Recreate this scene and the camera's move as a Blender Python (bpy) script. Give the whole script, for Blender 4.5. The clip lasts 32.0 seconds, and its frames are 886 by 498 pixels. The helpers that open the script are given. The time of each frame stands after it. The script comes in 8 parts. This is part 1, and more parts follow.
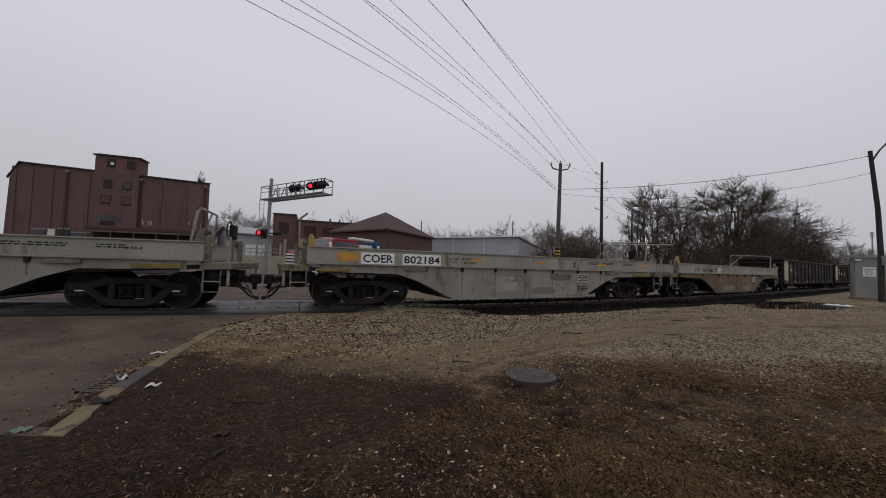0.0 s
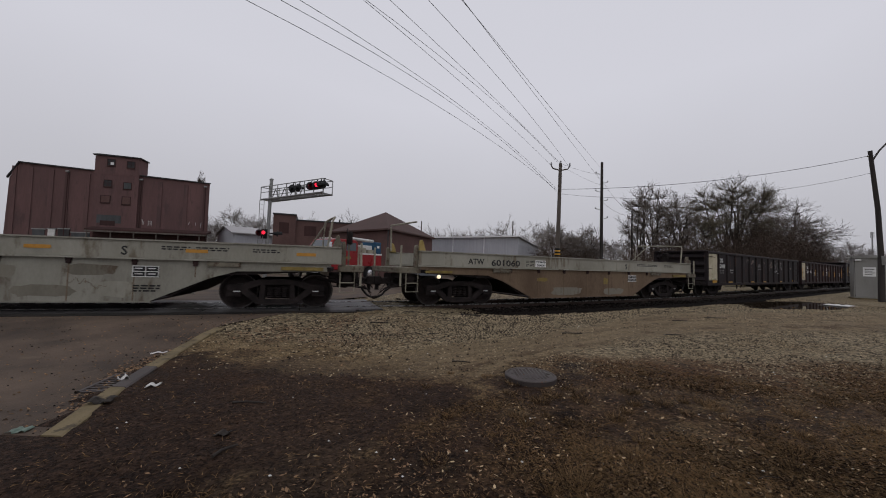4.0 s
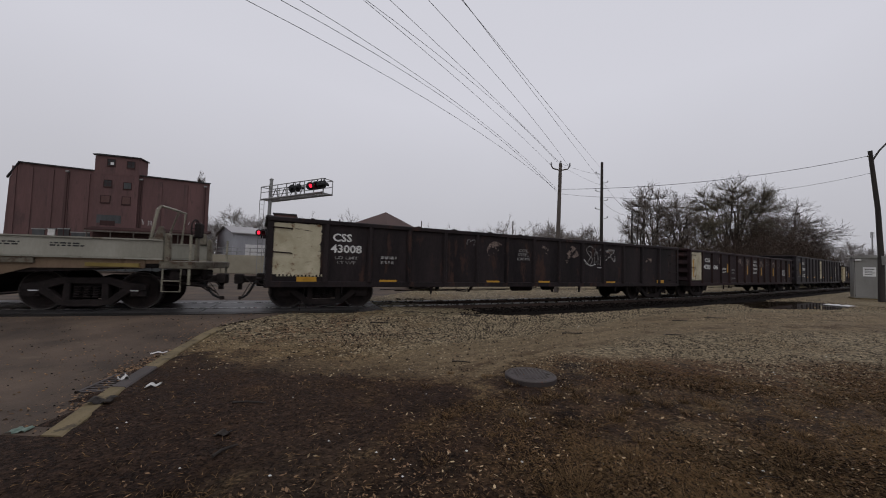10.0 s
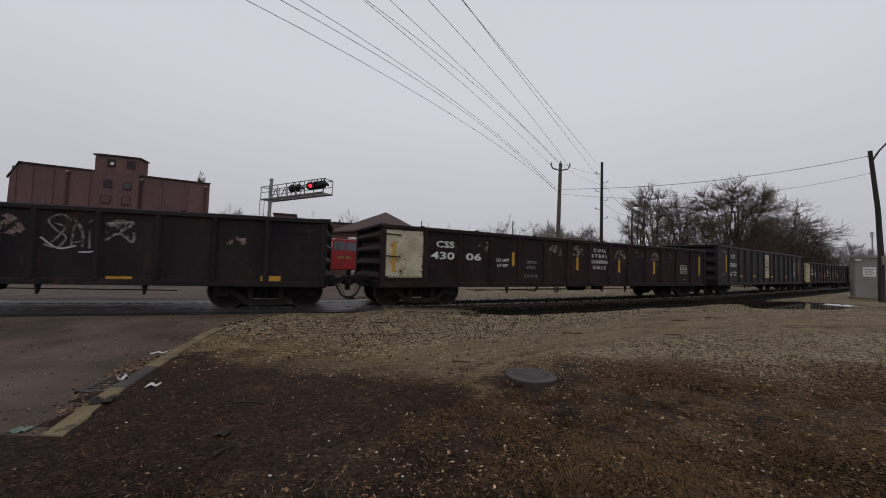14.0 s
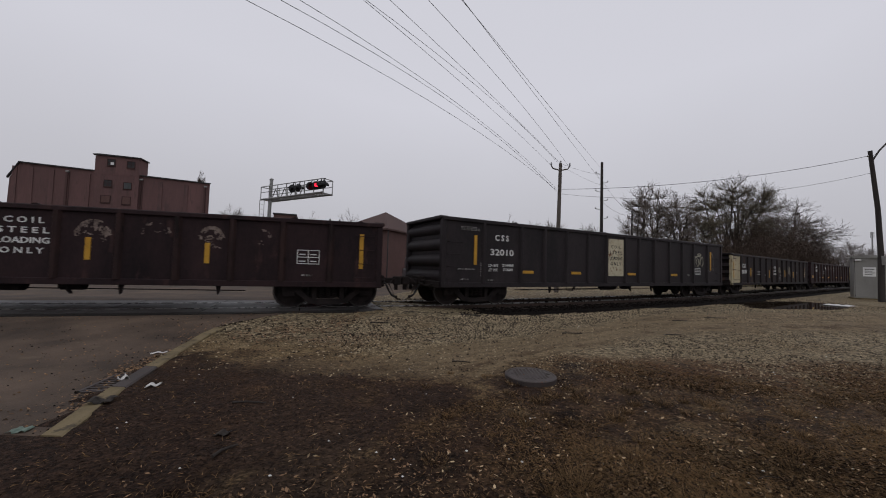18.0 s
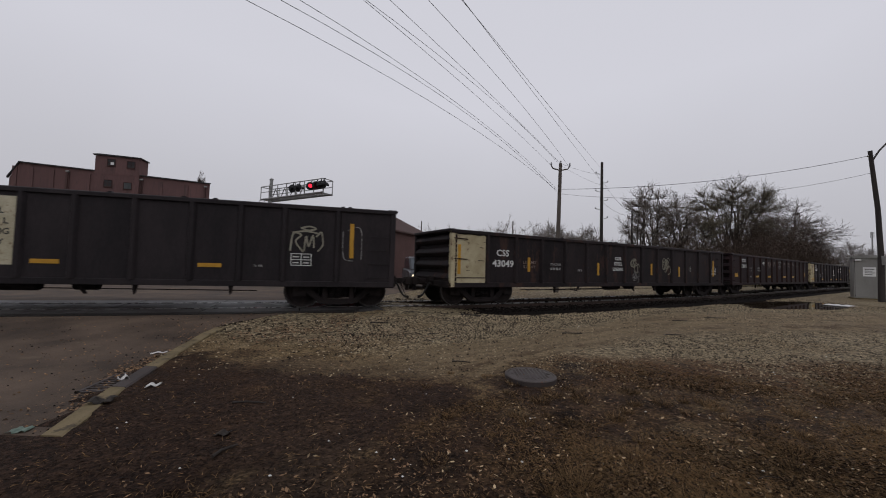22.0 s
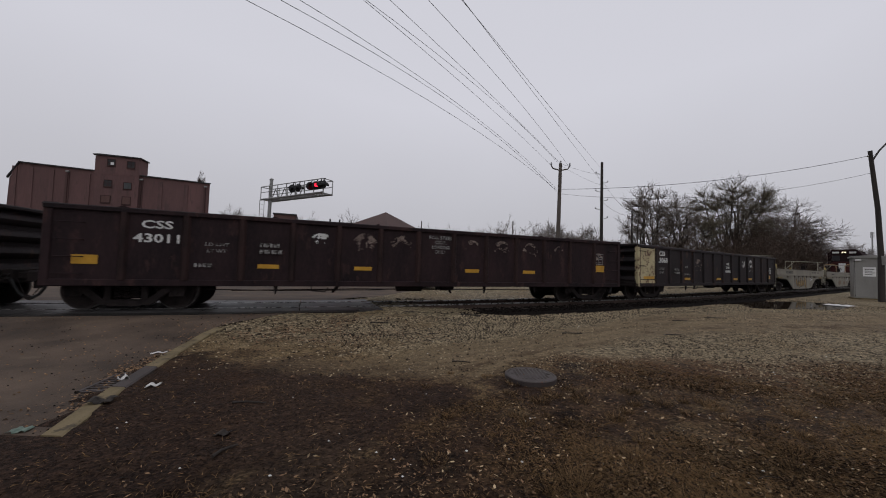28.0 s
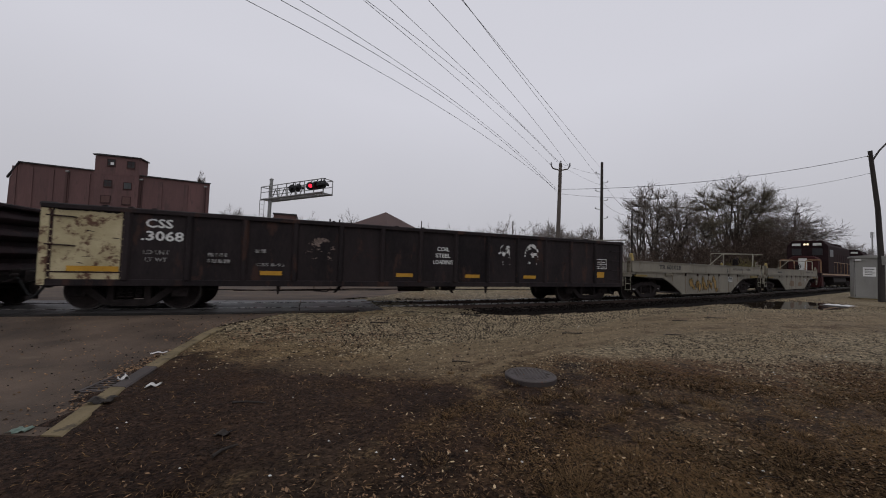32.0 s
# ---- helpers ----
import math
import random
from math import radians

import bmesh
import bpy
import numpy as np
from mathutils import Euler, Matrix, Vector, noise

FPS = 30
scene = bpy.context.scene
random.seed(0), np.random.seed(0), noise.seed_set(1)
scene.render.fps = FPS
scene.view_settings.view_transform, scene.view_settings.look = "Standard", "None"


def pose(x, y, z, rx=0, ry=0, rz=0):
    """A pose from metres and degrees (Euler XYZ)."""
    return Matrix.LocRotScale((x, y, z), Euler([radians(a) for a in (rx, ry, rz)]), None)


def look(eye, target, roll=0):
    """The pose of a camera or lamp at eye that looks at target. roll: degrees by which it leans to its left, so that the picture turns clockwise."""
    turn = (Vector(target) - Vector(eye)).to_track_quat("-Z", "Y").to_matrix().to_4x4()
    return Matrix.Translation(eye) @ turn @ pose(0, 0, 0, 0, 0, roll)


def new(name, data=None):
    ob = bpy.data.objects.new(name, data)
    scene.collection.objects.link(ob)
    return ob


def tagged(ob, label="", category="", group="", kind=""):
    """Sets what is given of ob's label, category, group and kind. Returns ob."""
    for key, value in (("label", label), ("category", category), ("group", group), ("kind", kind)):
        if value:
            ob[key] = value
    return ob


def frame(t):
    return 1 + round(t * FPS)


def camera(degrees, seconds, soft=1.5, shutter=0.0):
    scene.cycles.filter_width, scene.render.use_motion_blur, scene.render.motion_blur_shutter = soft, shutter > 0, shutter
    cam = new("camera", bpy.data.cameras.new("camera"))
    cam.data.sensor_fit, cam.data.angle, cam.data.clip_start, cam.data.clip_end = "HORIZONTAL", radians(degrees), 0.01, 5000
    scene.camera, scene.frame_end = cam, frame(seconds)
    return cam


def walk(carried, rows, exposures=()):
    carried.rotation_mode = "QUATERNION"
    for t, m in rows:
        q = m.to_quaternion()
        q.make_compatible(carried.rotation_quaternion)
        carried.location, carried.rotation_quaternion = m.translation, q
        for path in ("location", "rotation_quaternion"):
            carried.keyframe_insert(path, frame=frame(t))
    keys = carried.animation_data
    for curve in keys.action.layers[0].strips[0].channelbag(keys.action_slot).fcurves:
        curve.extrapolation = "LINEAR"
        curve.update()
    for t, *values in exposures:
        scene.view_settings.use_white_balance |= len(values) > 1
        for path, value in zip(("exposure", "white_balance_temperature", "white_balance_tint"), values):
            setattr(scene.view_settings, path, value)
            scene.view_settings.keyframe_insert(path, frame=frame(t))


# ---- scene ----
cam = camera(101.56, 32.0, soft=1.0, shutter=0.25)
UNIT = 0.855  # the plan below is drawn in units of this many metres
EYE = (0.0, 0.0, 1.412 * UNIT)
VIEW = look(EYE, (0.0, math.cos(0.04468), EYE[2] + math.sin(0.04468)), roll=1.6)
walk(cam, [(0.0, VIEW), (32.0, VIEW)], exposures=[(0.0, 0.0), (32.0, 0.0)])

# ---- daylight: a closed grey sky ----
world = bpy.data.worlds.new("overcast_sky")
scene.world = world
world.use_nodes = True
wn, wl = world.node_tree.nodes, world.node_tree.links
bg = wn["Background"]
sky = wn.new("ShaderNodeTexSky")
sky.sky_type, sky.sun_disc = "NISHITA", False
sky.sun_elevation, sky.sun_rotation = radians(40), radians(200)
sky.dust_density, sky.air_density = 4.0, 1.5
grey = wn.new("ShaderNodeHueSaturation")
grey.inputs["Saturation"].default_value = 0.1
grey.inputs["Value"].default_value = 0.05
cover = wn.new("ShaderNodeMix")
cover.data_type = "RGBA"
cover.inputs["Factor"].default_value = 0.9
# cloud base: a little brighter towards the zenith, soft blotches
tc = wn.new("ShaderNodeTexCoord")
sep = wn.new("ShaderNodeSeparateXYZ")
ramp = wn.new("ShaderNodeValToRGB")
ramp.color_ramp.elements[0].position, ramp.color_ramp.elements[0].color = 0.0, (0.44, 0.437, 0.47, 1)
ramp.color_ramp.elements[1].position, ramp.color_ramp.elements[1].color = 0.55, (0.68, 0.68, 0.75, 1)
cl = wn.new("ShaderNodeTexNoise")
cl.inputs["Scale"].default_value, cl.inputs["Detail"].default_value = 1.6, 3.0
add = wn.new("ShaderNodeMath")
add.operation = "MULTIPLY_ADD"
add.inputs[1].default_value = 0.22
wl.new(tc.outputs["Generated"], sep.inputs[0])
wl.new(tc.outputs["Generated"], cl.inputs["Vector"])
wl.new(cl.outputs["Fac"], add.inputs[0])
wl.new(sep.outputs["Z"], add.inputs[2])
wl.new(add.outputs[0], ramp.inputs[0])
wl.new(sky.outputs[0], grey.inputs["Color"])
wl.new(grey.outputs[0], cover.inputs["A"])
wl.new(ramp.outputs[0], cover.inputs["B"])
wl.new(cover.outputs["Result"], bg.inputs["Color"])
bg.inputs["Strength"].default_value = 1.0
sun = new("sun", bpy.data.lights.new("sun", "SUN"))
sun.data.energy, sun.data.angle, sun.data.color = 0.25, radians(30), (1.0, 0.97, 0.93)
sun.matrix_world = look((0, 0, 50), (-8, 20, 10))


# ---- materials ----
def mat(name, a, b, rough=0.7, metal=0.0, scale=3.0, fine=40.0, bump=0.15, spots=None, spot_at=0.6, streak=1.0, wet=0.0, dist=0.01, spec=0.25, island=0.0):
    """Two colours mixed at two scales, an optional layer of spots (rust, dirt), relief and uneven gloss."""
    m = bpy.data.materials.new(name)
    m.use_nodes = True
    n, l = m.node_tree.nodes, m.node_tree.links
    p = n["Principled BSDF"]
    co = n.new("ShaderNodeTexCoord")
    info = n.new("ShaderNodeObjectInfo")
    mp = n.new("ShaderNodeMapping")
    mp.inputs["Scale"].default_value = (1.0, 1.0, streak)
    shift = n.new("ShaderNodeVectorMath")
    shift.operation = "MULTIPLY_ADD"
    shift.inputs[1].default_value = (31.0, 17.0, 11.0)
    l.new(info.outputs["Random"], shift.inputs[0])
    l.new(co.outputs["Object"], shift.inputs[2])
    l.new(shift.outputs[0], mp.inputs["Vector"])
    big, small = n.new("ShaderNodeTexNoise"), n.new("ShaderNodeTexNoise")
    for t, s, d in ((big, scale, 5.0), (small, fine, 3.0)):
        t.inputs["Scale"].default_value, t.inputs["Detail"].default_value, t.inputs["Roughness"].default_value = s, d, 0.6
        l.new(mp.outputs[0], t.inputs["Vector"])
    mixv = n.new("ShaderNodeMath")
    mixv.operation = "MULTIPLY_ADD"
    mixv.inputs[1].default_value = 0.35
    l.new(small.outputs["Fac"], mixv.inputs[0])
    l.new(big.outputs["Fac"], mixv.inputs[2])
    vary = mixv
    if island:
        geo = n.new("ShaderNodeNewGeometry")
        vary = n.new("ShaderNodeMath")
        vary.operation = "MULTIPLY_ADD"
        vary.inputs[1].default_value = island
        l.new(geo.outputs["Random Per Island"], vary.inputs[0])
        low = n.new("ShaderNodeMath")
        low.operation = "SUBTRACT"
        low.inputs[1].default_value = island * 0.5
        l.new(mixv.outputs[0], low.inputs[0])
        l.new(low.outputs[0], vary.inputs[2])
    r = n.new("ShaderNodeValToRGB")
    r.color_ramp.elements[0].position, r.color_ramp.elements[0].color = 0.48, (*a, 1)
    r.color_ramp.elements[1].position, r.color_ramp.elements[1].color = 0.88, (*b, 1)
    l.new(vary.outputs[0], r.inputs[0])
    out = r.outputs[0]
    if spots:
        sp = n.new("ShaderNodeTexNoise")
        sp.inputs["Scale"].default_value, sp.inputs["Detail"].default_value = scale * 2.3, 8.0
        sp.inputs["Roughness"].default_value = 0.7
        l.new(mp.outputs[0], sp.inputs["Vector"])
        sr = n.new("ShaderNodeValToRGB")
        sr.color_ramp.elements[0].position, sr.color_ramp.elements[1].position = spot_at - 0.03, spot_at + 0.05
        l.new(sp.outputs["Fac"], sr.inputs[0])
        mx = n.new("ShaderNodeMix")
        mx.data_type = "RGBA"
        mx.inputs["B"].default_value = (*spots, 1)
        l.new(sr.outputs[0], mx.inputs["Factor"])
        l.new(out, mx.inputs["A"])
        out = mx.outputs["Result"]
    l.new(out, p.inputs["Base Color"])
    rr = n.new("ShaderNodeMapRange")
    rr.inputs["To Min"].default_value, rr.inputs["To Max"].default_value = max(0.05, rough - 0.15 - wet), min(1.0, rough + 0.15)
    l.new(big.outputs["Fac"], rr.inputs["Value"])
    l.new(rr.outputs[0], p.inputs["Roughness"])
    p.inputs["Metallic"].default_value = metal
    p.inputs["Specular IOR Level"].default_value = spec
    bp = n.new("ShaderNodeBump")
    bp.inputs["Strength"].default_value, bp.inputs["Distance"].default_value = bump, dist
    l.new(mixv.outputs[0], bp.inputs["Height"])
    l.new(bp.outputs[0], p.inputs["Normal"])
    return m


def glow(name, colour, strength):
    m = bpy.data.materials.new(name)
    m.use_nodes = True
    p = m.node_tree.nodes["Principled BSDF"]
    p.inputs["Base Color"].default_value = (*colour, 1)
    p.inputs["Emission Color"].default_value = (*colour, 1)
    p.inputs["Emission Strength"].default_value = strength
    return m


def glass(name, tint=(0.05, 0.06, 0.07)):
    m = bpy.data.materials.new(name)
    m.use_nodes = True
    p = m.node_tree.nodes["Principled BSDF"]
    p.inputs["Base Color"].default_value = (*tint, 1)
    p.inputs["Roughness"].default_value = 0.06
    p.inputs["Specular IOR Level"].default_value = 0.6
    return m


M = {}
M["gon_black"] = mat("black_gondola_paint", (0.0090, 0.0072, 0.0082), (0.031, 0.0235, 0.0240), 0.68, 0, 1.0, 26, 0.2, (0.050, 0.027, 0.021), 0.59, 0.3, spec=0.14)
M["gon_grey"] = mat("charcoal_gondola_paint", (0.0125, 0.0105, 0.0118), (0.034, 0.0275, 0.0290), 0.6, 0, 1.0, 30, 0.08, (0.030, 0.022, 0.019), 0.68, 0.3, spec=0.15)
M["gon_plum"] = mat("rusty_plum_black_gondola_paint", (0.0100, 0.0066, 0.0078), (0.034, 0.0195, 0.0205), 0.7, 0, 1.1, 26, 0.2, (0.048, 0.0255, 0.0235), 0.59, 0.35, spec=0.14)
M["post_rust"] = mat("rusty_post_steel", (0.016, 0.0108, 0.0108), (0.047, 0.0265, 0.0245), 0.75, 0, 2.5, 50, 0.15, (0.010, 0.008, 0.008), 0.6, 0.3, spec=0.12)
M["cream"] = mat("weathered_cream_paint", (0.33, 0.29, 0.19), (0.54, 0.495, 0.36), 0.6, 0, 2.2, 40, 0.15, (0.15, 0.08, 0.04), 0.60)
M["cream_full"] = mat("scuffed_cream_paint", (0.32, 0.27, 0.16), (0.51, 0.45, 0.30), 0.6, 0, 2.2, 40, 0.15, (0.12, 0.065, 0.035), 0.61)
M["cream_worn"] = mat("peeling_cream_paint", (0.33, 0.275, 0.15), (0.50, 0.43, 0.265), 0.65, 0, 1.8, 40, 0.15, (0.10, 0.05, 0.03), 0.54)
M["yellow"] = mat("yellow_reflector", (0.38, 0.20, 0.02), (0.52, 0.285, 0.035), 0.5, 0, 4, 60, 0.05, (0.2, 0.11, 0.03), 0.66)
M["stencil"] = mat("white_stencil_paint", (0.50, 0.50, 0.48), (0.72, 0.72, 0.70), 0.7, 0, 5, 60, 0.02, (0.12, 0.11, 0.10), 0.64)
M["stencil_faded"] = mat("faded_stencil_paint", (0.16, 0.155, 0.15), (0.34, 0.33, 0.32), 0.7, 0, 5, 60, 0.02, (0.05, 0.045, 0.04), 0.52)
M["black_letter"] = mat("black_lettering", (0.012, 0.012, 0.013), (0.03, 0.03, 0.03), 0.6, 0, 5, 60, 0.02)
M["graffiti"] = mat("pale_spray_paint", (0.42, 0.42, 0.42), (0.62, 0.62, 0.60), 0.6, 0, 4, 60, 0.02)
M["graffiti_gold"] = mat("gold_spray_paint", (0.20, 0.125, 0.035), (0.34, 0.22, 0.075), 0.6, 0, 4, 60, 0.02)
M["undergear"] = mat("grimy_undergear_iron", (0.0120, 0.0100, 0.0098), (0.033, 0.0262, 0.0248), 0.8, 0, 4, 40, 0.2, (0.026, 0.018, 0.014), 0.66, spec=0.1)
M["wheel"] = mat("wheel_steel", (0.0145, 0.0118, 0.0118), (0.036, 0.028, 0.0255), 0.75, 0, 4, 40, 0.1, spec=0.1)
M["tread"] = mat("polished_wheel_rim", (0.045, 0.040, 0.037), (0.095, 0.087, 0.080), 0.5, 0.5, 6, 60, 0.05)
M["well_white"] = mat("dirty_white_car_paint", (0.215, 0.205, 0.165), (0.335, 0.322, 0.27), 0.55, 0, 0.9, 35, 0.06, (0.15, 0.125, 0.09), 0.60, 0.25)
M["well_grey"] = mat("grimy_pale_grey_paint", (0.17, 0.16, 0.13), (0.285, 0.275, 0.23), 0.6, 0, 0.8, 35, 0.06, (0.12, 0.095, 0.07), 0.60, 0.3)
M["well_tan"] = mat("tan_dirt_coated_paint", (0.100, 0.065, 0.040), (0.195, 0.138, 0.090), 0.7, 0, 0.7, 35, 0.06, (0.085, 0.055, 0.036), 0.62, 0.3)
M["well_end"] = mat("worn_cream_platform", (0.085, 0.075, 0.055), (0.20, 0.18, 0.135), 0.6, 0, 2.5, 40, 0.1, (0.07, 0.045, 0.03), 0.55)
M["orange_patch"] = mat("orange_reflector_patch", (0.40, 0.19, 0.03), (0.55, 0.28, 0.06), 0.6, 0, 4, 60, 0.05, (0.2, 0.11, 0.04), 0.64)
M["white_patch"] = mat("white_number_patch", (0.66, 0.66, 0.64), (0.78, 0.78, 0.76), 0.6, 0, 3, 60, 0.02)
M["grab"] = mat("galvanised_bar", (0.22, 0.22, 0.21), (0.36, 0.36, 0.34), 0.5, 0.3, 6, 60, 0.1, (0.10, 0.06, 0.04), 0.64)
M["yellow_cone"] = mat("dull_yellow_paint", (0.26, 0.19, 0.06), (0.40, 0.30, 0.11), 0.6, 0, 4, 60, 0.05)
M["hoop"] = mat("cream_tube_paint", (0.20, 0.185, 0.14), (0.34, 0.32, 0.25), 0.5, 0, 4, 60, 0.05, (0.10, 0.06, 0.04), 0.62)
M["ochre"] = mat("faded_ochre_strip", (0.16, 0.115, 0.03), (0.25, 0.185, 0.06), 0.6, 0, 3, 60, 0.03, (0.10, 0.08, 0.05), 0.6)
M["ghost"] = mat("flaking_cream_remnant", (0.085, 0.060, 0.050), (0.30, 0.235, 0.20), 0.7, 0, 6, 60, 0.02, (0.05, 0.033, 0.03), 0.56)
M["bed_black"] = mat("near_black_track_bed", (0.0045, 0.0036, 0.0034), (0.014, 0.0112, 0.0098), 0.9, 0, 2.5, 45, 0.6, (0.03, 0.024, 0.019), 0.68, dist=0.02, spec=0.03)
# near-black colour for the painted shade along the near rail
M["rail_shade"] = mat("near_rail_shade", (0.009, 0.0085, 0.008), (0.024, 0.021, 0.019), 0.5, 0, 1.5, 40, 0.3)
M["window_dim"] = mat("dusty_dark_pane", (0.018, 0.018, 0.020), (0.04, 0.038, 0.040), 0.4, 0, 1.0, 12, 0.02)
M["well_dim"] = mat("grimy_weathered_paint", (0.135, 0.122, 0.095), (0.225, 0.207, 0.165), 0.6, 0, 0.8, 35, 0.06, (0.10, 0.075, 0.052), 0.60, 0.3)
M["leaf_pale"] = mat("bleached_fallen_leaves", (0.10, 0.070, 0.040), (0.52, 0.39, 0.235), 0.8, 0, 1.5, 20, 0.1, island=0.9, spec=0.15)
M["rubber"] = mat("black_rubber", (0.010, 0.010, 0.010), (0.025, 0.025, 0.025), 0.7, 0, 6, 60, 0.1)
M["rail"] = mat("rail_steel", (0.035, 0.025, 0.02), (0.075, 0.05, 0.04), 0.6, 0.4, 5, 60, 0.1)
M["railtop"] = mat("polished_rail_head", (0.14, 0.135, 0.13), (0.26, 0.25, 0.24), 0.28, 0.85, 6, 60, 0.03)
M["tie"] = mat("creosoted_tie", (0.022, 0.017, 0.014), (0.060, 0.045, 0.035), 0.85, 0, 6, 50, 0.4, None, 0.6, 1.0)
M["brick_red"] = mat("dark_red_brick_wall", (0.102, 0.060, 0.058), (0.152, 0.086, 0.082), 0.9, 0, 0.42, 6.0, 0.3, (0.092, 0.057, 0.056), 0.58, 0.22)
M["soot"] = mat("soot_streaked_brick", (0.072, 0.043, 0.042), (0.112, 0.064, 0.061), 0.85, 0, 0.4, 3.0, 0.2, None, 0.6, 0.15)
M["brick_dark"] = mat("dark_brick", (0.036, 0.019, 0.018), (0.065, 0.032, 0.029), 0.85, 0, 0.4, 3.0, 0.2, None, 0.6, 0.15)
M["brick_shop"] = mat("brown_red_brick", (0.085, 0.049, 0.044), (0.128, 0.074, 0.066), 0.85, 0, 0.5, 6.0, 0.2)
M["shingle"] = mat("brown_asphalt_shingle", (0.060, 0.036, 0.032), (0.090, 0.055, 0.049), 0.9, 0, 0.6, 8.0, 0.3)
M["tin"] = mat("pale_metal_siding", (0.33, 0.335, 0.36), (0.43, 0.435, 0.46), 0.5, 0, 0.3, 6.0, 0.05, (0.38, 0.37, 0.37), 0.68, 0.3)
M["tin_roof"] = mat("grey_metal_roof", (0.29, 0.28, 0.28), (0.38, 0.37, 0.37), 0.5, 0, 0.3, 6.0, 0.05)
M["white_trim"] = mat("white_metal_trim", (0.66, 0.66, 0.66), (0.78, 0.78, 0.78), 0.5, 0, 2, 20, 0.03)
M["dark_trim"] = mat("dark_metal_trim", (0.02, 0.02, 0.022), (0.05, 0.048, 0.048), 0.6, 0, 2, 20, 0.05)
M["tan_wall"] = mat("tan_rendered_wall", (0.24, 0.215, 0.16), (0.33, 0.30, 0.23), 0.8, 0, 0.8, 12, 0.08)
M["window"] = glass("dark_window_glass")
M["pole_wood"] = mat("weathered_pole_wood", (0.075, 0.062, 0.052), (0.15, 0.13, 0.115), 0.85, 0, 5, 50, 0.3, None, 0.6, 0.08)
M["pole_dark"] = mat("dark_creosote_pole", (0.020, 0.017, 0.016), (0.05, 0.042, 0.038), 0.8, 0, 5, 50, 0.3, None, 0.6, 0.08)
M["galv"] = mat("galvanised_steel", (0.19, 0.19, 0.185), (0.30, 0.30, 0.29), 0.45, 0.5, 3, 40, 0.06)
M["signal_black"] = mat("matt_black_signal_paint", (0.010, 0.010, 0.011), (0.025, 0.025, 0.026), 0.6, 0, 5, 40, 0.05)
M["lens_off"] = mat("unlit_red_lens", (0.02, 0.004, 0.005), (0.03, 0.006, 0.007), 0.5, 0, 8, 60, 0.02, spec=0.1)
M["lens_red"] = glow("lit_red_lens", (1.0, 0.02, 0.05), 1.6)
M["wire"] = mat("black_cable", (0.020, 0.020, 0.022), (0.04, 0.04, 0.042), 0.6, 0, 5, 40, 0.02)
M["ceramic"] = mat("grey_insulator", (0.25, 0.25, 0.26), (0.40, 0.40, 0.41), 0.3, 0, 8, 60, 0.02)
M["bungalow"] = mat("grey_aluminium_sheet", (0.22, 0.215, 0.20), (0.29, 0.285, 0.265), 0.45, 0.3, 1.2, 20, 0.03, (0.22, 0.21, 0.19), 0.70, 0.4)
M["skip"] = mat("dull_teal_grey_steel", (0.050, 0.054, 0.056), (0.085, 0.090, 0.092), 0.6, 0.1, 1.2, 20, 0.05, (0.06, 0.04, 0.03), 0.66, 0.4)
M["concrete"] = mat("stained_concrete", (0.115, 0.088, 0.047), (0.195, 0.153, 0.086), 0.85, 0, 2.2, 40, 0.4, (0.07, 0.055, 0.036), 0.58)
M["iron"] = mat("cast_iron", (0.045, 0.038, 0.035), (0.085, 0.070, 0.066), 0.55, 0.3, 5, 60, 0.25, (0.10, 0.05, 0.032), 0.62)
M["panel"] = mat("grey_crossing_panel", (0.031, 0.029, 0.029), (0.066, 0.062, 0.061), 0.48, 0, 1.5, 40, 0.3, (0.018, 0.017, 0.017), 0.58, 1.0, 0.1)
M["truck_red"] = mat("red_truck_paint", (0.20, 0.014, 0.017), (0.29, 0.022, 0.025), 0.3, 0, 1.5, 20, 0.02)
M["chrome"] = mat("chrome", (0.55, 0.55, 0.56), (0.75, 0.75, 0.76), 0.2, 0.95, 5, 30, 0.02)
M["blue"] = mat("blue_tool_box", (0.012, 0.055, 0.11), (0.022, 0.085, 0.16), 0.45, 0, 3, 30, 0.03)
M["car_grey"] = mat("dark_grey_car_paint", (0.035, 0.037, 0.042), (0.055, 0.058, 0.064), 0.3, 0.2, 1.5, 20, 0.02)
M["white_gear"] = mat("dirty_white_enamel", (0.50, 0.50, 0.48), (0.68, 0.68, 0.66), 0.5, 0, 4, 40, 0.03, (0.25, 0.23, 0.2), 0.62)
M["amber"] = glow("lit_amber_lens", (1.0, 0.30, 0.03), 0.9)
M["headlamp"] = glow("lit_warm_headlamp", (1.0, 0.82, 0.55), 0.9)
M["loco_dark"] = mat("dark_maroon_loco_paint", (0.016, 0.010, 0.011), (0.032, 0.018, 0.019), 0.8, 0, 1.5, 30, 0.04, spec=0.06)
M["loco_red"] = mat("dull_red_loco_paint", (0.034, 0.012, 0.012), (0.060, 0.020, 0.019), 0.7, 0, 1.5, 30, 0.04, spec=0.08)
M["loco_cream"] = mat("cream_orange_loco_stripe", (0.22, 0.13, 0.07), (0.33, 0.20, 0.11), 0.5, 0, 3, 30, 0.04)
M["bark"] = mat("grey_brown_bark", (0.035, 0.028, 0.023), (0.080, 0.066, 0.055), 0.9, 0, 6, 60, 0.4, None, 0.6, 0.2)
M["twig"] = mat("bare_brown_twigs", (0.10, 0.085, 0.075), (0.21, 0.18, 0.158), 0.9, 0, 2, 30, 0.1, island=0.4, spec=0.1)
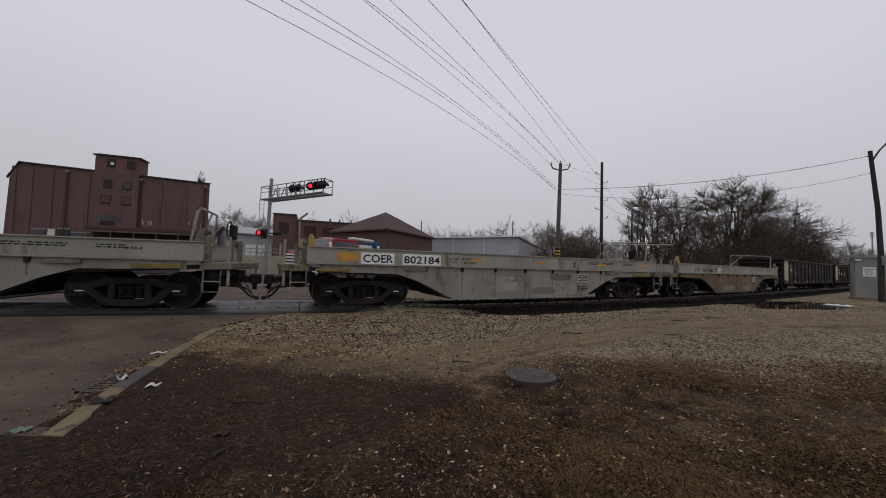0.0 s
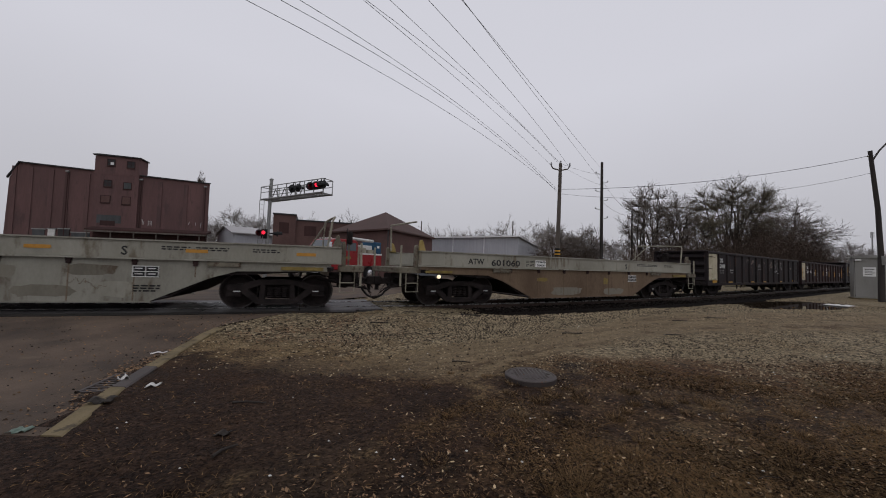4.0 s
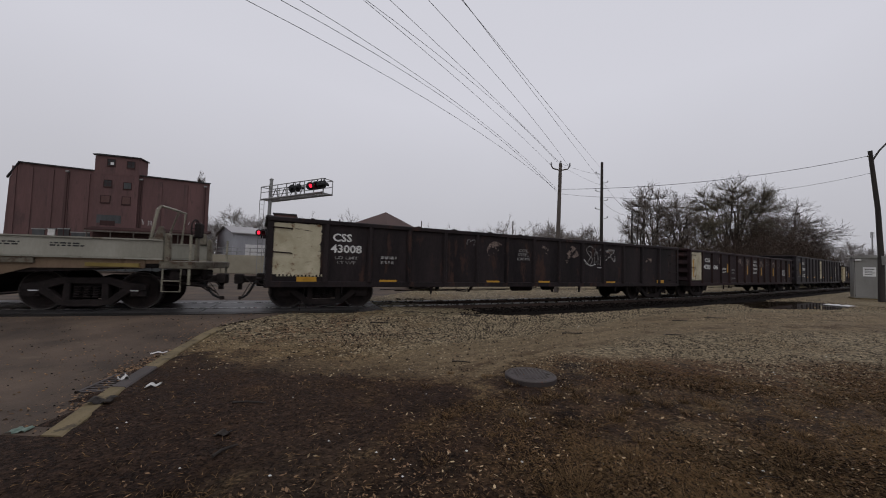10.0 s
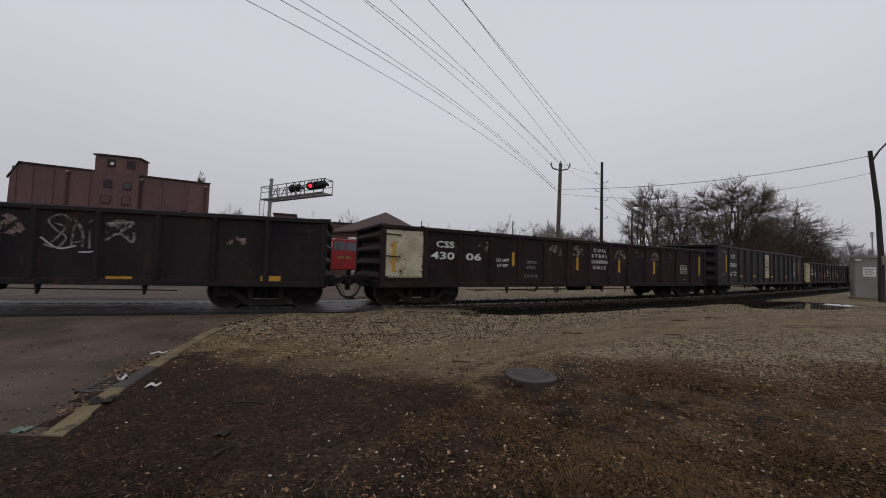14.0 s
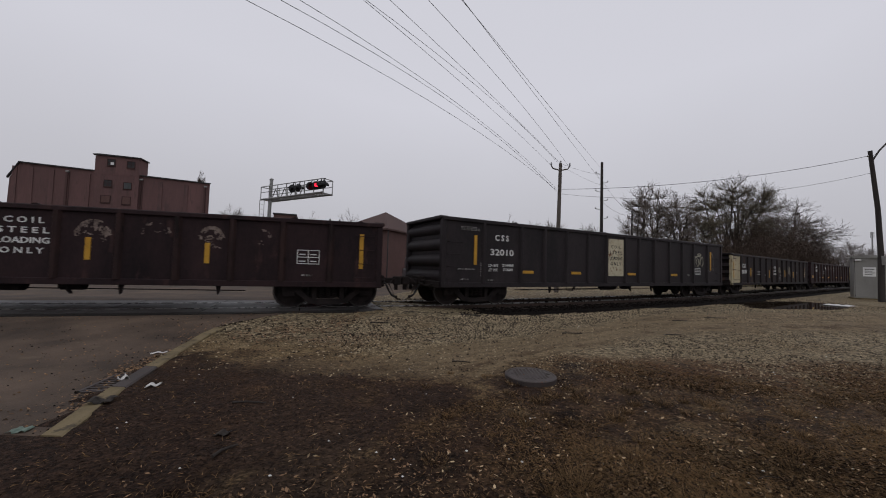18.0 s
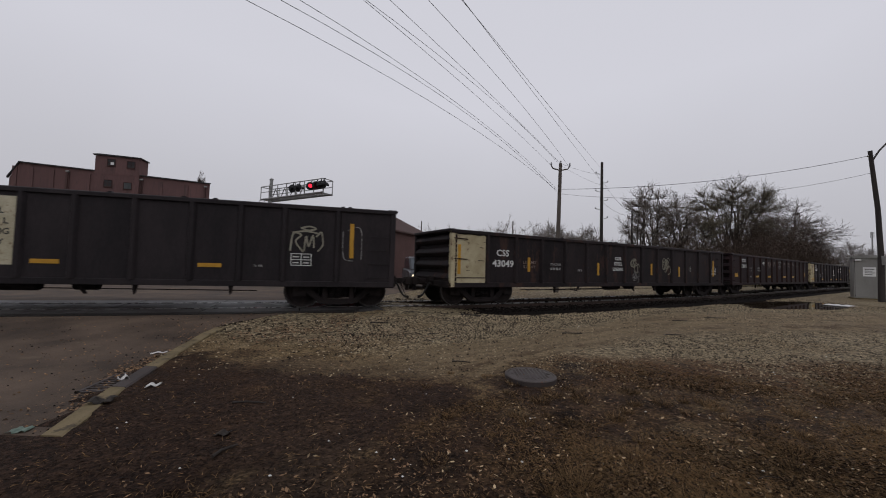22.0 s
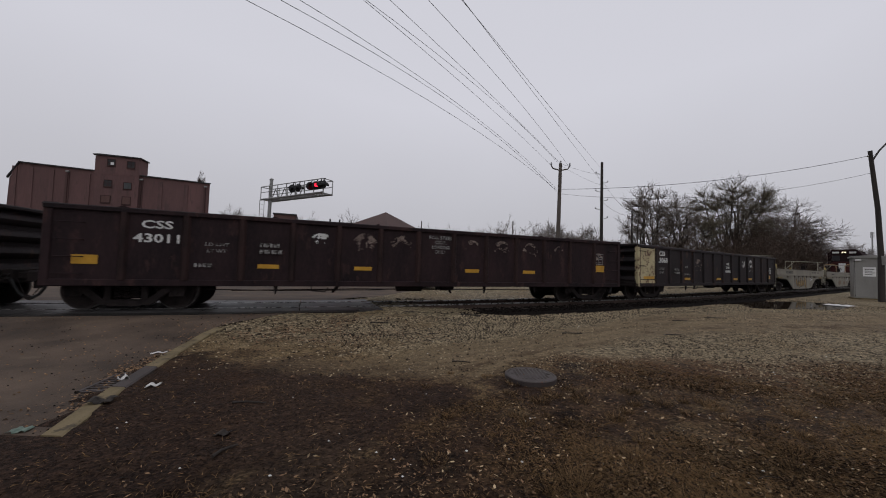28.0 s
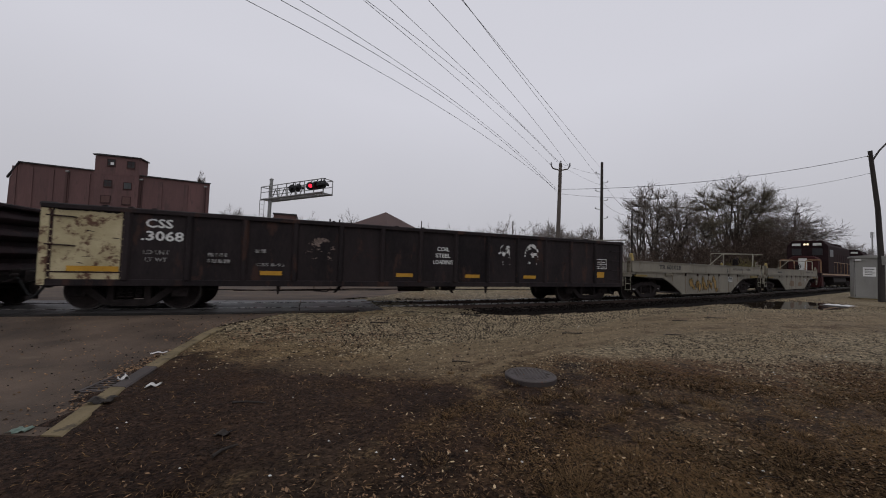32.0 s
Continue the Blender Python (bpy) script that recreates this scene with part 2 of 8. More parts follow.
# paler twig colour that imitates aerial haze on the far trees
M["twig_haze"] = mat("haze_paled_twigs", (0.17, 0.155, 0.148), (0.30, 0.275, 0.26), 0.9, 0, 2, 30, 0.1, island=0.4, spec=0.1)
M["leaf_brown"] = mat("withered_olive_leaves", (0.070, 0.060, 0.043), (0.155, 0.132, 0.096), 0.8, 0, 0.5, 20, 0.1, island=0.5, spec=0.1)
M["brush"] = mat("brown_thicket", (0.056, 0.041, 0.033), (0.125, 0.092, 0.074), 0.9, 0, 0.6, 20, 0.1, island=0.5, spec=0.1)
M["leaf_yellow"] = mat("yellow_green_shrub_leaves", (0.085, 0.074, 0.026), (0.16, 0.132, 0.050), 0.8, 0, 0.8, 20, 0.1)
M["dry_grass"] = mat("dry_tan_grass", (0.014, 0.0088, 0.006), (0.235, 0.150, 0.075), 0.9, 0, 0.7, 30, 0.1, island=0.7, spec=0.1)
M["leaf_litter"] = mat("fallen_brown_leaves", (0.010, 0.0062, 0.0048), (0.25, 0.155, 0.088), 0.8, 0, 1.5, 20, 0.1, island=0.9, spec=0.15)
M["stone"] = mat("pale_limestone_gravel", (0.016, 0.0125, 0.009), (0.38, 0.305, 0.20), 0.85, 0, 2.0, 60, 0.3, island=0.9, spec=0.15)
M["paper"] = mat("soiled_white_litter", (0.42, 0.41, 0.39), (0.68, 0.67, 0.65), 0.7, 0, 8, 60, 0.05)
M["green_litter"] = mat("pale_green_plastic", (0.085, 0.125, 0.098), (0.15, 0.20, 0.165), 0.5, 0, 8, 60, 0.05)
M["stick"] = mat("wet_black_wood", (0.016, 0.013, 0.011), (0.04, 0.032, 0.026), 0.7, 0, 8, 60, 0.3)


# ---- mesh helpers ----
class Shape:
    """Collects vertices and faces of one part."""

    def __init__(self):
        self.v, self.f = [], []

    def add(self, verts, faces):
        k = len(self.v)
        self.v += [tuple(p) for p in verts]
        self.f += [tuple(i + k for i in q) for q in faces]
        return self

    def box(self, x0, y0, z0, x1, y1, z1, m=None):
        vs = [Vector((x, y, z)) for z in (z0, z1) for y in (y0, y1) for x in (x0, x1)]
        if m:
            vs = [m @ p for p in vs]
        return self.add(vs, [(0, 2, 3, 1), (4, 5, 7, 6), (0, 1, 5, 4), (2, 6, 7, 3), (0, 4, 6, 2), (1, 3, 7, 5)])

    def prism(self, prof, a, b, axis="y", m=None):
        """A profile of (u, w) pairs pushed from a to b along an axis. y: u, w are x, z; x: y, z; z: x, y."""
        put = {"y": lambda u, w, c: (u, c, w), "x": lambda u, w, c: (c, u, w), "z": lambda u, w, c: (u, w, c)}[axis]
        n = len(prof)
        vs = [Vector(put(u, w, c)) for c in (a, b) for u, w in prof]
        if m:
            vs = [m @ p for p in vs]
        return self.add(vs, [tuple(range(n))[::-1], tuple(range(n, 2 * n))] + [(i, (i + 1) % n, n + (i + 1) % n, n + i) for i in range(n)])

    def tube(self, pts, r, n=6, r1=None, cap=True):
        pts = [Vector(p) for p in pts]
        k0 = len(self.v)
        r1 = r if r1 is None else r1
        for i, p in enumerate(pts):
            d = (pts[min(i + 1, len(pts) - 1)] - pts[max(i - 1, 0)]).normalized()
            s = d.cross(Vector((0, 0, 1)) if abs(d.z) < 0.9 else Vector((1, 0, 0))).normalized()
            u = s.cross(d)
            rr = r + (r1 - r) * i / max(1, len(pts) - 1)
            for j in range(n):
                a = 2 * math.pi * j / n
                self.v.append(tuple(p + rr * (math.cos(a) * s + math.sin(a) * u)))
        for i in range(len(pts) - 1):
            for j in range(n):
                a, b = k0 + i * n + j, k0 + i * n + (j + 1) % n
                self.f.append((a, b, b + n, a + n))
        if cap:
            self.f.append(tuple(k0 + j for j in range(n))[::-1])
            self.f.append(tuple(k0 + (len(pts) - 1) * n + j for j in range(n)))
        return self

    def lathe(self, prof, n=24, axis="y", m=None, cap=True):
        """Turns a profile of (radius, along) pairs round an axis."""
        vs, fs = [], []
        for r, c in prof:
            for j in range(n):
                a = 2 * math.pi * j / n
                p = {"y": (r * math.cos(a), c, r * math.sin(a)), "z": (r * math.cos(a), r * math.sin(a), c), "x": (c, r * math.cos(a), r * math.sin(a))}[axis]
                vs.append(m @ Vector(p) if m else p)
        for i in range(len(prof) - 1):
            for j in range(n):
                fs.append((i * n + j, i * n + (j + 1) % n, (i + 1) * n + (j + 1) % n, (i + 1) * n + j))
        if cap:
            fs += [tuple(range(n))[::-1], tuple(range((len(prof) - 1) * n, len(prof) * n))]
        return self.add(vs, fs)

    def sheet(self, prof, y0, y1, t):
        """An open profile of (x, z) pairs as a plate of thickness t from y0 to y1."""
        back = [(x + t, z) for x, z in prof[::-1]]
        return self.prism(prof + back, y0, y1, "y")

    def mesh(self, name, material, smooth=False, bevel=0.0):
        me = bpy.data.meshes.new(name)
        me.from_pydata(self.v, [], self.f)
        bm = bmesh.new()
        bm.from_mesh(me)
        bmesh.ops.recalc_face_normals(bm, faces=bm.faces)
        if bevel:
            es = [e for e in bm.edges if len(e.link_faces) == 2 and e.calc_face_angle(0) > 0.6]
            bmesh.ops.bevel(bm, geom=es, offset=bevel, segments=1, profile=0.5, affect="EDGES", clamp_overlap=True)
        bm.to_mesh(me)
        bm.free()
        if smooth:
            me.polygons.foreach_set("use_smooth", [True] * len(me.polygons))
            me.set_sharp_from_angle(angle=radians(40))
        if material:
            me.materials.append(material)
        return me


def link(name, data, parent=None, m=None, label=""):
    ob = new(name, data)
    if parent:
        ob.parent = parent
    if m is not None:
        ob.matrix_basis = m
    return tagged(ob, label)


def part(name, shape, material, parent, label="", smooth=False, bevel=0.0, m=None):
    return link(name, shape.mesh(name, material, smooth, bevel), parent, m, label)


def base(name, label, category, m=None, group="", kind=""):
    """The Empty at the foot of a thing."""
    ob = new(name)
    ob.empty_display_size = 0.2
    if m is not None:
        ob.matrix_basis = m
    return tagged(ob, label, category, group, kind)


def lettering(text, size, x, y, z, parent, material, label="", squeeze=1.0, spacing=1.0, lines=1.0, m=None, thick=0.0015):
    """Raised letters that face -y, with their lower left corner at x, z."""
    cu = bpy.data.curves.new("lettering", "FONT")
    cu.body, cu.size, cu.extrude, cu.space_character, cu.space_line, cu.resolution_u = text, size, thick, spacing, lines, 2
    cu.offset = 0.022 * size
    tmp = bpy.data.objects.new("lettering", cu)
    me = bpy.data.meshes.new_from_object(tmp)
    me.name = "lettering"
    bpy.data.objects.remove(tmp)
    me.materials.clear()
    me.materials.append(material)
    ob = link("lettering", me, parent, (m or pose(x, y, z)) @ pose(0, 0, 0, 90, 0, 0) @ Matrix.Diagonal((squeeze, 1, 1, 1)), label)
    return ob


def scribble(rng, w, h, n, r=0.018):
    """A loop of spray paint: a flat ribbon in the x-z plane."""
    s = Shape()
    pts = []
    for i in range(n):
        u = i / (n - 1)
        pts.append((u * w + rng.uniform(-0.1, 0.1) * w, rng.uniform(0, 1) * h * (0.6 + 0.4 * math.sin(3 * u + 1))))
    fine = []
    for i in range(n - 1):
        p0, p1, p2, p3 = pts[max(0, i - 1)], pts[i], pts[i + 1], pts[min(n - 1, i + 2)]
        for k in range(5):
            t = k / 5
            fine.append(tuple(0.5 * (2 * p1[c] + (p2[c] - p0[c]) * t + (2 * p0[c] - 5 * p1[c] + 4 * p2[c] - p3[c]) * t * t + (3 * p1[c] - p0[c] - 3 * p2[c] + p3[c]) * t ** 3) for c in (0, 1)))
    for (ax, az), (bx, bz) in zip(fine, fine[1:]):
        dx, dz = bx - ax, bz - az
        L = math.hypot(dx, dz) or 1
        nx, nz = -dz / L * r, dx / L * r
        s.prism([(ax - nx, az - nz), (bx - nx, bz - nz), (bx + nx, bz + nz), (ax + nx, az + nz)], -0.002, 0.002, "y")
    return s


# ---- the railway line in plan: s runs along it, to the far end ----
S_TAB = np.arange(-230.0, 340.1, 0.5)
U_TAB = np.clip(S_TAB, -13, 75) / 50
HEAD = 0.43169 + 0.62734 * U_TAB - 0.70168 * U_TAB ** 2 + 0.24403 * U_TAB ** 3
MID = (HEAD[1:] + HEAD[:-1]) / 2
X_TAB = np.concatenate([[0], np.cumsum(0.5 * np.cos(MID))])
Y_TAB = np.concatenate([[0], np.cumsum(0.5 * np.sin(MID))])
I0 = int(np.argmin(abs(S_TAB)))
X_TAB, Y_TAB = X_TAB - X_TAB[I0], Y_TAB - Y_TAB[I0] + 13.879
T_TAB = np.arange(0, 32.01, 0.1)
V_TAB = np.interp(T_TAB, np.arange(0, 33, 4.0), [3.681, 3.678, 3.699, 4.363, 4.63, 5.191, 5.205, 4.996, 5.15])
D_TAB = np.concatenate([[0], np.cumsum(0.05 * (V_TAB[1:] + V_TAB[:-1]))])


def line(s, lat=0.0):
    """The point at s along the line, lat metres to its far side."""
    x, y, h = (float(np.interp(s, S_TAB, tab)) for tab in (X_TAB, Y_TAB, HEAD))
    return x - math.sin(h) * lat, y + math.cos(h) * lat


def gone(t):
    """How far the train has rolled by t."""
    return float(np.interp(t, T_TAB, D_TAB))


import functools


@functools.lru_cache(maxsize=4096)
def to_line(x, y):
    """s and lat of a point of the plan."""
    i = int(np.argmin((X_TAB - x) ** 2 + (Y_TAB - y) ** 2))
    h = HEAD[i]
    dx, dy = x - X_TAB[i], y - Y_TAB[i]
    return float(S_TAB[i] + dx * math.cos(h) + dy * math.sin(h)), float(-dx * math.sin(h) + dy * math.cos(h))


def kerb_x(y):
    return float(np.interp(y, [2.0, 3.2, 4.3, 5.6, 6.5, 7.4, 8.3, 10.5, 13.0], [-3.1, -3.46, -3.93, -4.38, -4.68, -4.9, -4.98, -4.85, -5.1]))


def road_z(x, y):
    """The street rises gently to the crossing."""
    s, lat = to_line(x, y)
    k = max(0.0, min(1.0, (abs(lat) - 1.5) / 4.5))
    return -0.02 - 0.20 * k * k * (3 - 2 * k)


def on_road(x, y):
    s, lat = to_line(x, y)
    if lat < 0:
        return x < kerb_x(y) and y > 3.15 + 0.12 * math.sin(3 * x) - 0.1 * (x + 3.3)
    return x < -3.3 + (y - 16.6) * 0.28 and y < 62


def ground_z(x, y):
    s, lat = to_line(x, y)
    a = abs(lat)
    z = -0.17 + 0.025 * noise.noise((x * 0.5, y * 0.5, 0)) + 0.012 * noise.noise((x * 2.1, y * 2.1, 3))
    if a < 3.2 and s > -3:
        z = z * 0.2 + 0.8 * (-0.2 - 0.02 * a) if a < 2.2 else z - 0.04 * (3.2 - a)
    # the hollow that holds the puddle
    q = ((x - 19.0) / 4.3) ** 2 + ((y - 19.6 - (x - 19.0) * 0.42) / 1.9) ** 2
    q *= 1 + 0.45 * noise.noise((x * 0.6, y * 0.9, 7))
    if q < 1.6:
        z -= 0.13 * max(0.0, 1 - q / 1.6)
    if (x - 1.3) ** 2 + (y - 5.25) ** 2 < 0.6:
        z -= 0.02
    if on_road(x, y):
        z = min(z, road_z(x, y) - (0.12 if on_road(x + 0.4, y) else 0.02))
    if s < 1.5 and a < 4.5 and not on_road(x, y):
        k = max(0.0, (a - 1.4) / 3.1) if s < -2 else max(0.0, min(1.0, max((a - 1.4) / 3.1, (s + 2) / 3.5)))
        z = (1 - k) * (-0.035 + 0.01 * noise.noise((x * 2, y * 2, 1))) + k * z
    if s < -2.75 and a < 1.5:
        z = -0.3
    # flush with the street where the kerb dies away
    if lat < -1.5 and y > 6.5 and not on_road(x, y):
        ext = max(0.0, min(0.6, 0.35 * (y - 8.2)))
        d = x - kerb_x(y)
        if d < 2.4:
            k = max(0.0, min(1.0, (d - ext) / 1.8)) if y > 8 else max(0.0, min(1.0, d / 1.8)) * (y - 6.5) / 1.5 + 1 - (y - 6.5) / 1.5
            z = (1 - k) * (road_z(x, y) - (0.025 if d < ext - 0.05 else -0.004)) + k * z
    return z


# ---- the wheel-worn mud track that bends away beside the gravel ----
MUD_X = (-6.0, -4.0, -1.5, 0.5, 2.5, 5.5, 9.0, 14.0, 26.0)
MUD_Y = (5.6, 5.6, 5.5, 6.4, 7.9, 10.3, 11.9, 13.1, 14.0)
MUD_W = (0.3, 0.35, 0.45, 1.1, 0.85, 1.2, 1.9, 2.4, 2.6)


def mud(x, y):
    """Below 1 inside the mud track."""
    return abs(y - float(np.interp(x, MUD_X, MUD_Y))) / float(np.interp(x, MUD_X, MUD_W))


# ---- ground: one sheet to the horizon ----
def spread(lo, hi, step, far, grow=1.22):
    xs = list(np.arange(lo, hi + 0.001, step))
    d, a, b = step, lo, hi
    left, right = [], []
    while b < far:
        d *= grow
        a, b = a - d, b + d
        left.append(a)
        right.append(b)
    return left[::-1] + xs + right


def ground_material():
    m = bpy.data.materials.new("soil_gravel_and_dead_grass")
    m.use_nodes = True
    n, l = m.node_tree.nodes, m.node_tree.links
    p = n["Principled BSDF"]
    co = n.new("ShaderNodeTexCoord")

    def tex(scale, detail=6.0, rough=0.65):
        t = n.new("ShaderNodeTexNoise")
        t.inputs["Scale"].default_value, t.inputs["Detail"].default_value, t.inputs["Roughness"].default_value = scale, detail, rough
        l.new(co.outputs["Object"], t.inputs["Vector"])
        return t.outputs["Fac"]

    def ramp2(fac, p0, c0, p1, c1):
        r = n.new("ShaderNodeValToRGB")
        r.color_ramp.elements[0].position, r.color_ramp.elements[0].color = p0, (*c0, 1)
        r.color_ramp.elements[1].position, r.color_ramp.elements[1].color = p1, (*c1, 1)
        l.new(fac, r.inputs[0])
        return r.outputs[0]

    def mix(fac, a, b):
        x = n.new("ShaderNodeMix")
        x.data_type = "RGBA"
        l.new(fac, x.inputs["Factor"])
        l.new(a, x.inputs["A"])
        l.new(b, x.inputs["B"])
        return x.outputs["Result"]

    def math2(op, a, b):
        x = n.new("ShaderNodeMath")
        x.operation = op
        for i, v in enumerate((a, b)):
            if isinstance(v, float):
                x.inputs[i].default_value = v
            else:
                l.new(v, x.inputs[i])
        return x.outputs[0]

    sp = n.new("ShaderNodeSeparateXYZ")
    l.new(co.outputs["Object"], sp.inputs[0])
    big, mid, grain, peb, blot = tex(0.35, 4), tex(2.2), tex(16), tex(38, 3), tex(0.9, 5)
    soil = ramp2(math2("ADD", math2("MULTIPLY", mid, 0.7), math2("MULTIPLY", grain, 0.4)), 0.40, (0.0125, 0.0072, 0.0050), 0.76, (0.068, 0.0405, 0.0255))
    straw = ramp2(math2("ADD", math2("MULTIPLY", grain, 0.6), math2("MULTIPLY", peb, 0.4)), 0.38, (0.015, 0.009, 0.006), 0.68, (0.110, 0.068, 0.036))
    mud = ramp2(math2("ADD", math2("MULTIPLY", mid, 0.6), math2("MULTIPLY", grain, 0.4)), 0.35, (0.076, 0.053, 0.029), 0.72, (0.225, 0.166, 0.094))
    rock = n.new("ShaderNodeTexVoronoi")
    rock.inputs["Scale"].default_value = 16.0
    l.new(co.outputs["Object"], rock.inputs["Vector"])
    rr = n.new("ShaderNodeSeparateColor")
    l.new(rock.outputs["Color"], rr.inputs[0])
    gravel = ramp2(math2("ADD", math2("MULTIPLY", rr.outputs[0], 0.6), math2("MULTIPLY", grain, 0.4)), 0.2, (0.032, 0.0255, 0.017), 0.85, (0.29, 0.238, 0.158))
    # bands: turf near by, trodden mud, then gravel towards the line, all with ragged edges
    warp = math2("ADD", math2("MULTIPLY", math2("SUBTRACT", big, 0.5), 5.0), math2("MULTIPLY", math2("SUBTRACT", mid, 0.5), 2.4))
    yy = math2("ADD", sp.outputs["Y"], warp)
    tilt = math2("MULTIPLY", sp.outputs["X"], 0.05)
    yy = math2("ADD", yy, tilt)

    def curve(v, xs, ys):
        """Straight pieces through the points xs, ys."""
        x = n.new("ShaderNodeMapRange")
        x.inputs["From Min"].default_value, x.inputs["From Max"].default_value = xs[0] * UNIT, xs[-1] * UNIT
        l.new(v, x.inputs["Value"])
        r = n.new("ShaderNodeValToRGB")
        top = max(ys)
        for i, (q, w) in enumerate(zip(xs, ys)):
            e = r.color_ramp.elements[0] if i == 0 else r.color_ramp.elements[len(r.color_ramp.elements) - 1] if i == len(xs) - 1 else r.color_ramp.elements.new((q - xs[0]) / (xs[-1] - xs[0]))
            e.color = (w / top, w / top, w / top, 1)
        l.new(x.outputs[0], r.inputs[0])
        return math2("MULTIPLY", r.outputs[0], top * UNIT)

    def step(v, lo, hi):
        x = n.new("ShaderNodeMapRange")
        x.interpolation_type = "SMOOTHSTEP"
        x.inputs["From Min"].default_value, x.inputs["From Max"].default_value = lo, hi
        l.new(v, x.inputs["Value"])
        return x.outputs[0]

    turf = mix(step(math2("ADD", mid, math2("MULTIPLY", sp.outputs["X"], 0.03)), 0.46, 0.62), soil, straw)
    # dark mulch at the near left, deepened in colour to imitate lens vignetting
    corner_dim = step(math2("ADD", math2("ADD", sp.outputs["Y"], math2("MULTIPLY", sp.outputs["X"], 0.45)), math2("MULTIPLY", warp, 0.35)), 3.2, 1.2)
    black = n.new("ShaderNodeRGB")
    black.outputs[0].default_value = (0.007, 0.0042, 0.003, 1)
    turf = mix(math2("MULTIPLY", corner_dim, 0.72), turf, black.outputs[0])
    # a trodden path runs down through the turf, and damp blotches lie about
    off = math2("ADD", math2("ADD", sp.outputs["X"], 0.95), math2("MULTIPLY", math2("SUBTRACT", sp.outputs["Y"], 2.6), 0.42))
    off = math2("ADD", math2("ABSOLUTE", off, 0.0), math2("MULTIPLY", math2("SUBTRACT", mid, 0.5), 1.2))
    path = step(off, 0.75, 0.2)
    trod = ramp2(grain, 0.35, (0.032, 0.022, 0.0155), 0.7, (0.080, 0.057, 0.039))
    turf = mix(math2("MULTIPLY", path, 0.4), turf, trod)
    rust = ramp2(peb, 0.4, (0.018, 0.010, 0.007), 0.66, (0.092, 0.052, 0.031))
    turf = mix(math2("MULTIPLY", step(blot, 0.58, 0.68), 0.7), turf, rust)
    clod = tex(1.5, 6, 0.7)
    turf = mix(math2("MULTIPLY", step(clod, 0.46, 0.36), 0.75), turf, black.outputs[0])
    tan = ramp2(peb, 0.36, (0.022, 0.015, 0.009), 0.62, (0.145, 0.102, 0.056))
    turf = mix(math2("MULTIPLY", step(math2("ADD", clod, math2("MULTIPLY", sp.outputs["X"], 0.02)), 0.54, 0.66), 0.7), turf, tan)
    # black leaf mould between the kerb and the turf
    ragged = math2("ADD", math2("MULTIPLY", math2("SUBTRACT", mid, 0.5), 2.6), math2("MULTIPLY", math2("SUBTRACT", grain, 0.5), 1.2))
    mould = math2("MULTIPLY", step(math2("ADD", sp.outputs["Y"], ragged), 5.0, 3.6), step(math2("ADD", math2("SUBTRACT", sp.outputs["X"], math2("MULTIPLY", sp.outputs["Y"], 1.3)), ragged), -3.7, -5.2))
    humus = ramp2(math2("ADD", math2("MULTIPLY", grain, 0.5), math2("MULTIPLY", peb, 0.5)), 0.40, (0.0105, 0.0064, 0.0050), 0.66, (0.062, 0.038, 0.0270))
    turf = mix(math2("MULTIPLY", mould, 0.72), turf, humus)
    col = mix(step(math2("ADD", yy, math2("MULTIPLY", math2("SUBTRACT", grain, 0.5), 1.6)), 4.3, 5.7), turf, mud)
    patch = step(math2("ADD", math2("MULTIPLY", big, 0.6), math2("MULTIPLY", mid, 0.4)), 0.36, 0.50)
    damp = step(math2("ADD", math2("MULTIPLY", blot, 0.7), math2("MULTIPLY", mid, 0.3)), 0.53, 0.62)
    col = mix(math2("MULTIPLY", damp, 0.45), col, soil)
    col = mix(math2("MULTIPLY", step(math2("ADD", yy, math2("MULTIPLY", sp.outputs["X"], 0.12)), 5.0, 6.6), patch), col, gravel)
    # rusty dead grass between the turf and the gravel
    rusty = ramp2(math2("ADD", math2("MULTIPLY", peb, 0.6), math2("MULTIPLY", grain, 0.4)), 0.40, (0.022, 0.0115, 0.0065), 0.62, (0.125, 0.068, 0.034))
    bed = math2("MULTIPLY", step(math2("ABSOLUTE", math2("ADD", math2("SUBTRACT", sp.outputs["Y"], 5.0), math2("MULTIPLY", warp, 0.35)), 0.0), 1.1, 0.35), step(math2("ADD", sp.outputs["X"], ragged), 0.9, 2.4))
    col = mix(math2("MULTIPLY", math2("MULTIPLY", bed, step(mid, 0.38, 0.50)), 0.85), col, rusty)
    # smooth trodden mud along the wheel track, scored along its length
    off = math2("DIVIDE", math2("ADD", math2("SUBTRACT", sp.outputs["Y"], curve(sp.outputs["X"], MUD_X, MUD_Y)), math2("MULTIPLY", warp, 0.22)), curve(sp.outputs["X"], MUD_X, MUD_W))
    trail = math2("MULTIPLY", step(math2("ABSOLUTE", math2("ADD", off, math2("MULTIPLY", math2("SUBTRACT", grain, 0.5), 0.9)), 0.0), 1.35, 0.6), step(math2("ADD", sp.outputs["X"], ragged), -3.8, 1.0))
    score = n.new("ShaderNodeTexNoise")
    score.inputs["Scale"].default_value, score.inputs["Detail"].default_value = 5.0, 4.0
    squash = n.new("ShaderNodeCombineXYZ")
    l.new(math2("MULTIPLY", sp.outputs["X"], 0.08), squash.inputs[0])
    l.new(off, squash.inputs[1])
    l.new(squash.outputs[0], score.inputs["Vector"])
    silt = ramp2(math2("ADD", math2("MULTIPLY", score.outputs["Fac"], 0.7), math2("MULTIPLY", grain, 0.3)), 0.36, (0.096, 0.070, 0.042), 0.66, (0.215, 0.163, 0.100))
    col = mix(math2("MULTIPLY", trail, 0.9), col, silt)
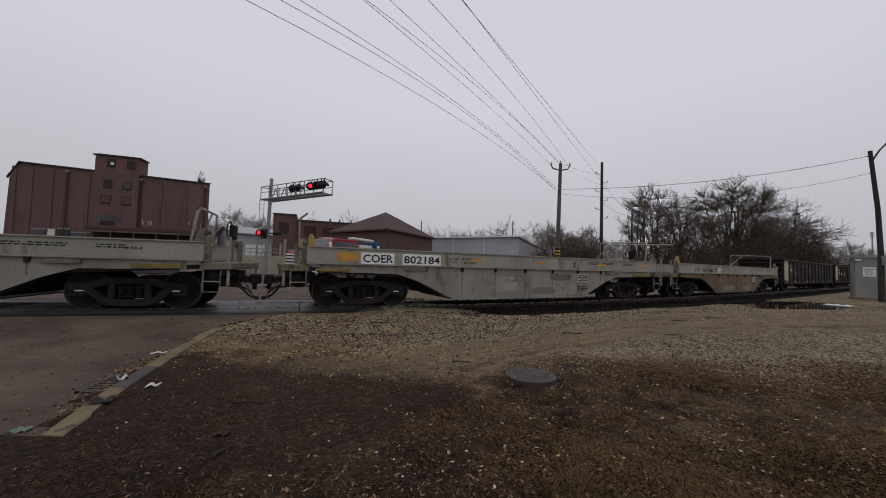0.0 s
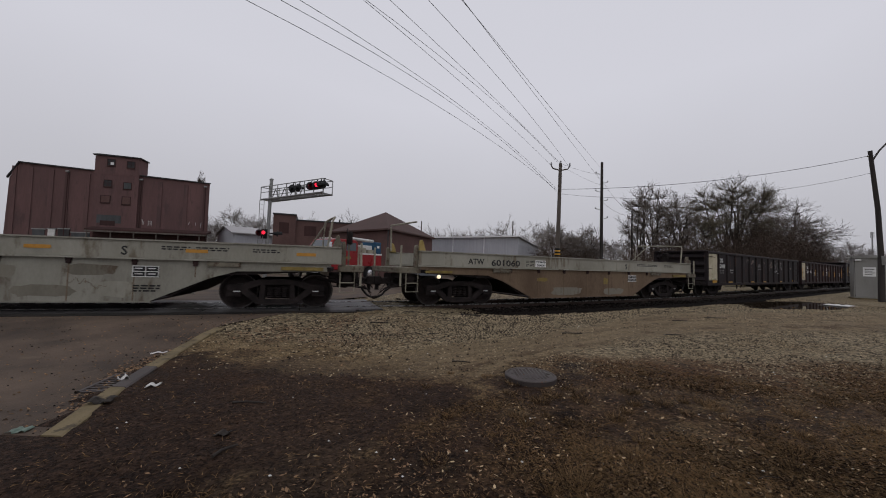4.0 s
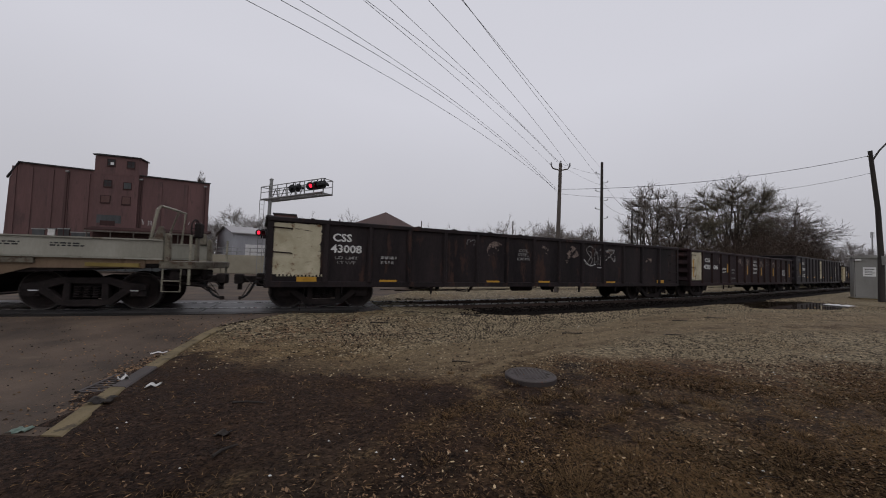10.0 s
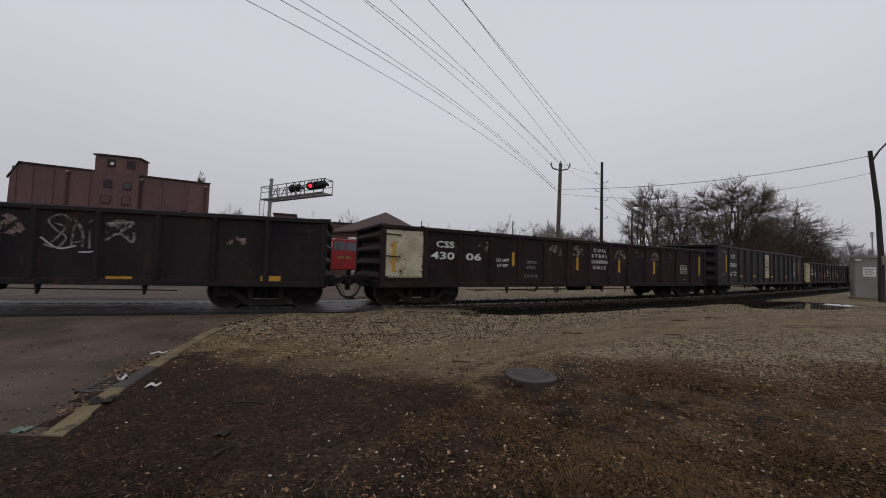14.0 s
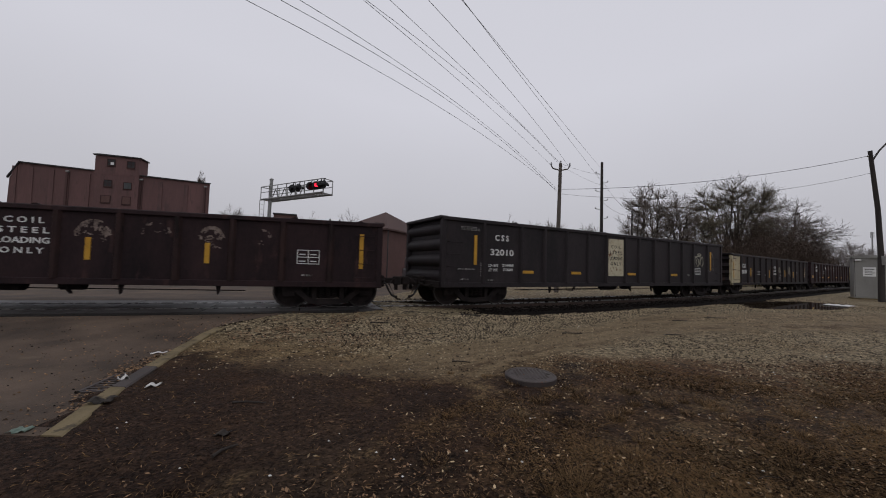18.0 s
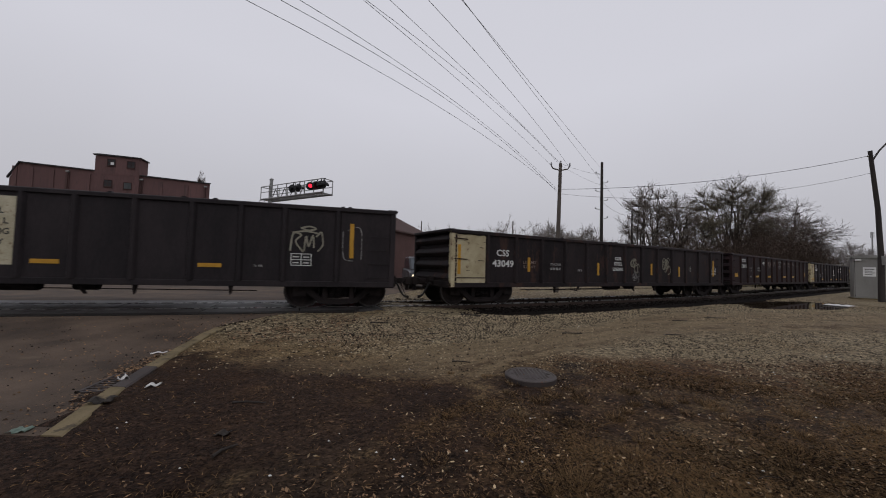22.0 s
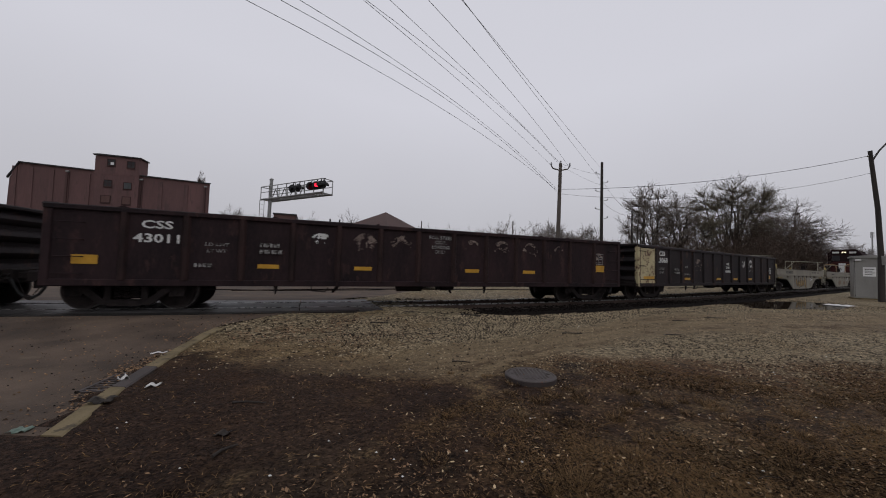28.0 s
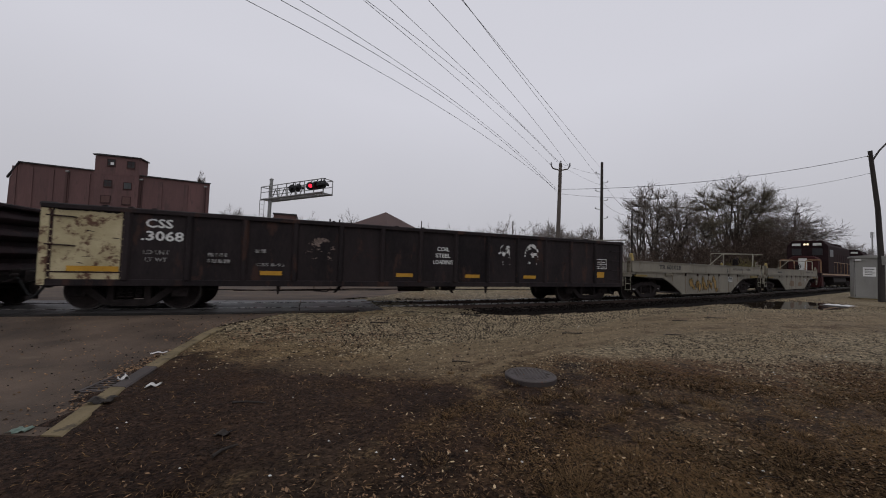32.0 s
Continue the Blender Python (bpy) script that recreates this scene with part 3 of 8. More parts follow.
    rut = step(math2("ABSOLUTE", math2("ADD", off, 0.55), 0.0), 0.22, 0.05)
    col = mix(math2("MULTIPLY", math2("MULTIPLY", rut, step(mid, 0.45, 0.6)), 0.6), col, soil)
    # crumbs and grit, down to a few millimetres
    crumb = n.new("ShaderNodeTexVoronoi")
    crumb.inputs["Scale"].default_value = 55.0
    l.new(co.outputs["Object"], crumb.inputs["Vector"])
    cc = n.new("ShaderNodeSeparateColor")
    l.new(crumb.outputs["Color"], cc.inputs[0])
    fine = tex(150, 2, 0.6)
    grit = ramp2(math2("ADD", math2("MULTIPLY", cc.outputs[0], 0.5), math2("MULTIPLY", fine, 0.5)), 0.22, (0.40, 0.40, 0.40), 0.78, (1.95, 1.90, 1.80))
    tint = n.new("ShaderNodeMix")
    tint.data_type, tint.blend_type = "RGBA", "MULTIPLY"
    l.new(math2("SUBTRACT", 1.0, math2("MULTIPLY", trail, 0.55)), tint.inputs["Factor"])
    l.new(col, tint.inputs["A"])
    l.new(grit, tint.inputs["B"])
    col = tint.outputs["Result"]
    far = ramp2(big, 0.35, (0.14, 0.115, 0.075), 0.65, (0.21, 0.175, 0.115))
    col = mix(step(sp.outputs["Y"], 26.0, 34.0), col, far)
    l.new(col, p.inputs["Base Color"])
    rg = n.new("ShaderNodeMapRange")
    rg.inputs["To Min"].default_value, rg.inputs["To Max"].default_value = 0.45, 0.95
    l.new(mid, rg.inputs["Value"])
    l.new(rg.outputs[0], p.inputs["Roughness"])
    p.inputs["Specular IOR Level"].default_value = 0.06
    b = n.new("ShaderNodeBump")
    b.inputs["Strength"].default_value, b.inputs["Distance"].default_value = 0.9, 0.03
    l.new(math2("ADD", math2("ADD", math2("MULTIPLY", grain, 0.9), math2("MULTIPLY", peb, 0.6)), math2("MULTIPLY", fine, 0.35)), b.inputs["Height"])
    l.new(b.outputs[0], p.inputs["Normal"])
    return m


def build_ground():
    xs = spread(-9.0, 26.0, 0.3, 1800)
    ys = spread(1.0, 24.0, 0.3, 1800)
    s = Shape()
    s.v = [(x, y, ground_z(x, y)) for y in ys for x in xs]
    n = len(xs)
    s.f = [(j * n + i, j * n + i + 1, (j + 1) * n + i + 1, (j + 1) * n + i) for j in range(len(ys) - 1) for i in range(n - 1)]
    g = link("ground", s.mesh("ground", ground_material(), True))
    tagged(g, "soil with dead grass, trodden mud and gravel", "ground", kind="structure")


build_ground()


def asphalt():
    return mat("damp_brown_grey_asphalt", (0.036, 0.026, 0.0195), (0.128, 0.092, 0.067), 0.82, 0, 0.9, 120, 0.9, (0.110, 0.082, 0.057), 0.62, 1.0, 0.04, 0.006, spec=0.2)


def build_road():
    a = asphalt()
    for side, label in ((0, "damp brown-grey asphalt street with a gritty gutter"), (1, "wet asphalt street and yard behind the line")):
        s = Shape()
        if side == 0:
            rows = [(y, -45.0, kerb_x(y) - 0.02 + max(0.0, min(0.6, 0.35 * (y - 8.2)))) for y in np.arange(2.8, 16.5, 0.35)]
        else:
            rows = [(y, -50.0, -3.3 + (y - 16.6) * 0.28) for y in np.arange(4.0, 62.0, 1.0)]
        N = 60
        ok, idx = {}, {}
        for j, (y, x0, x1) in enumerate(rows):
            for i in range(N + 1):
                u = i / N
                x = x1 + (x0 - x1) * u ** 1.8
                st, lat = to_line(x, y)
                good = lat < -1.3 if side == 0 else lat > 1.3
                if not good:
                    # slide onto the edge of the crossing
                    d = (-1.55 if side == 0 else 1.55)
                    x, y2 = line(st, d)
                else:
                    y2 = y
                idx[j, i] = len(s.v)
                ok[j, i] = good
                s.v.append((x, y2, road_z(x, y2) + 0.006 * noise.noise((x, y2, 2))))
        for j in range(len(rows) - 1):
            for i in range(N):
                q = [(j, i), (j, i + 1), (j + 1, i + 1), (j + 1, i)]
                if sum(ok[c] for c in q) >= 2:
                    s.f.append(tuple(idx[c] for c in q))
        r = link("road", s.mesh("road", a, True))
        tagged(r, label, "road", kind="structure")


build_road()


def ribbon(s0, s1, step, lat0, lat1, z0, z1):
    """A bar that follows the line between two lats and heights."""
    sh = Shape()
    ss = list(np.arange(s0, s1 + 0.001, step))
    for q in ss:
        for lat, z in ((lat0, z0), (lat1, z0), (lat1, z1), (lat0, z1)):
            sh.v.append((*line(q, lat), z))
    n = len(ss)
    for i in range(n - 1):
        for j in range(4):
            sh.f.append((4 * i + j, 4 * i + (j + 1) % 4, 4 * i + 4 + (j + 1) % 4, 4 * i + 4 + j))
    sh.f += [(0, 1, 2, 3), tuple(4 * (n - 1) + j for j in range(4))]
    return sh


def build_track():
    tr = base("railway_track", "steel rails on dark creosoted ties in gravel ballast", "railway track", kind="structure")
    for lat in (-0.72, 0.72):
        r = part("rail", ribbon(-60, 250, 1.0, lat - 0.014, lat + 0.014, -0.15, -0.04), M["rail"], tr)
        part("rail_head", ribbon(-60, 250, 1.0, lat - 0.035, lat + 0.035, -0.04, 0.0), M["railtop"], r, "shiny worn rail head")
        part("rail_foot", ribbon(-60, 250, 1.0, lat - 0.07, lat + 0.07, -0.165, -0.15), M["rail"], r)
    # near-black bed under and beside the rails, darker than the gravel
    part("track_bed", ribbon(-2.75, 120, 0.7, -2.25, 1.85, -0.36, -0.176), M["bed_black"], tr, "near-black track bed")
    part("bed_shoulder", ribbon(-2.6, 60, 0.7, -2.85, -2.2, -0.36, -0.158), M["bed_black"], tr, "near-black shoulder of the track bed")
    tie = Shape().box(-0.11, -1.3, -0.33, 0.11, 1.3, -0.165).mesh("tie", M["tie"], False, 0.012)
    q = -2.3
    while q < 110:
        x, y = line(q)
        h = float(np.interp(q, S_TAB, HEAD))
        link("tie", tie, tr, pose(x, y, random.uniform(-0.012, 0.004), 0, 0, math.degrees(h) + random.uniform(-1.5, 1.5)))
        q += 0.53
    # crossing panels between and beside the rails
    cr = base("level_crossing", "worn grey crossing panels set between the rails", "level crossing", kind="structure")
    q = -33.94
    while q < -4.0:
        L = 2.38
        for a, b in ((-1.55, -0.79), (-0.63, 0.63), (0.79, 1.55)):
            part("panel", ribbon(q, q + L, L / 6, a, b, -0.09, -0.012 + random.uniform(-0.006, 0.002)), M["panel"], cr)
        q += L + 0.03
    # added dark strip that imitates the near rail's shaded side and gap
    part("tar_joint", ribbon(-34, -3.4, 0.5, -1.95, -1.57, -0.09, -0.012), M["rail_shade"], cr, "dark strip standing for the shaded near rail and its gap")


build_track()


# ---- rolling stock ----
def wheelset_mesh():
    s = Shape()
    for y in (-1, 1):
        prof = [(0.07, y * 0.84), (0.13, y * 0.835), (0.15, y * 0.80), (0.36, y * 0.775), (0.40, y * 0.81), (0.452, y * 0.81), (0.46, y * 0.715), (0.487, y * 0.705), (0.487, y * 0.675), (0.40, y * 0.67), (0.15, y * 0.70), (0.08, y * 0.68)]
        s.lathe(prof, 32)
    s.lathe([(0.075, -1.05), (0.075, 1.05)], 12)
    cut = len(s.f)
    for y in (-1, 1):
        s.lathe([(0.440, y * 0.8135), (0.4625, y * 0.813), (0.4625, y * 0.72), (0.446, y * 0.72)], 32, cap=False)
    for y in (-1, 1):
        for k in range(3):
            a = 2 * math.pi * k / 3
            s.box(-0.02, min(y * 0.835, y * 0.85), -0.02, 0.02, max(y * 0.835, y * 0.85), 0.02, Matrix.Rotation(a, 4, "Y") @ Matrix.Translation((0.1, 0, 0)))
    me = s.mesh("wheelset", M["wheel"], True)
    me.materials.append(M["tread"])
    for p in me.polygons:
        if p.index >= cut:
            p.material_index = 1
    me.transform(Matrix.Diagonal((1.087, 1, 1.087, 1)))
    return me


WHEELSET = wheelset_mesh()
HALF, RADIUS = 1.05, 0.50  # half a truck's wheelbase, and the wheels' radius


def side_frame():
    """A cast truck side: arched top, triangular windows, a deep pocket for the springs."""
    s = Shape()
    top = [(-1.20, 0.66), (-0.86, 0.70), (-0.46, 0.82), (0.46, 0.82), (0.86, 0.70), (1.20, 0.66)]
    s.prism(top + [(1.20, 0.50), (0.90, 0.47), (0.66, 0.56), (0.40, 0.66), (-0.40, 0.66), (-0.66, 0.56), (-0.90, 0.47), (-1.20, 0.50)], -0.08, 0.08)
    s.prism([(-0.92, 0.49), (-0.50, 0.13), (0.50, 0.13), (0.92, 0.49), (0.74, 0.57), (0.42, 0.27), (-0.42, 0.27), (-0.74, 0.57)], -0.085, 0.085)
    for x in (-1, 1):
        s.prism([(x * 0.30, 0.25), (x * 0.45, 0.25), (x * 0.42, 0.70), (x * 0.30, 0.70)], -0.075, 0.075)
        s.prism([(x * 0.86, 0.34), (x * 1.20, 0.34), (x * 1.22, 0.66), (x * 0.84, 0.66)], -0.05, 0.06)
    s.box(-0.34, -0.10, 0.10, 0.34, 0.10, 0.16)
    me = s.mesh("side_frame", M["undergear"], False, 0.015)
    me.transform(Matrix.Diagonal((1.09, 1, 1.04, 1)))
    return me


def springs():
    s = Shape()
    for x in (-0.2, 0.0, 0.2):
        for k in range(5):
            s.lathe([(0.07, 0.33 + 0.06 * k), (0.085, 0.35 + 0.06 * k), (0.07, 0.37 + 0.06 * k)], 10, "z", Matrix.Translation((x, 0, 0)))
    return s.mesh("spring_group", M["undergear"], True)


SIDE_FRAME, SPRINGS = side_frame(), springs()
BOLSTER = Shape().prism([(-0.98, 0.30), (0.98, 0.30), (0.98, 0.68), (0.5, 0.80), (-0.5, 0.80), (-0.98, 0.68)], -0.34, 0.34, "x").mesh("bolster", M["undergear"], False, 0.02)
CAP = Shape().lathe([(0.10, -1.13), (0.10, -1.06), (0.085, -1.04)], 14).mesh("bearing_cap", M["undergear"], True)
SHOE = Shape().box(-0.05, -0.79, 0.34, 0.05, -0.72, 0.62).mesh("brake_shoe", M["undergear"], False, 0.01)
ROLL = []      # (wheelset, its thing, place in its truck)
TRUCKS = []    # (truck, its centre along the car, car)


def truck(car, x, bar=False):
    t = new("truck")
    t.empty_display_size = 0.2
    t.parent = car
    t.matrix_basis = pose(x, 0, 0)
    tagged(t, "grimy cast-steel freight truck with two wheelsets")
    for y in (-1.05, 1.05):
        link("side_frame", SIDE_FRAME, t, pose(0, y, 0))
        link("spring_group", SPRINGS, t, pose(0, y, 0))
    link("bolster", BOLSTER, t)
    for w in (-HALF, HALF):
        ws = link("wheelset", WHEELSET, t, pose(w, 0, RADIUS))
        ROLL.append((ws, w))
        for turn in (0, 180):
            link("bearing_cap", CAP, t, pose(w, 0, RADIUS, 0, 0, turn))
        for turn in (0, 180):
            link("brake_shoe", SHOE, t, pose(w - math.copysign(0.56, w), 0, 0, 0, 0, turn))
        if bar:
            part("reflector_strip", Shape().box(w - 0.09, -1.145, 0.50, w + 0.09, -1.135, 0.525), M["white_gear"], t, "white reflector strip")
    TRUCKS.append((t, x, car))
    return t


def coupler(car, x, d, reach=0.5):
    """Draft gear, knuckle and air hose at an end; d is the way out."""
    c = Shape().box(min(x - 0.4 * d, x + 0.52 * d), -0.10, 0.72, max(x - 0.4 * d, x + 0.52 * d), 0.10, 0.92)
    c.box(min(x + 0.45 * d, x + 0.72 * d), -0.16, 0.68, max(x + 0.45 * d, x + 0.72 * d), 0.17, 0.97)
    k = part("coupler", c, M["undergear"], car, "dark cast-iron knuckle coupler", False, 0.03)
    hose = Shape()
    y = -0.36
    q = reach
    pts = [(x - d * 0.05, y, 0.80), (x + d * 0.08 * q, y, 0.82), (x + d * 0.30 * q, y, 0.72), (x + d * 0.48 * q, y, 0.52), (x + d * 0.66 * q, y, 0.36), (x + d * 0.84 * q, y, 0.29), (x + d * 1.03 * q, y, 0.275)]
    part("air_hose", hose.tube(pts, 0.036, 7), M["rubber"], k, "black rubber air hose", True)
    part("hose_valve", Shape().lathe([(0.03, -0.08), (0.055, -0.06), (0.055, 0.06), (0.03, 0.08)], 8, "x", Matrix.Translation((x + d * 0.05, y, 0.84))), M["undergear"], k)
    part("hose_coupling", Shape().box(min(x + 0.9 * d * q, x + 1.04 * d * q), y - 0.05, 0.23, max(x + 0.9 * d * q, x + 1.04 * d * q), y + 0.05, 0.33), M["undergear"], k, "", False, 0.015)
    part("hose_chain", Shape().tube([(x + d * 0.42 * q, y + 0.06, 0.78), (x + d * 0.62 * q, y + 0.03, 0.60), (x + d * 0.86 * q, y, 0.33)], 0.012, 4), M["undergear"], k)
    part("train_pipe", Shape().tube([(x - d * 0.7, -0.62, 0.66), (x - d * 0.2, -0.60, 0.62), (x + d * 0.05, -0.45, 0.70), (x + d * 0.08, y, 0.82)], 0.022, 6), M["undergear"], k, "", True)
    part("coupler_pin", Shape().box(min(x + 0.5 * d, x + 0.62 * d), -0.05, 0.50, max(x + 0.5 * d, x + 0.62 * d), 0.05, 0.70), M["undergear"], k)
    part("draft_pocket", Shape().box(min(x - 0.5 * d, x + 0.12 * d), -0.30, 0.62, max(x - 0.5 * d, x + 0.12 * d), 0.30, 1.0), M["undergear"], k, "", False, 0.03)
    lever = Shape().tube([(x + d * 0.15, -1.35, 0.78), (x + d * 0.2, -1.2, 0.72), (x + d * 0.3, -0.4, 0.76), (x + d * 0.5, -0.1, 0.95)], 0.014, 5)
    part("uncoupling_lever", lever, M["undergear"], k)


CARS = []


def car_base(name, label, category, centre, b, group):
    c = base(name, label, category, group=group)
    CARS.append((c, centre, b))
    return c


def placard(car, x, z, w=0.62, h=0.40, y=-1.52, paint="stencil"):
    """The boxed maintenance stencil: an outline with two rows of bars."""
    s = Shape()
    t = 0.022
    for x0, z0, x1, z1 in ((0, 0, w, t), (0, h - t, w, h), (0, 0, t, h), (w - t, 0, w, h), (w * 0.48, 0, w * 0.48 + t, h), (0, h * 0.46, w, h * 0.46 + t)):
        s.box(x + x0, y - 0.004, z + z0, x + x1, y, z + z1)
    for i in range(2):
        for j in range(2):
            s.box(x + 0.06 + i * w * 0.49, y - 0.003, z + 0.07 + j * h * 0.48, x + 0.06 + i * w * 0.49 + w * 0.28, y, z + 0.10 + j * h * 0.48)
    part("consolidated_stencil", s, M[paint], car, "white boxed maintenance stencil")


def bars(car, x, z, w, h, rows, y=-1.515, paint="stencil_faded"):
    """Small print too faint to read, as bars."""
    s = Shape()
    rng = random.Random(int(x * 100 + z * 10))
    for i in range(rows):
        q = x
        while q < x + w * rng.uniform(0.8, 1.0):
            d = rng.uniform(0.05, 0.16)
            s.box(q, y - 0.003, z + i * h * 1.7, min(q + d, x + w), y, z + i * h * 1.7 + h)
            q += d + 0.035
    tagged(part("small_print", s, M[paint], car), "faded small print", kind="stuff")


def gondola(centre, label, top=2.66, low=0.66, paint="gon_black", panel=None, smooth_grey=False, posts=12, first=7.98, L=9.52):
    """A 19 m mill gondola: plate sides, upright posts, ribbed ends, floor."""
    b = 7.83
    car = car_base("gondola_car", label, "freight car", centre, b, "gondola cars of the train")
    body = M[paint]
    post = M["gon_grey"] if smooth_grey else M["post_rust"] if paint == "gon_plum" else body
    for y in (-1, 1):
        sd = Shape().box(-L + 0.02, min(y * 1.40, y * 1.43), low + 0.12, L - 0.02, max(y * 1.40, y * 1.43), top - 0.10)
        side = part("side_plate", sd, body, car)
        part("top_chord", Shape().prism([(y * 1.36, top - 0.13), (y * 1.50, top - 0.13), (y * 1.50, top - 0.02), (y * 1.46, top), (y * 1.38, top)], -L, L, "x"), body, car, "steel top chord", False, 0.012)
        part("side_sill", Shape().prism([(y * 1.34, low), (y * 1.47, low), (y * 1.47, low + 0.16), (y * 1.36, low + 0.18)], -L, L, "x"), body, car, "", False, 0.01)
    n = posts if not smooth_grey else 10
    x0, x1 = (-8.32, 8.32) if smooth_grey else (-first, first)
    for y in (-1, 1):
        prof = [(-0.10, 0), (-0.045, 0.085), (0.045, 0.085), (0.10, 0)]
        me = Shape().prism([(u, -y * -1.43 + y * w) for u, w in prof], low + 0.15, top - 0.12, "z").mesh("side_post", post, False, 0.006)
        spots = (-7.87, -6.12, -4.88, -3.62, -2.29, -1.05, 0.29, 1.37, 2.67, 4.01, 5.22, 6.37, 7.87) if smooth_grey else [x0 + (x1 - x0) * i / n for i in range(n + 1)]
        for x in spots:
            link("side_post", me, car, pose(x, 0, 0))
    part("floor", Shape().box(-L, -1.38, low + 0.18, L, 1.38, low + 0.26), M["undergear"], car)
    # ribbed ends
    for d in (-1, 1):
        prof = [(0.0, low + 0.1)]
        ribs = 4
        h = (top - low - 0.2) / ribs
        for i in range(ribs):
            z = low + 0.15 + i * h
            prof += [(0.02, z), (0.13, z + 0.14 * h), (0.17, z + 0.35 * h), (0.13, z + 0.58 * h), (0.02, z + 0.75 * h)]
        prof += [(0.0, top - 0.02)]
        front = [(d * (L - 0.16 + u), z) for u, z in prof]
        backp = [(d * (L - 0.24), z) for u, z in prof[::-1]]
        part("end_wall", Shape().prism(front + backp, -1.36, 1.36), body, car, "ribbed steel end wall", True)
        part("end_top_cap", Shape().box(min(d * (L - 0.26), d * (L + 0.06)), -1.42, top - 0.09, max(d * (L - 0.26), d * (L + 0.06)), 1.42, top + 0.025), body, car, "", False, 0.03)
        part("end_sill", Shape().box(min(d * (L - 0.35), d * (L + 0.03)), -1.36, low - 0.02, max(d * (L - 0.35), d * (L + 0.03)), 1.36, low + 0.2), M["undergear"], car, "", False, 0.015)
        for y in (-1, 1):
            part("corner_post", Shape().box(min(d * (L - 0.17), d * L), min(y * 1.3, y * 1.475), low, max(d * (L - 0.17), d * L), max(y * 1.3, y * 1.475), top - 0.02), M[panel] if panel in ("cream_worn", "cream_full") and d < 0 and y < 0 else body, car, "", False, 0.02)
            for k in range(4 if panel is None or d > 0 or y > 0 else 0):
                z = low + 0.30 + 0.42 * k
                xs = d * (L - 0.25), d * (L - 0.78)
                part("ladder_rung", Shape().tube([(xs[0], y * 1.44, z), (xs[0], y * 1.535, z), (xs[1], y * 1.535, z), (xs[1], y * 1.44, z)], 0.012, 5), body if panel is None or d > 0 else M["undergear"], car)
        coupler(car, d * (L + 0.1), d, 0.55)
    # underframe: centre sill, cross bearers, brake cylinder and rods
    part("centre_sill", Shape().box(-L + 0.3, -0.25, low - 0.08, L - 0.3, 0.25, low + 0.18), M["undergear"], car)
    for i in range(7):
        x = -5.4 + 1.8 * i
        part("cross_bearer", Shape().prism([(-1.35, low + 0.17), (1.35, low + 0.17), (0.4, low - 0.05), (-0.4, low - 0.05)], x - 0.06, x + 0.06, "x"), M["undergear"], car)
    part("brake_rod", Shape().tube([(-5.6, -0.9, low - 0.16), (-2.0, -0.85, low - 0.12), (5.6, -0.9, low - 0.16)], 0.016, 5), M["undergear"], car)
    part("brake_cylinder", Shape().lathe([(0.05, 1.1), (0.17, 1.12), (0.17, 1.62), (0.05, 1.65)], 14, "x", Matrix.Translation((0, -0.75, low - 0.02))), M["undergear"], car, "", True)
    part("air_reservoir", Shape().lathe([(0.05, -0.6), (0.19, -0.55), (0.19, 0.35), (0.05, 0.4)], 14, "x", Matrix.Translation((0, -0.8, low - 0.02))), M["undergear"], car, "", True)
    part("release_rod", Shape().tube([(-6.2, -1.2, low - 0.10), (-4.4, -1.22, low - 0.14), (-1.5, -1.2, low - 0.13), (0.4, -1.15, low - 0.05)], 0.014, 5), M["undergear"], car)
    for top_a, top_b, foot_a, foot_b, drop in ((1.2, 1.32, 1.5, 1.42, 0.27), (-2.6, -2.45, -2.7, -2.78, 0.23)):
        part("brake_lever", Shape().prism([(top_a, low + 0.05), (top_b, low + 0.05), (foot_a, low - drop), (foot_b, low - drop)], -1.0, -0.96), M["undergear"], car)
    part("pipe_loop", Shape().tube([(-3.4, -1.25, low), (-3.4, -1.25, low - 0.15), (-3.0, -1.25, low - 0.18), (-2.9, -1.25, low - 0.05)], 0.016, 5), M["undergear"], car)
    rng = random.Random(int(centre * 7))
    for i in range(7):
        x = rng.uniform(-L + 0.5, L - 0.5)
        part("chord_dent", Shape().prism([(x, top - 0.03), (x + rng.uniform(0.1, 0.35), top - 0.03), (x + 0.12, top + rng.uniform(0.02, 0.045)), (x + 0.04, top + 0.02)], -1.49, -1.38), body, car, "bent lip of the top chord")
    for x in (-4.4, 2.7, 5.0):
        part("bracket", Shape().prism([(x - 0.06, low), (x + 0.06, low), (x + 0.02, low - 0.22), (x - 0.02, low - 0.26)], -1.30, -1.24), M["undergear"], car)
    if panel:
        full = panel in ("cream_worn", "cream_full")
        # the painted field has a ragged, chipped border
        rng = random.Random(int(centre * 10))
        x0, x1, z0, z1 = -L + (0.20 if full else 0.16), -L + (1.60 if full else 1.44), low + (0.10 if full else 0.36), top - 0.16
        edge = []
        for (ax, az), (bx, bz) in (((x0, z0), (x1, z0)), ((x1, z0), (x1, z1)), ((x1, z1), (x0, z1)), ((x0, z1), (x0, z0))):
            for i in range(16):
                u = i / 16
                edge.append((ax + (bx - ax) * u + rng.gauss(0, 0.014), az + (bz - az) * u + rng.gauss(0, 0.014)))
        part("end_panel", Shape().prism(edge, -1.449, -1.431), M[panel], car, "peeling cream painted end panel" if panel == "cream_worn" else "cream painted end panel")
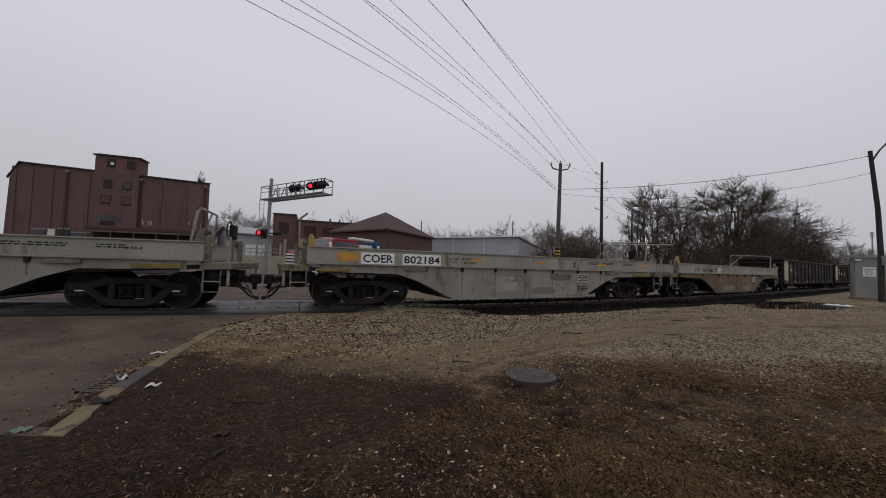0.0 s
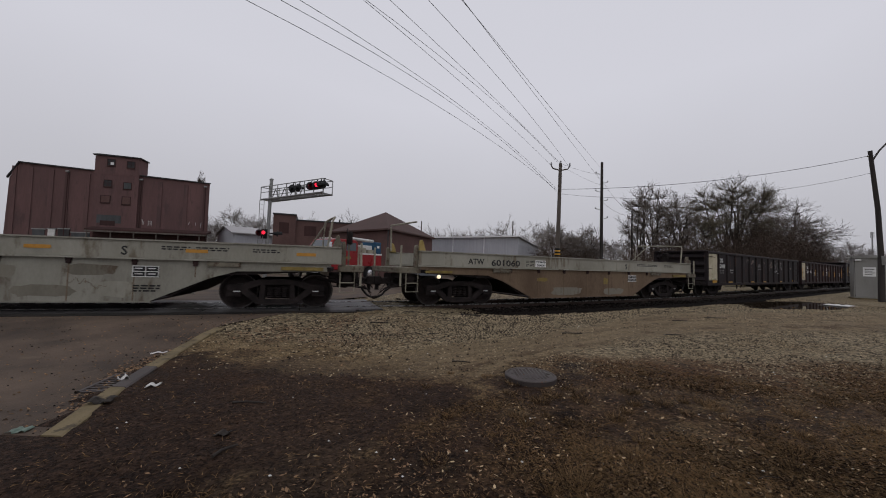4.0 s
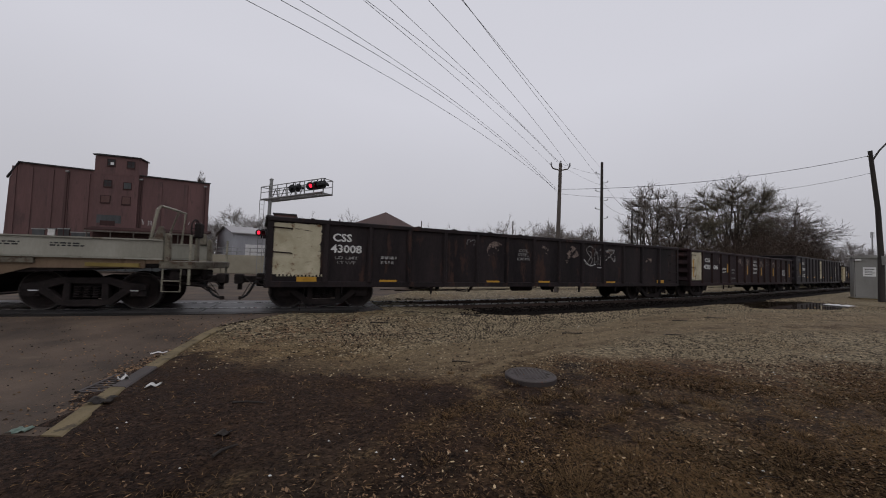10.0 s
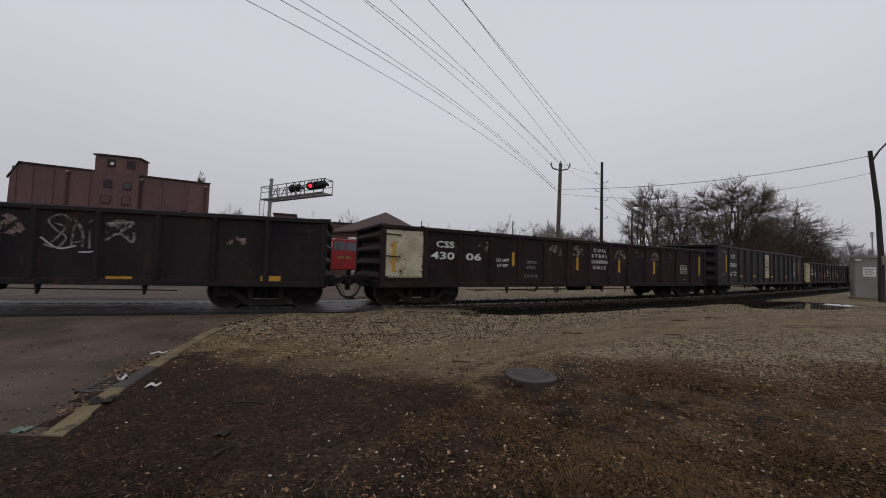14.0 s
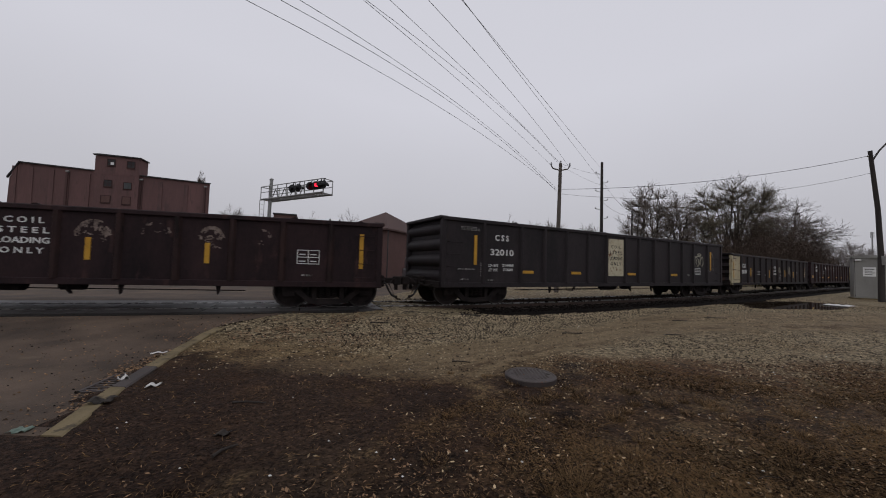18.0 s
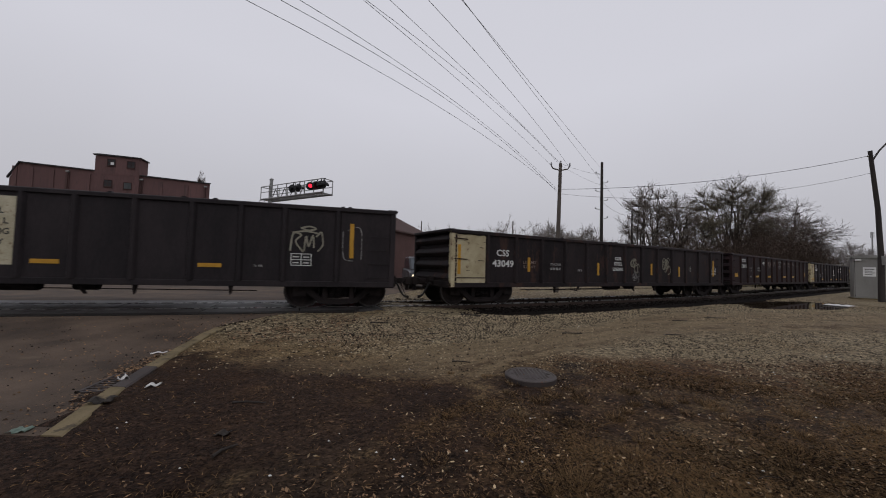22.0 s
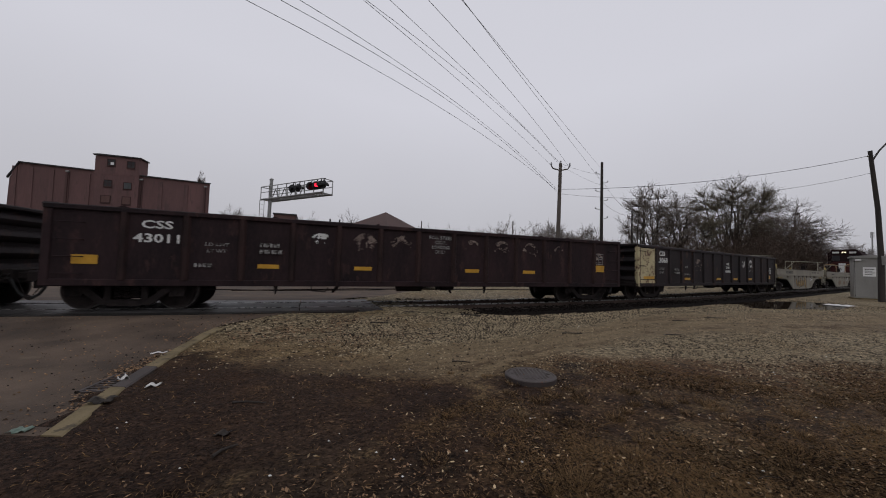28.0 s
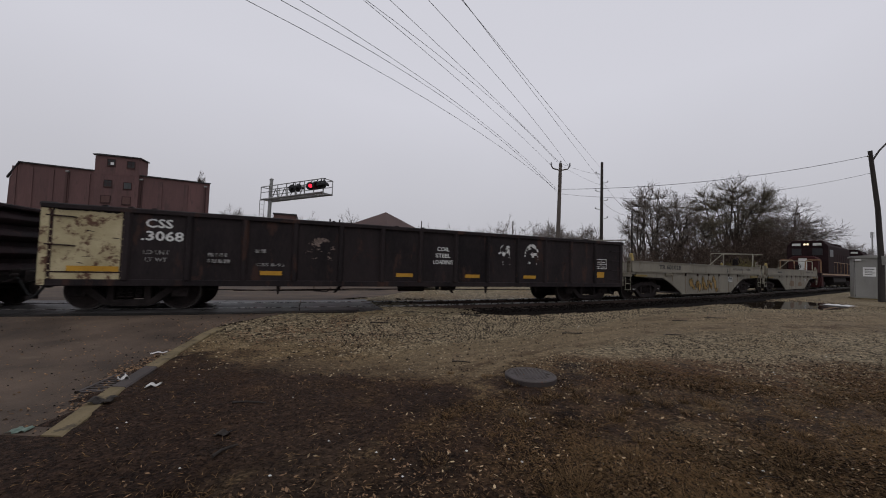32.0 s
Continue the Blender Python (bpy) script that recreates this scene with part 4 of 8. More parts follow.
        if full:
            for x in (-L + 0.20, -L + 1.57):
                part("panel_edge", Shape().box(x - 0.03, -1.462, low + 0.05, x + 0.03, -1.447, top - 0.14), M["post_rust"], car, "rusty panel edge")
                for i in range(11):
                    part("rivet", Shape().lathe([(0.020, -1.463), (0.016, -1.474), (0.004, -1.478)], 8, "y", Matrix.Translation((x, 0, low + 0.2 + 0.165 * i))), M["cream_worn"], car, "", True)
            part("panel_edge", Shape().box(-L + 0.14, -1.458, low + 0.32, -L + 1.58, -1.447, low + 0.355), M["post_rust"], car, "rusty seam across the panel foot")
        for z in (top - 0.30, top - 1.0):
            part("latch_bar", Shape().tube([(-L + 0.10, -1.47, z), (-L + 0.60, -1.49, z - 0.02), (-L + 0.66, -1.46, z - 0.03)], 0.018, 5), M["post_rust"], car, "rusty grab bar")
        for i in range(9):
            # dents and gouges: short rusty strokes
            x, z = -L + rng.uniform(0.4, 1.4), low + rng.uniform(0.5, 1.8)
            part("scrape", Shape().prism([(x, z), (x + rng.uniform(0.08, 0.3), z + rng.uniform(-0.03, 0.03)), (x + 0.06, z + 0.02)], -1.452, -1.4495), M["post_rust"], car, "rusty scrape")
        teeth = Shape()
        for i in range(13):
            teeth.box(-L + 0.28 + 0.1 * i, -1.452, z0 - 0.05, -L + 0.33 + 0.1 * i, -1.436, z0 + 0.02)
        part("bolt_row", teeth, M[panel] if not full else M["post_rust"], car, "row of bolts along the panel foot")
    for x in (-b, b):
        truck(car, x)
    return car


def reflectors(car, xs, z0, w=0.62, h=0.13, y=-1.452, thick=0.02):
    for x in xs:
        part("reflector", Shape().box(x, y, z0, x + w, y + thick, z0 + h), M["yellow"], car, "yellow reflector plate")


def upright_bars(car, rows, y=-1.452):
    for x, z0, z1 in rows:
        part("reflector", Shape().box(x, y, z0, x + 0.12, y + 0.02, z1), M["yellow"], car, "upright yellow reflector strip")


LY = -1.436


def mark(car, x, z, w, h, text, paint="stencil", label="", lines=1.0):
    ob = lettering(text, h * 1.38, x, LY, z, car, M[paint], label or "white stencilled " + text.split("\n")[0], 1.0, 1.0, lines)
    xs = [v.co.x for v in ob.data.vertices]
    k = w / max(0.01, max(xs) - min(xs))
    ob.matrix_basis = pose(x, LY, z) @ pose(0, 0, 0, 90, 0, 0) @ Matrix.Diagonal((k, 1, 1, 1))
    return ob


def flakes(car, seed, rows, paint="ghost", cell=0.021, name="ghost_lettering", label="flaking remnants of a painted emblem"):
    """Remnants of a painted emblem: chips of paint left by weather inside an arched outline, denser at its top."""
    for k, (x, z, w, h, cover) in enumerate(rows):
        s = Shape()
        nx, nz = int(w / cell), int(h / cell)
        for i in range(nx):
            for j in range(nz):
                u, v = (i + 0.5) / nx, (j + 0.5) / nz
                arch = 1 - abs(2 * u - 1) ** 2.6 * 0.45
                if v > arch:
                    continue
                cx, cz = x + u * w, z + v * h
                q = noise.noise((cx * 5.2, cz * 6.5, seed * 3.7 + k)) + 0.6 * noise.noise((cx * 17, cz * 17, seed + k)) + 0.35 * noise.noise((cx * 40, cz * 40, seed))
                if q + 0.9 * (v - 0.62) < 0.35 - cover:
                    continue
                a, b = cell * 0.56, cell * 0.56
                y = LY - 0.0005
                s.add([(cx - a, y, cz - b), (cx + a, y, cz - b * 0.8), (cx + a * 0.9, y, cz + b), (cx - a, y, cz + b * 0.9)], [(0, 1, 2, 3)])
        if s.f:
            tagged(part(name, s, M[paint], car), label, kind="stuff")


def strokes(car, x, z, w, h, lines, paint="graffiti", r=0.02, label="spray-painted graffiti letters"):
    """Hand-sprayed strokes; each is a run of points in a box of one by one."""
    s = Shape()
    for pts in lines:
        fine = []
        n = len(pts)
        for i in range(n - 1):
            p0, p1, p2, p3 = pts[max(0, i - 1)], pts[i], pts[i + 1], pts[min(n - 1, i + 2)]
            for k in range(5):
                t = k / 5
                fine.append(tuple(0.5 * (2 * p1[c] + (p2[c] - p0[c]) * t + (2 * p0[c] - 5 * p1[c] + 4 * p2[c] - p3[c]) * t * t + (3 * p1[c] - p0[c] - 3 * p2[c] + p3[c]) * t ** 3) for c in (0, 1)))
        fine.append(tuple(pts[n - 1]))
        for (ax, az), (bx, bz) in zip(fine, fine[1:]):
            ax, az, bx, bz = ax * w, az * h, bx * w, bz * h
            L = math.hypot(bx - ax, bz - az) or 1
            ux, uz = (bx - ax) / L * r, (bz - az) / L * r
            s.prism([(ax - ux * 0.5 + uz, az - uz * 0.5 - ux), (bx + ux * 0.5 + uz, bz + uz * 0.5 - ux), (bx + ux * 0.5 - uz, bz + uz * 0.5 + ux), (ax - ux * 0.5 - uz, az - uz * 0.5 + ux)], -0.002, 0.002)
    tagged(part("graffiti", s, M[paint], car, m=pose(x, LY - 0.002, z)), label, kind="stuff")


LETTER_S = [(0.9, 0.85), (0.55, 1.0), (0.15, 0.82), (0.4, 0.55), (0.75, 0.35), (0.5, 0.05), (0.05, 0.12)]


def tangle(seed, n):
    """Looped strokes of a throw-up tag."""
    rng = random.Random(seed)
    out = []
    for i in range(n):
        cx, cz, q = rng.uniform(0.15, 0.85), rng.uniform(0.15, 0.85), rng.uniform(0.10, 0.26)
        a0, turn = rng.uniform(0, 6.28), rng.choice((-1, 1)) * rng.uniform(3.0, 6.5)
        out.append([(cx + q * math.cos(a0 + turn * j / 6) * (0.5 + 0.1 * j), cz + q * 1.3 * math.sin(a0 + turn * j / 6)) for j in range(7)])
    return out


def row(x0, x1, texts, car, top, h, gap, paint="stencil", label=""):
    """Centred rows of stencilled words, the first at the top."""
    for i, (word, k) in enumerate(texts):
        w = (x1 - x0) * k
        mark(car, (x0 + x1 - w) / 2, top - h - i * gap, w, h, word, paint, label)


def build_gondolas():
    g = gondola(40.68, "black steel gondola car with a cream end panel and scrawled sides", panel="cream", paint="gon_black", L=9.58)
    mark(g, -7.80, 2.05, 0.57, 0.24, "CSS")
    mark(g, -7.84, 1.71, 0.94, 0.24, "43008")
    row(-7.72, -7.02, (("LD LMT", 1.0), ("LT WT", 0.8)), g, 1.60, 0.09, 0.15, "stencil_faded")
    bars(g, -6.30, 1.40, 0.52, 0.09, 2)
    reflectors(g, (-8.77,), 0.74, 0.55, 0.22)
    reflectors(g, (-6.30, -2.22, 0.27, 4.21), 0.76, 0.57, 0.13)
    reflectors(g, (7.85,), 0.77, 0.52, 0.2)
    strokes(g, 2.84, 1.55, 0.62, 0.88, [LETTER_S, [(0.95, 0.1), (1.0, 0.6), (1.15, 0.75), (1.3, 0.55), (1.32, 0.1)], [(1.55, 0.55), (1.57, 0.05)], [(1.5, 0.8), (1.6, 0.86)], [(0.3, 0.2), (0.7, 0.6), (0.35, 0.75)], [(1.0, 0.9), (1.35, 0.35), (1.05, 0.2)]], "stencil_faded", 0.019)
    strokes(g, 2.80, 1.45, 1.15, 0.42, [[(0.0, 0.9), (0.3, 0.3), (0.62, 0.45)], [(0.7, 0.1), (0.9, 0.12), (1.05, 0.3)]], r=0.018)
    strokes(g, 4.08, 1.7, 0.72, 0.6, [[(0.1, 0.9), (0.9, 1.0), (0.55, 0.6)], [(0.1, 0.2), (0.5, 0.5), (0.9, 0.15), (0.95, 0.55)]], "stencil_faded", 0.03)
    strokes(g, -3.1, 2.15, 0.35, 0.22, [[(0.0, 0.1), (0.1, 0.9), (0.5, 0.8), (0.2, 0.4)], [(0.6, 0.9), (1.0, 0.9), (0.8, 0.0)]], "stencil_faded", 0.012)
    row(-0.83, -0.21, (("COIL", 0.75), ("STEEL", 0.9), ("LOADING", 1.0)), g, 2.12, 0.11, 0.16, "stencil_faded")
    flakes(g, 1, ((-2.22, 1.8, 0.75, 0.55, 0.24), (0.30, 1.85, 0.5, 0.45, 0.0), (1.58, 1.6, 0.88, 0.78, 0.12), (4.1, 1.76, 0.7, 0.6, 0.02), (6.9, 1.7, 0.7, 0.35, 0.0)))
    flakes(g, 31, ((-7.2, 0.85, 0.9, 0.35, -0.25), (5.3, 1.2, 0.8, 0.8, -0.22)), "post_rust")
    g = gondola(61.04, "brown-black steel gondola car lettered for coil steel loading", panel="cream", paint="gon_plum")
    mark(g, -7.58, 2.02, 0.7, 0.22, "CSS")
    mark(g, -7.76, 1.62, 0.92, 0.25, "430")
    mark(g, -6.38, 1.62, 0.66, 0.25, "06")
    row(-5.05, -4.45, (("LD LMT", 1.0), ("LT WT", 0.85)), g, 1.72, 0.11, 0.20)
    row(-3.61, -3.10, (("195550", 1.0), ("67500", 0.9)), g, 1.68, 0.11, 0.20, "stencil_faded")
    mark(g, -3.72, 1.03, 0.72, 0.11, "CSS 5-92", "stencil_faded")
    row(0.14, 1.20, (("C O I L", 0.76), ("S T E E L", 0.98), ("LOADING", 1.0), ("O N L Y", 0.82)), g, 2.34, 0.15, 0.255)
    upright_bars(g, ((-9.14, 1.15, 2.1), (-4.31, 1.45, 1.98), (-0.82, 1.36, 1.91), (1.95, 1.30, 1.88), (4.66, 1.28, 1.85), (8.83, 1.23, 2.29)))
    flakes(g, 2, ((-2.42, 1.90, 0.76, 0.46, 0.22), (-1.12, 1.78, 0.78, 0.60, 0.26), (1.70, 1.62, 0.80, 0.73, 0.24), (3.12, 1.92, 0.72, 0.42, 0.16), (4.48, 1.70, 0.66, 0.62, 0.26), (5.75, 1.85, 0.6, 0.45, 0.0), (-5.9, 1.9, 0.7, 0.4, 0.02)))
    flakes(g, 32, ((-6.0, 0.9, 0.9, 0.6, -0.25), (7.6, 0.95, 0.9, 0.6, -0.2), (5.4, 0.9, 0.9, 0.5, -0.22)), "post_rust")
    placard(g, 7.05, 1.33, 0.63, 0.42, LY - 0.001)
    bars(g, 7.2, 0.98, 0.3, 0.05, 1)
    g = gondola(81.83, "tall charcoal gondola car with a cream coil steel notice", top=3.08, paint="gon_grey", smooth_grey=True, L=9.62)
    mark(g, -7.37, 2.37, 0.64, 0.22, "C S S")
    mark(g, -7.59, 1.83, 1.10, 0.23, "32010")
    row(-7.66, -7.20, (("LD LMT", 1.0), ("LT WT", 0.86)), g, 1.50, 0.10, 0.16)
    row(-7.02, -6.47, (("214400", 1.0), ("71600", 0.84)), g, 1.52, 0.10, 0.16)
    bars(g, -8.85, 2.66, 0.8, 0.030, 3, LY - 0.001, "stencil_faded")
    bars(g, -8.95, 1.28, 0.72, 0.04, 1, LY - 0.001)
    bars(g, -8.85, 0.92, 0.35, 0.05, 1, LY - 0.001)
    bars(g, -7.66, 0.90, 0.3, 0.04, 1, LY - 0.001)
    for i in range(7):
        bars(g, -8.0, 1.05 + 0.075 * i, 0.05, 0.045, 1, LY - 0.001)
    part("notice_board", Shape().box(-0.94, -1.445, 1.13, 0.19, -1.431, 2.83), M["cream"], g, "cream notice panel")
    for i, (word, w) in enumerate((("C O I L", 0.68), ("S T E E L", 0.90), ("LOADING", 0.92), ("O N L Y", 0.76))):
        t = mark(g, -0.375 - w / 2, 2.40 - 0.26 * i, w, 0.15, word, "black_letter", "black stencilled notice")
        t.location.y = -1.447
    upright_bars(g, ((-8.29, 1.46, 2.50), (8.23, 1.54, 2.6)))
    reflectors(g, (-6.04, -3.32, 0.54, 4.20), 1.18, 0.58, 0.11)
    # halo, ring and looped letters of the tag
    strokes(g, 6.5, 1.66, 0.95, 0.66, [[(0.35, 1.12), (0.6, 1.2), (0.78, 1.1), (0.55, 1.02), (0.35, 1.12)], [(0.05, 0.1), (0.12, 0.85), (0.35, 0.8), (0.2, 0.5), (0.42, 0.05)], [(0.45, 0.1), (0.5, 0.75), (0.58, 0.3), (0.7, 0.8), (0.74, 0.25)], [(0.8, 0.75), (0.95, 0.95), (1.0, 0.4), (0.86, 0.1)], [(0.1, 0.9), (0.5, 0.98), (0.9, 0.88)]], "hoop", 0.024)
    part("dark_patch", Shape().box(6.55, LY - 0.0015, 1.26, 7.16, LY, 1.66), M["black_letter"], g, "black stencil patch")
    placard(g, 6.57, 1.28, 0.58, 0.36, LY - 0.002)
    strokes(g, 7.95, 1.35, 0.75, 1.1, [[(0.1, 0.9), (0.15, 0.2), (0.5, 0.1)], [(0.3, 0.95), (0.8, 1.0), (0.85, 0.15)]], "stencil_faded", 0.013)
    bars(g, 5.6, 1.22, 0.3, 0.06, 1)
    g = gondola(102.58, "black steel gondola car with a rusty cream end panel", panel="cream_full", paint="gon_black")
    mark(g, -7.57, 1.81, 0.59, 0.24, "CSS")
    mark(g, -7.74, 1.42, 1.0, 0.25, "43049")
    upright_bars(g, ((-9.24, 1.12, 2.15), (-6.04, 1.25, 1.80), (-1.94, 1.15, 1.70), (2.12, 1.21, 1.77), (4.65, 1.15, 1.68), (8.3, 1.2, 2.1)))
    row(-6.28, -5.6, (("LD LMT", 1.0), ("LT WT", 0.9)), g, 1.66, 0.10, 0.17, "ghost")
    bars(g, -4.90, 1.34, 0.58, 0.10, 2)
    bars(g, -3.30, 1.31, 0.26, 0.08, 1)
    row(-0.85, -0.07, (("COIL", 0.62), ("STEEL", 0.76), ("LOADING", 1.0)), g, 2.02, 0.15, 0.245)
    strokes(g, 0.42, 1.35, 0.8, 0.62, tangle(21, 9), "hoop", 0.018)
    strokes(g, 0.62, 0.78, 0.6, 0.6, tangle(22, 7), "stencil_faded", 0.016)
    strokes(g, 2.98, 1.33, 0.9, 0.68, tangle(23, 11), "hoop", 0.017)
    strokes(g, 5.6, 1.4, 0.4, 0.3, tangle(24, 3), "stencil_faded", 0.012)
    placard(g, 8.06, 1.28, 0.60, 0.42, LY - 0.001, "stencil")
    flakes(g, 34, ((-4.9, 1.0, 1.0, 0.9, -0.2), (0.2, 1.0, 1.0, 1.0, -0.24), (5.4, 1.0, 0.9, 0.9, -0.22), (6.6, 1.2, 0.9, 0.8, -0.24)), "post_rust", 0.026, "rust_bloom", "rust blooming through the paint")
    g = gondola(123.06, "dark brown steel gondola car with painted-out lettering", paint="gon_plum")
    mark(g, -7.64, 2.17, 0.68, 0.21, "CSS")
    mark(g, -7.79, 1.80, 1.0, 0.23, "43011")
    row(-6.22, -5.64, (("LD LMT", 1.0), ("LT WT", 0.8)), g, 1.86, 0.09, 0.18, "stencil_faded")
    bars(g, -4.86, 1.60, 0.58, 0.11, 2)
    bars(g, -6.42, 1.18, 0.4, 0.10, 1)
    row(0.37, 1.26, (("FOR STEEL", 1.0), ("COIL", 0.5), ("LOADING", 0.75), ("ONLY", 0.5)), g, 2.43, 0.12, 0.165, "stencil_faded")
    reflectors(g, (-8.96,), 1.20, 0.50, 0.23)
    reflectors(g, (-4.90, -2.16, 1.80, 4.32), 1.17, 0.56, 0.12)
    reflectors(g, (8.10,), 1.30, 0.46, 0.28)
    flakes(g, 5, ((-3.48, 1.96, 0.60, 0.32, 0.5),), "stencil")
    flakes(g, 6, ((-2.22, 1.80, 0.76, 0.56, 0.24), (-1.00, 1.82, 0.74, 0.54, 0.10), (1.80, 2.02, 0.54, 0.32, 0.12), (3.02, 1.86, 0.64, 0.52, 0.20), (4.30, 1.74, 0.70, 0.62, 0.18), (8.0, 1.6, 0.5, 0.5, 0.06), (5.8, 1.8, 0.6, 0.5, -0.1)))
    flakes(g, 35, ((-7.0, 1.0, 0.9, 0.7, -0.2), (-3.4, 0.75, 0.9, 0.5, -0.1), (6.6, 1.0, 0.9, 0.7, -0.2)), "post_rust", 0.026, "rust_bloom", "rust blooming through the paint")
    placard(g, 7.95, 1.62, 0.56, 0.46, LY - 0.001, "stencil_faded")
    g = gondola(143.42, "black steel gondola car with a badly peeling cream end panel", panel="cream_worn", paint="gon_black", L=9.62)
    mark(g, -7.62, 2.19, 0.59, 0.23, "CSS")
    mark(g, -7.70, 1.85, 0.92, 0.25, ".3068")
    row(-7.64, -7.08, (("LD LMT", 1.0), ("LT WT", 0.84)), g, 1.60, 0.11, 0.19, "stencil_faded")
    bars(g, -6.19, 1.30, 0.54, 0.10, 2)
    bars(g, -5.03, 1.62, 0.26, 0.10, 1)
    mark(g, -5.02, 1.24, 0.75, 0.09, "CSS 8-93", "stencil_faded")
    row(0.47, 1.22, (("COIL", 0.62), ("STEEL", 0.74), ("LOADING", 1.0)), g, 2.05, 0.14, 0.23)
    reflectors(g, (-9.10,), 1.02, 1.0, 0.13)
    reflectors(g, (-4.90, -0.84, 1.74, 4.28), 0.98, 0.58, 0.12)
    reflectors(g, (8.0,), 1.06, 0.5, 0.24)
    flakes(g, 9, ((-3.70, 1.40, 0.86, 0.75, 0.12),))
    flakes(g, 10, ((3.10, 1.35, 0.66, 0.92, 0.08), (4.30, 1.38, 0.74, 0.95, 0.14)), "stencil")
    flakes(g, 36, ((-2.3, 1.0, 0.9, 0.9, -0.24), (5.9, 1.0, 0.9, 0.9, -0.22)), "post_rust", 0.026, "rust_bloom", "rust blooming through the paint")
    placard(g, 8.04, 1.44, 0.62, 0.42, LY - 0.001)


def well_car(centre, label, text=None, lower="well_grey", patches=(), chord="well_white"):
    """A low skeleton car: deep side chords, a fish-belly trough, railed end platforms."""
    b, L = 6.12, 8.0
    car = car_base("well_car", label, "freight car", centre, b, "low well cars of the train")
    for y in (-1, 1):
        yy = sorted((y * 1.38, y * 1.48))
        part("side_chord", Shape().box(-L, yy[0], 1.38, L, yy[1], 1.84), M[chord], car, "dirty white side chord", False, 0.015)
        yy = sorted((y * 1.36, y * 1.52))
        part("chord_lip", Shape().box(-L, yy[0], 1.835, L, yy[1], 1.87), M[chord], car)
        part("chord_ledge", Shape().box(-L, yy[0], 1.345, L, yy[1], 1.385), M[chord], car)
        prof = [(-7.6, 1.345), (7.6, 1.345), (7.6, 1.12), (5.2, 1.08), (4.5, 0.86), (3.15, 0.24), (-3.15, 0.24), (-4.5, 0.86), (-5.2, 1.08), (-7.6, 1.12)]
        yy = sorted((y * 1.40, y * 1.44))
        part("trough_side", Shape().prism(prof, yy[0], yy[1]), M[lower], car, "dirt-streaked trough side")
        for i in range(7):
            x = -4.2 + 1.4 * i
            part("stiffener", Shape().prism([(x - 0.07, 1.345), (x + 0.07, 1.345), (x + 0.05, 1.20), (x - 0.05, 1.20)], *sorted((y * 1.44, y * 1.475))), M["post_rust"], car)
            part("weld_seam", Shape().box(x - 0.012, min(y * 1.44, y * 1.447), 0.26 if abs(x) < 3.1 else 0.9, x + 0.012, max(y * 1.44, y * 1.447), 1.34), M["well_tan"], car)
        part("trough_lip", Shape().box(-3.2, min(y * 1.36, y * 1.47), 0.215, 3.2, max(y * 1.36, y * 1.47), 0.25), M[lower], car)
    part("trough_floor", Shape().box(-3.15, -1.40, 0.23, 3.15, 1.40, 0.27), M["undergear"], car)
    for i in range(5):
        x = -2.6 + 1.3 * i
        part("cross_beam", Shape().box(x - 0.08, -1.4, 0.27, x + 0.08, 1.4, 0.40), M["undergear"], car)
    for d in (-1, 1):
        part("end_deck", Shape().prism([(d * 3.6, 0.36), (d * 4.7, 0.95), (d * 7.7, 1.12), (d * 7.7, 1.24), (d * 4.6, 1.10), (d * 3.4, 0.40)], -1.38, 1.38), M["undergear"], car)
        part("end_sill", Shape().box(min(d * 7.6, d * 8.55), -0.35, 0.78, max(d * 7.6, d * 8.55), 0.35, 1.08), M["undergear"], car, "", False, 0.02)
        part("end_platform", Shape().box(min(d * 7.9, d * 8.66), -1.42, 1.12, max(d * 7.9, d * 8.66), 1.42, 1.32), M["well_end"], car, "worn cream end platform", False, 0.02)
        for y in (-1.35, 1.35):
            part("end_stake", Shape().prism([(d * 8.0, 1.3), (d * 8.13, 1.3), (d * 8.11, 2.0), (d * 8.06, 2.06), (d * 8.0, 2.0)], y - 0.08, y + 0.08), M["well_end"], car, "", False, 0.015)
            part("corner_pipe", Shape().tube([(d * 8.58, y, 0.7), (d * 8.58, y, 2.02)], 0.035, 8), M["hoop"], car, "", True)
            part("corner_guide", Shape().prism([(d * 7.97, 1.86), (d * 7.72, 1.86), (d * 7.83, 2.18), (d * 7.88, 2.24), (d * 7.93, 2.2)], y - 0.07, y + 0.07), M["yellow_cone"] if d < 0 else M["well_end"], car, "dull yellow corner guide" if d < 0 else "worn corner guide", False, 0.02)
        part("air_tank", Shape().lathe([(0.05, -0.42), (0.15, -0.38), (0.15, 0.38), (0.05, 0.42)], 12, "y", Matrix.Translation((d * 8.2, -0.85, 0.92))), M["undergear"], car, "", True)
        part("lever_bracket", Shape().box(min(d * 8.4, d * 8.5), -1.36, 0.95, max(d * 8.4, d * 8.5), -0.3, 1.1), M["undergear"], car)
        for q, (y, z) in enumerate(((-1.1, 0.74), (-0.7, 0.66), (-0.5, 0.80))):
            part("brake_pipe", Shape().tube([(d * 7.3, y, z + 0.2), (d * 7.9, y, z + 0.1), (d * 8.3, y - 0.06, z), (d * (8.7 + 0.1 * q), y + 0.1, z - 0.06), (d * (8.9 + 0.06 * q), y + 0.2, z - 0.22)], 0.024, 6), M["undergear"], car, "", True)
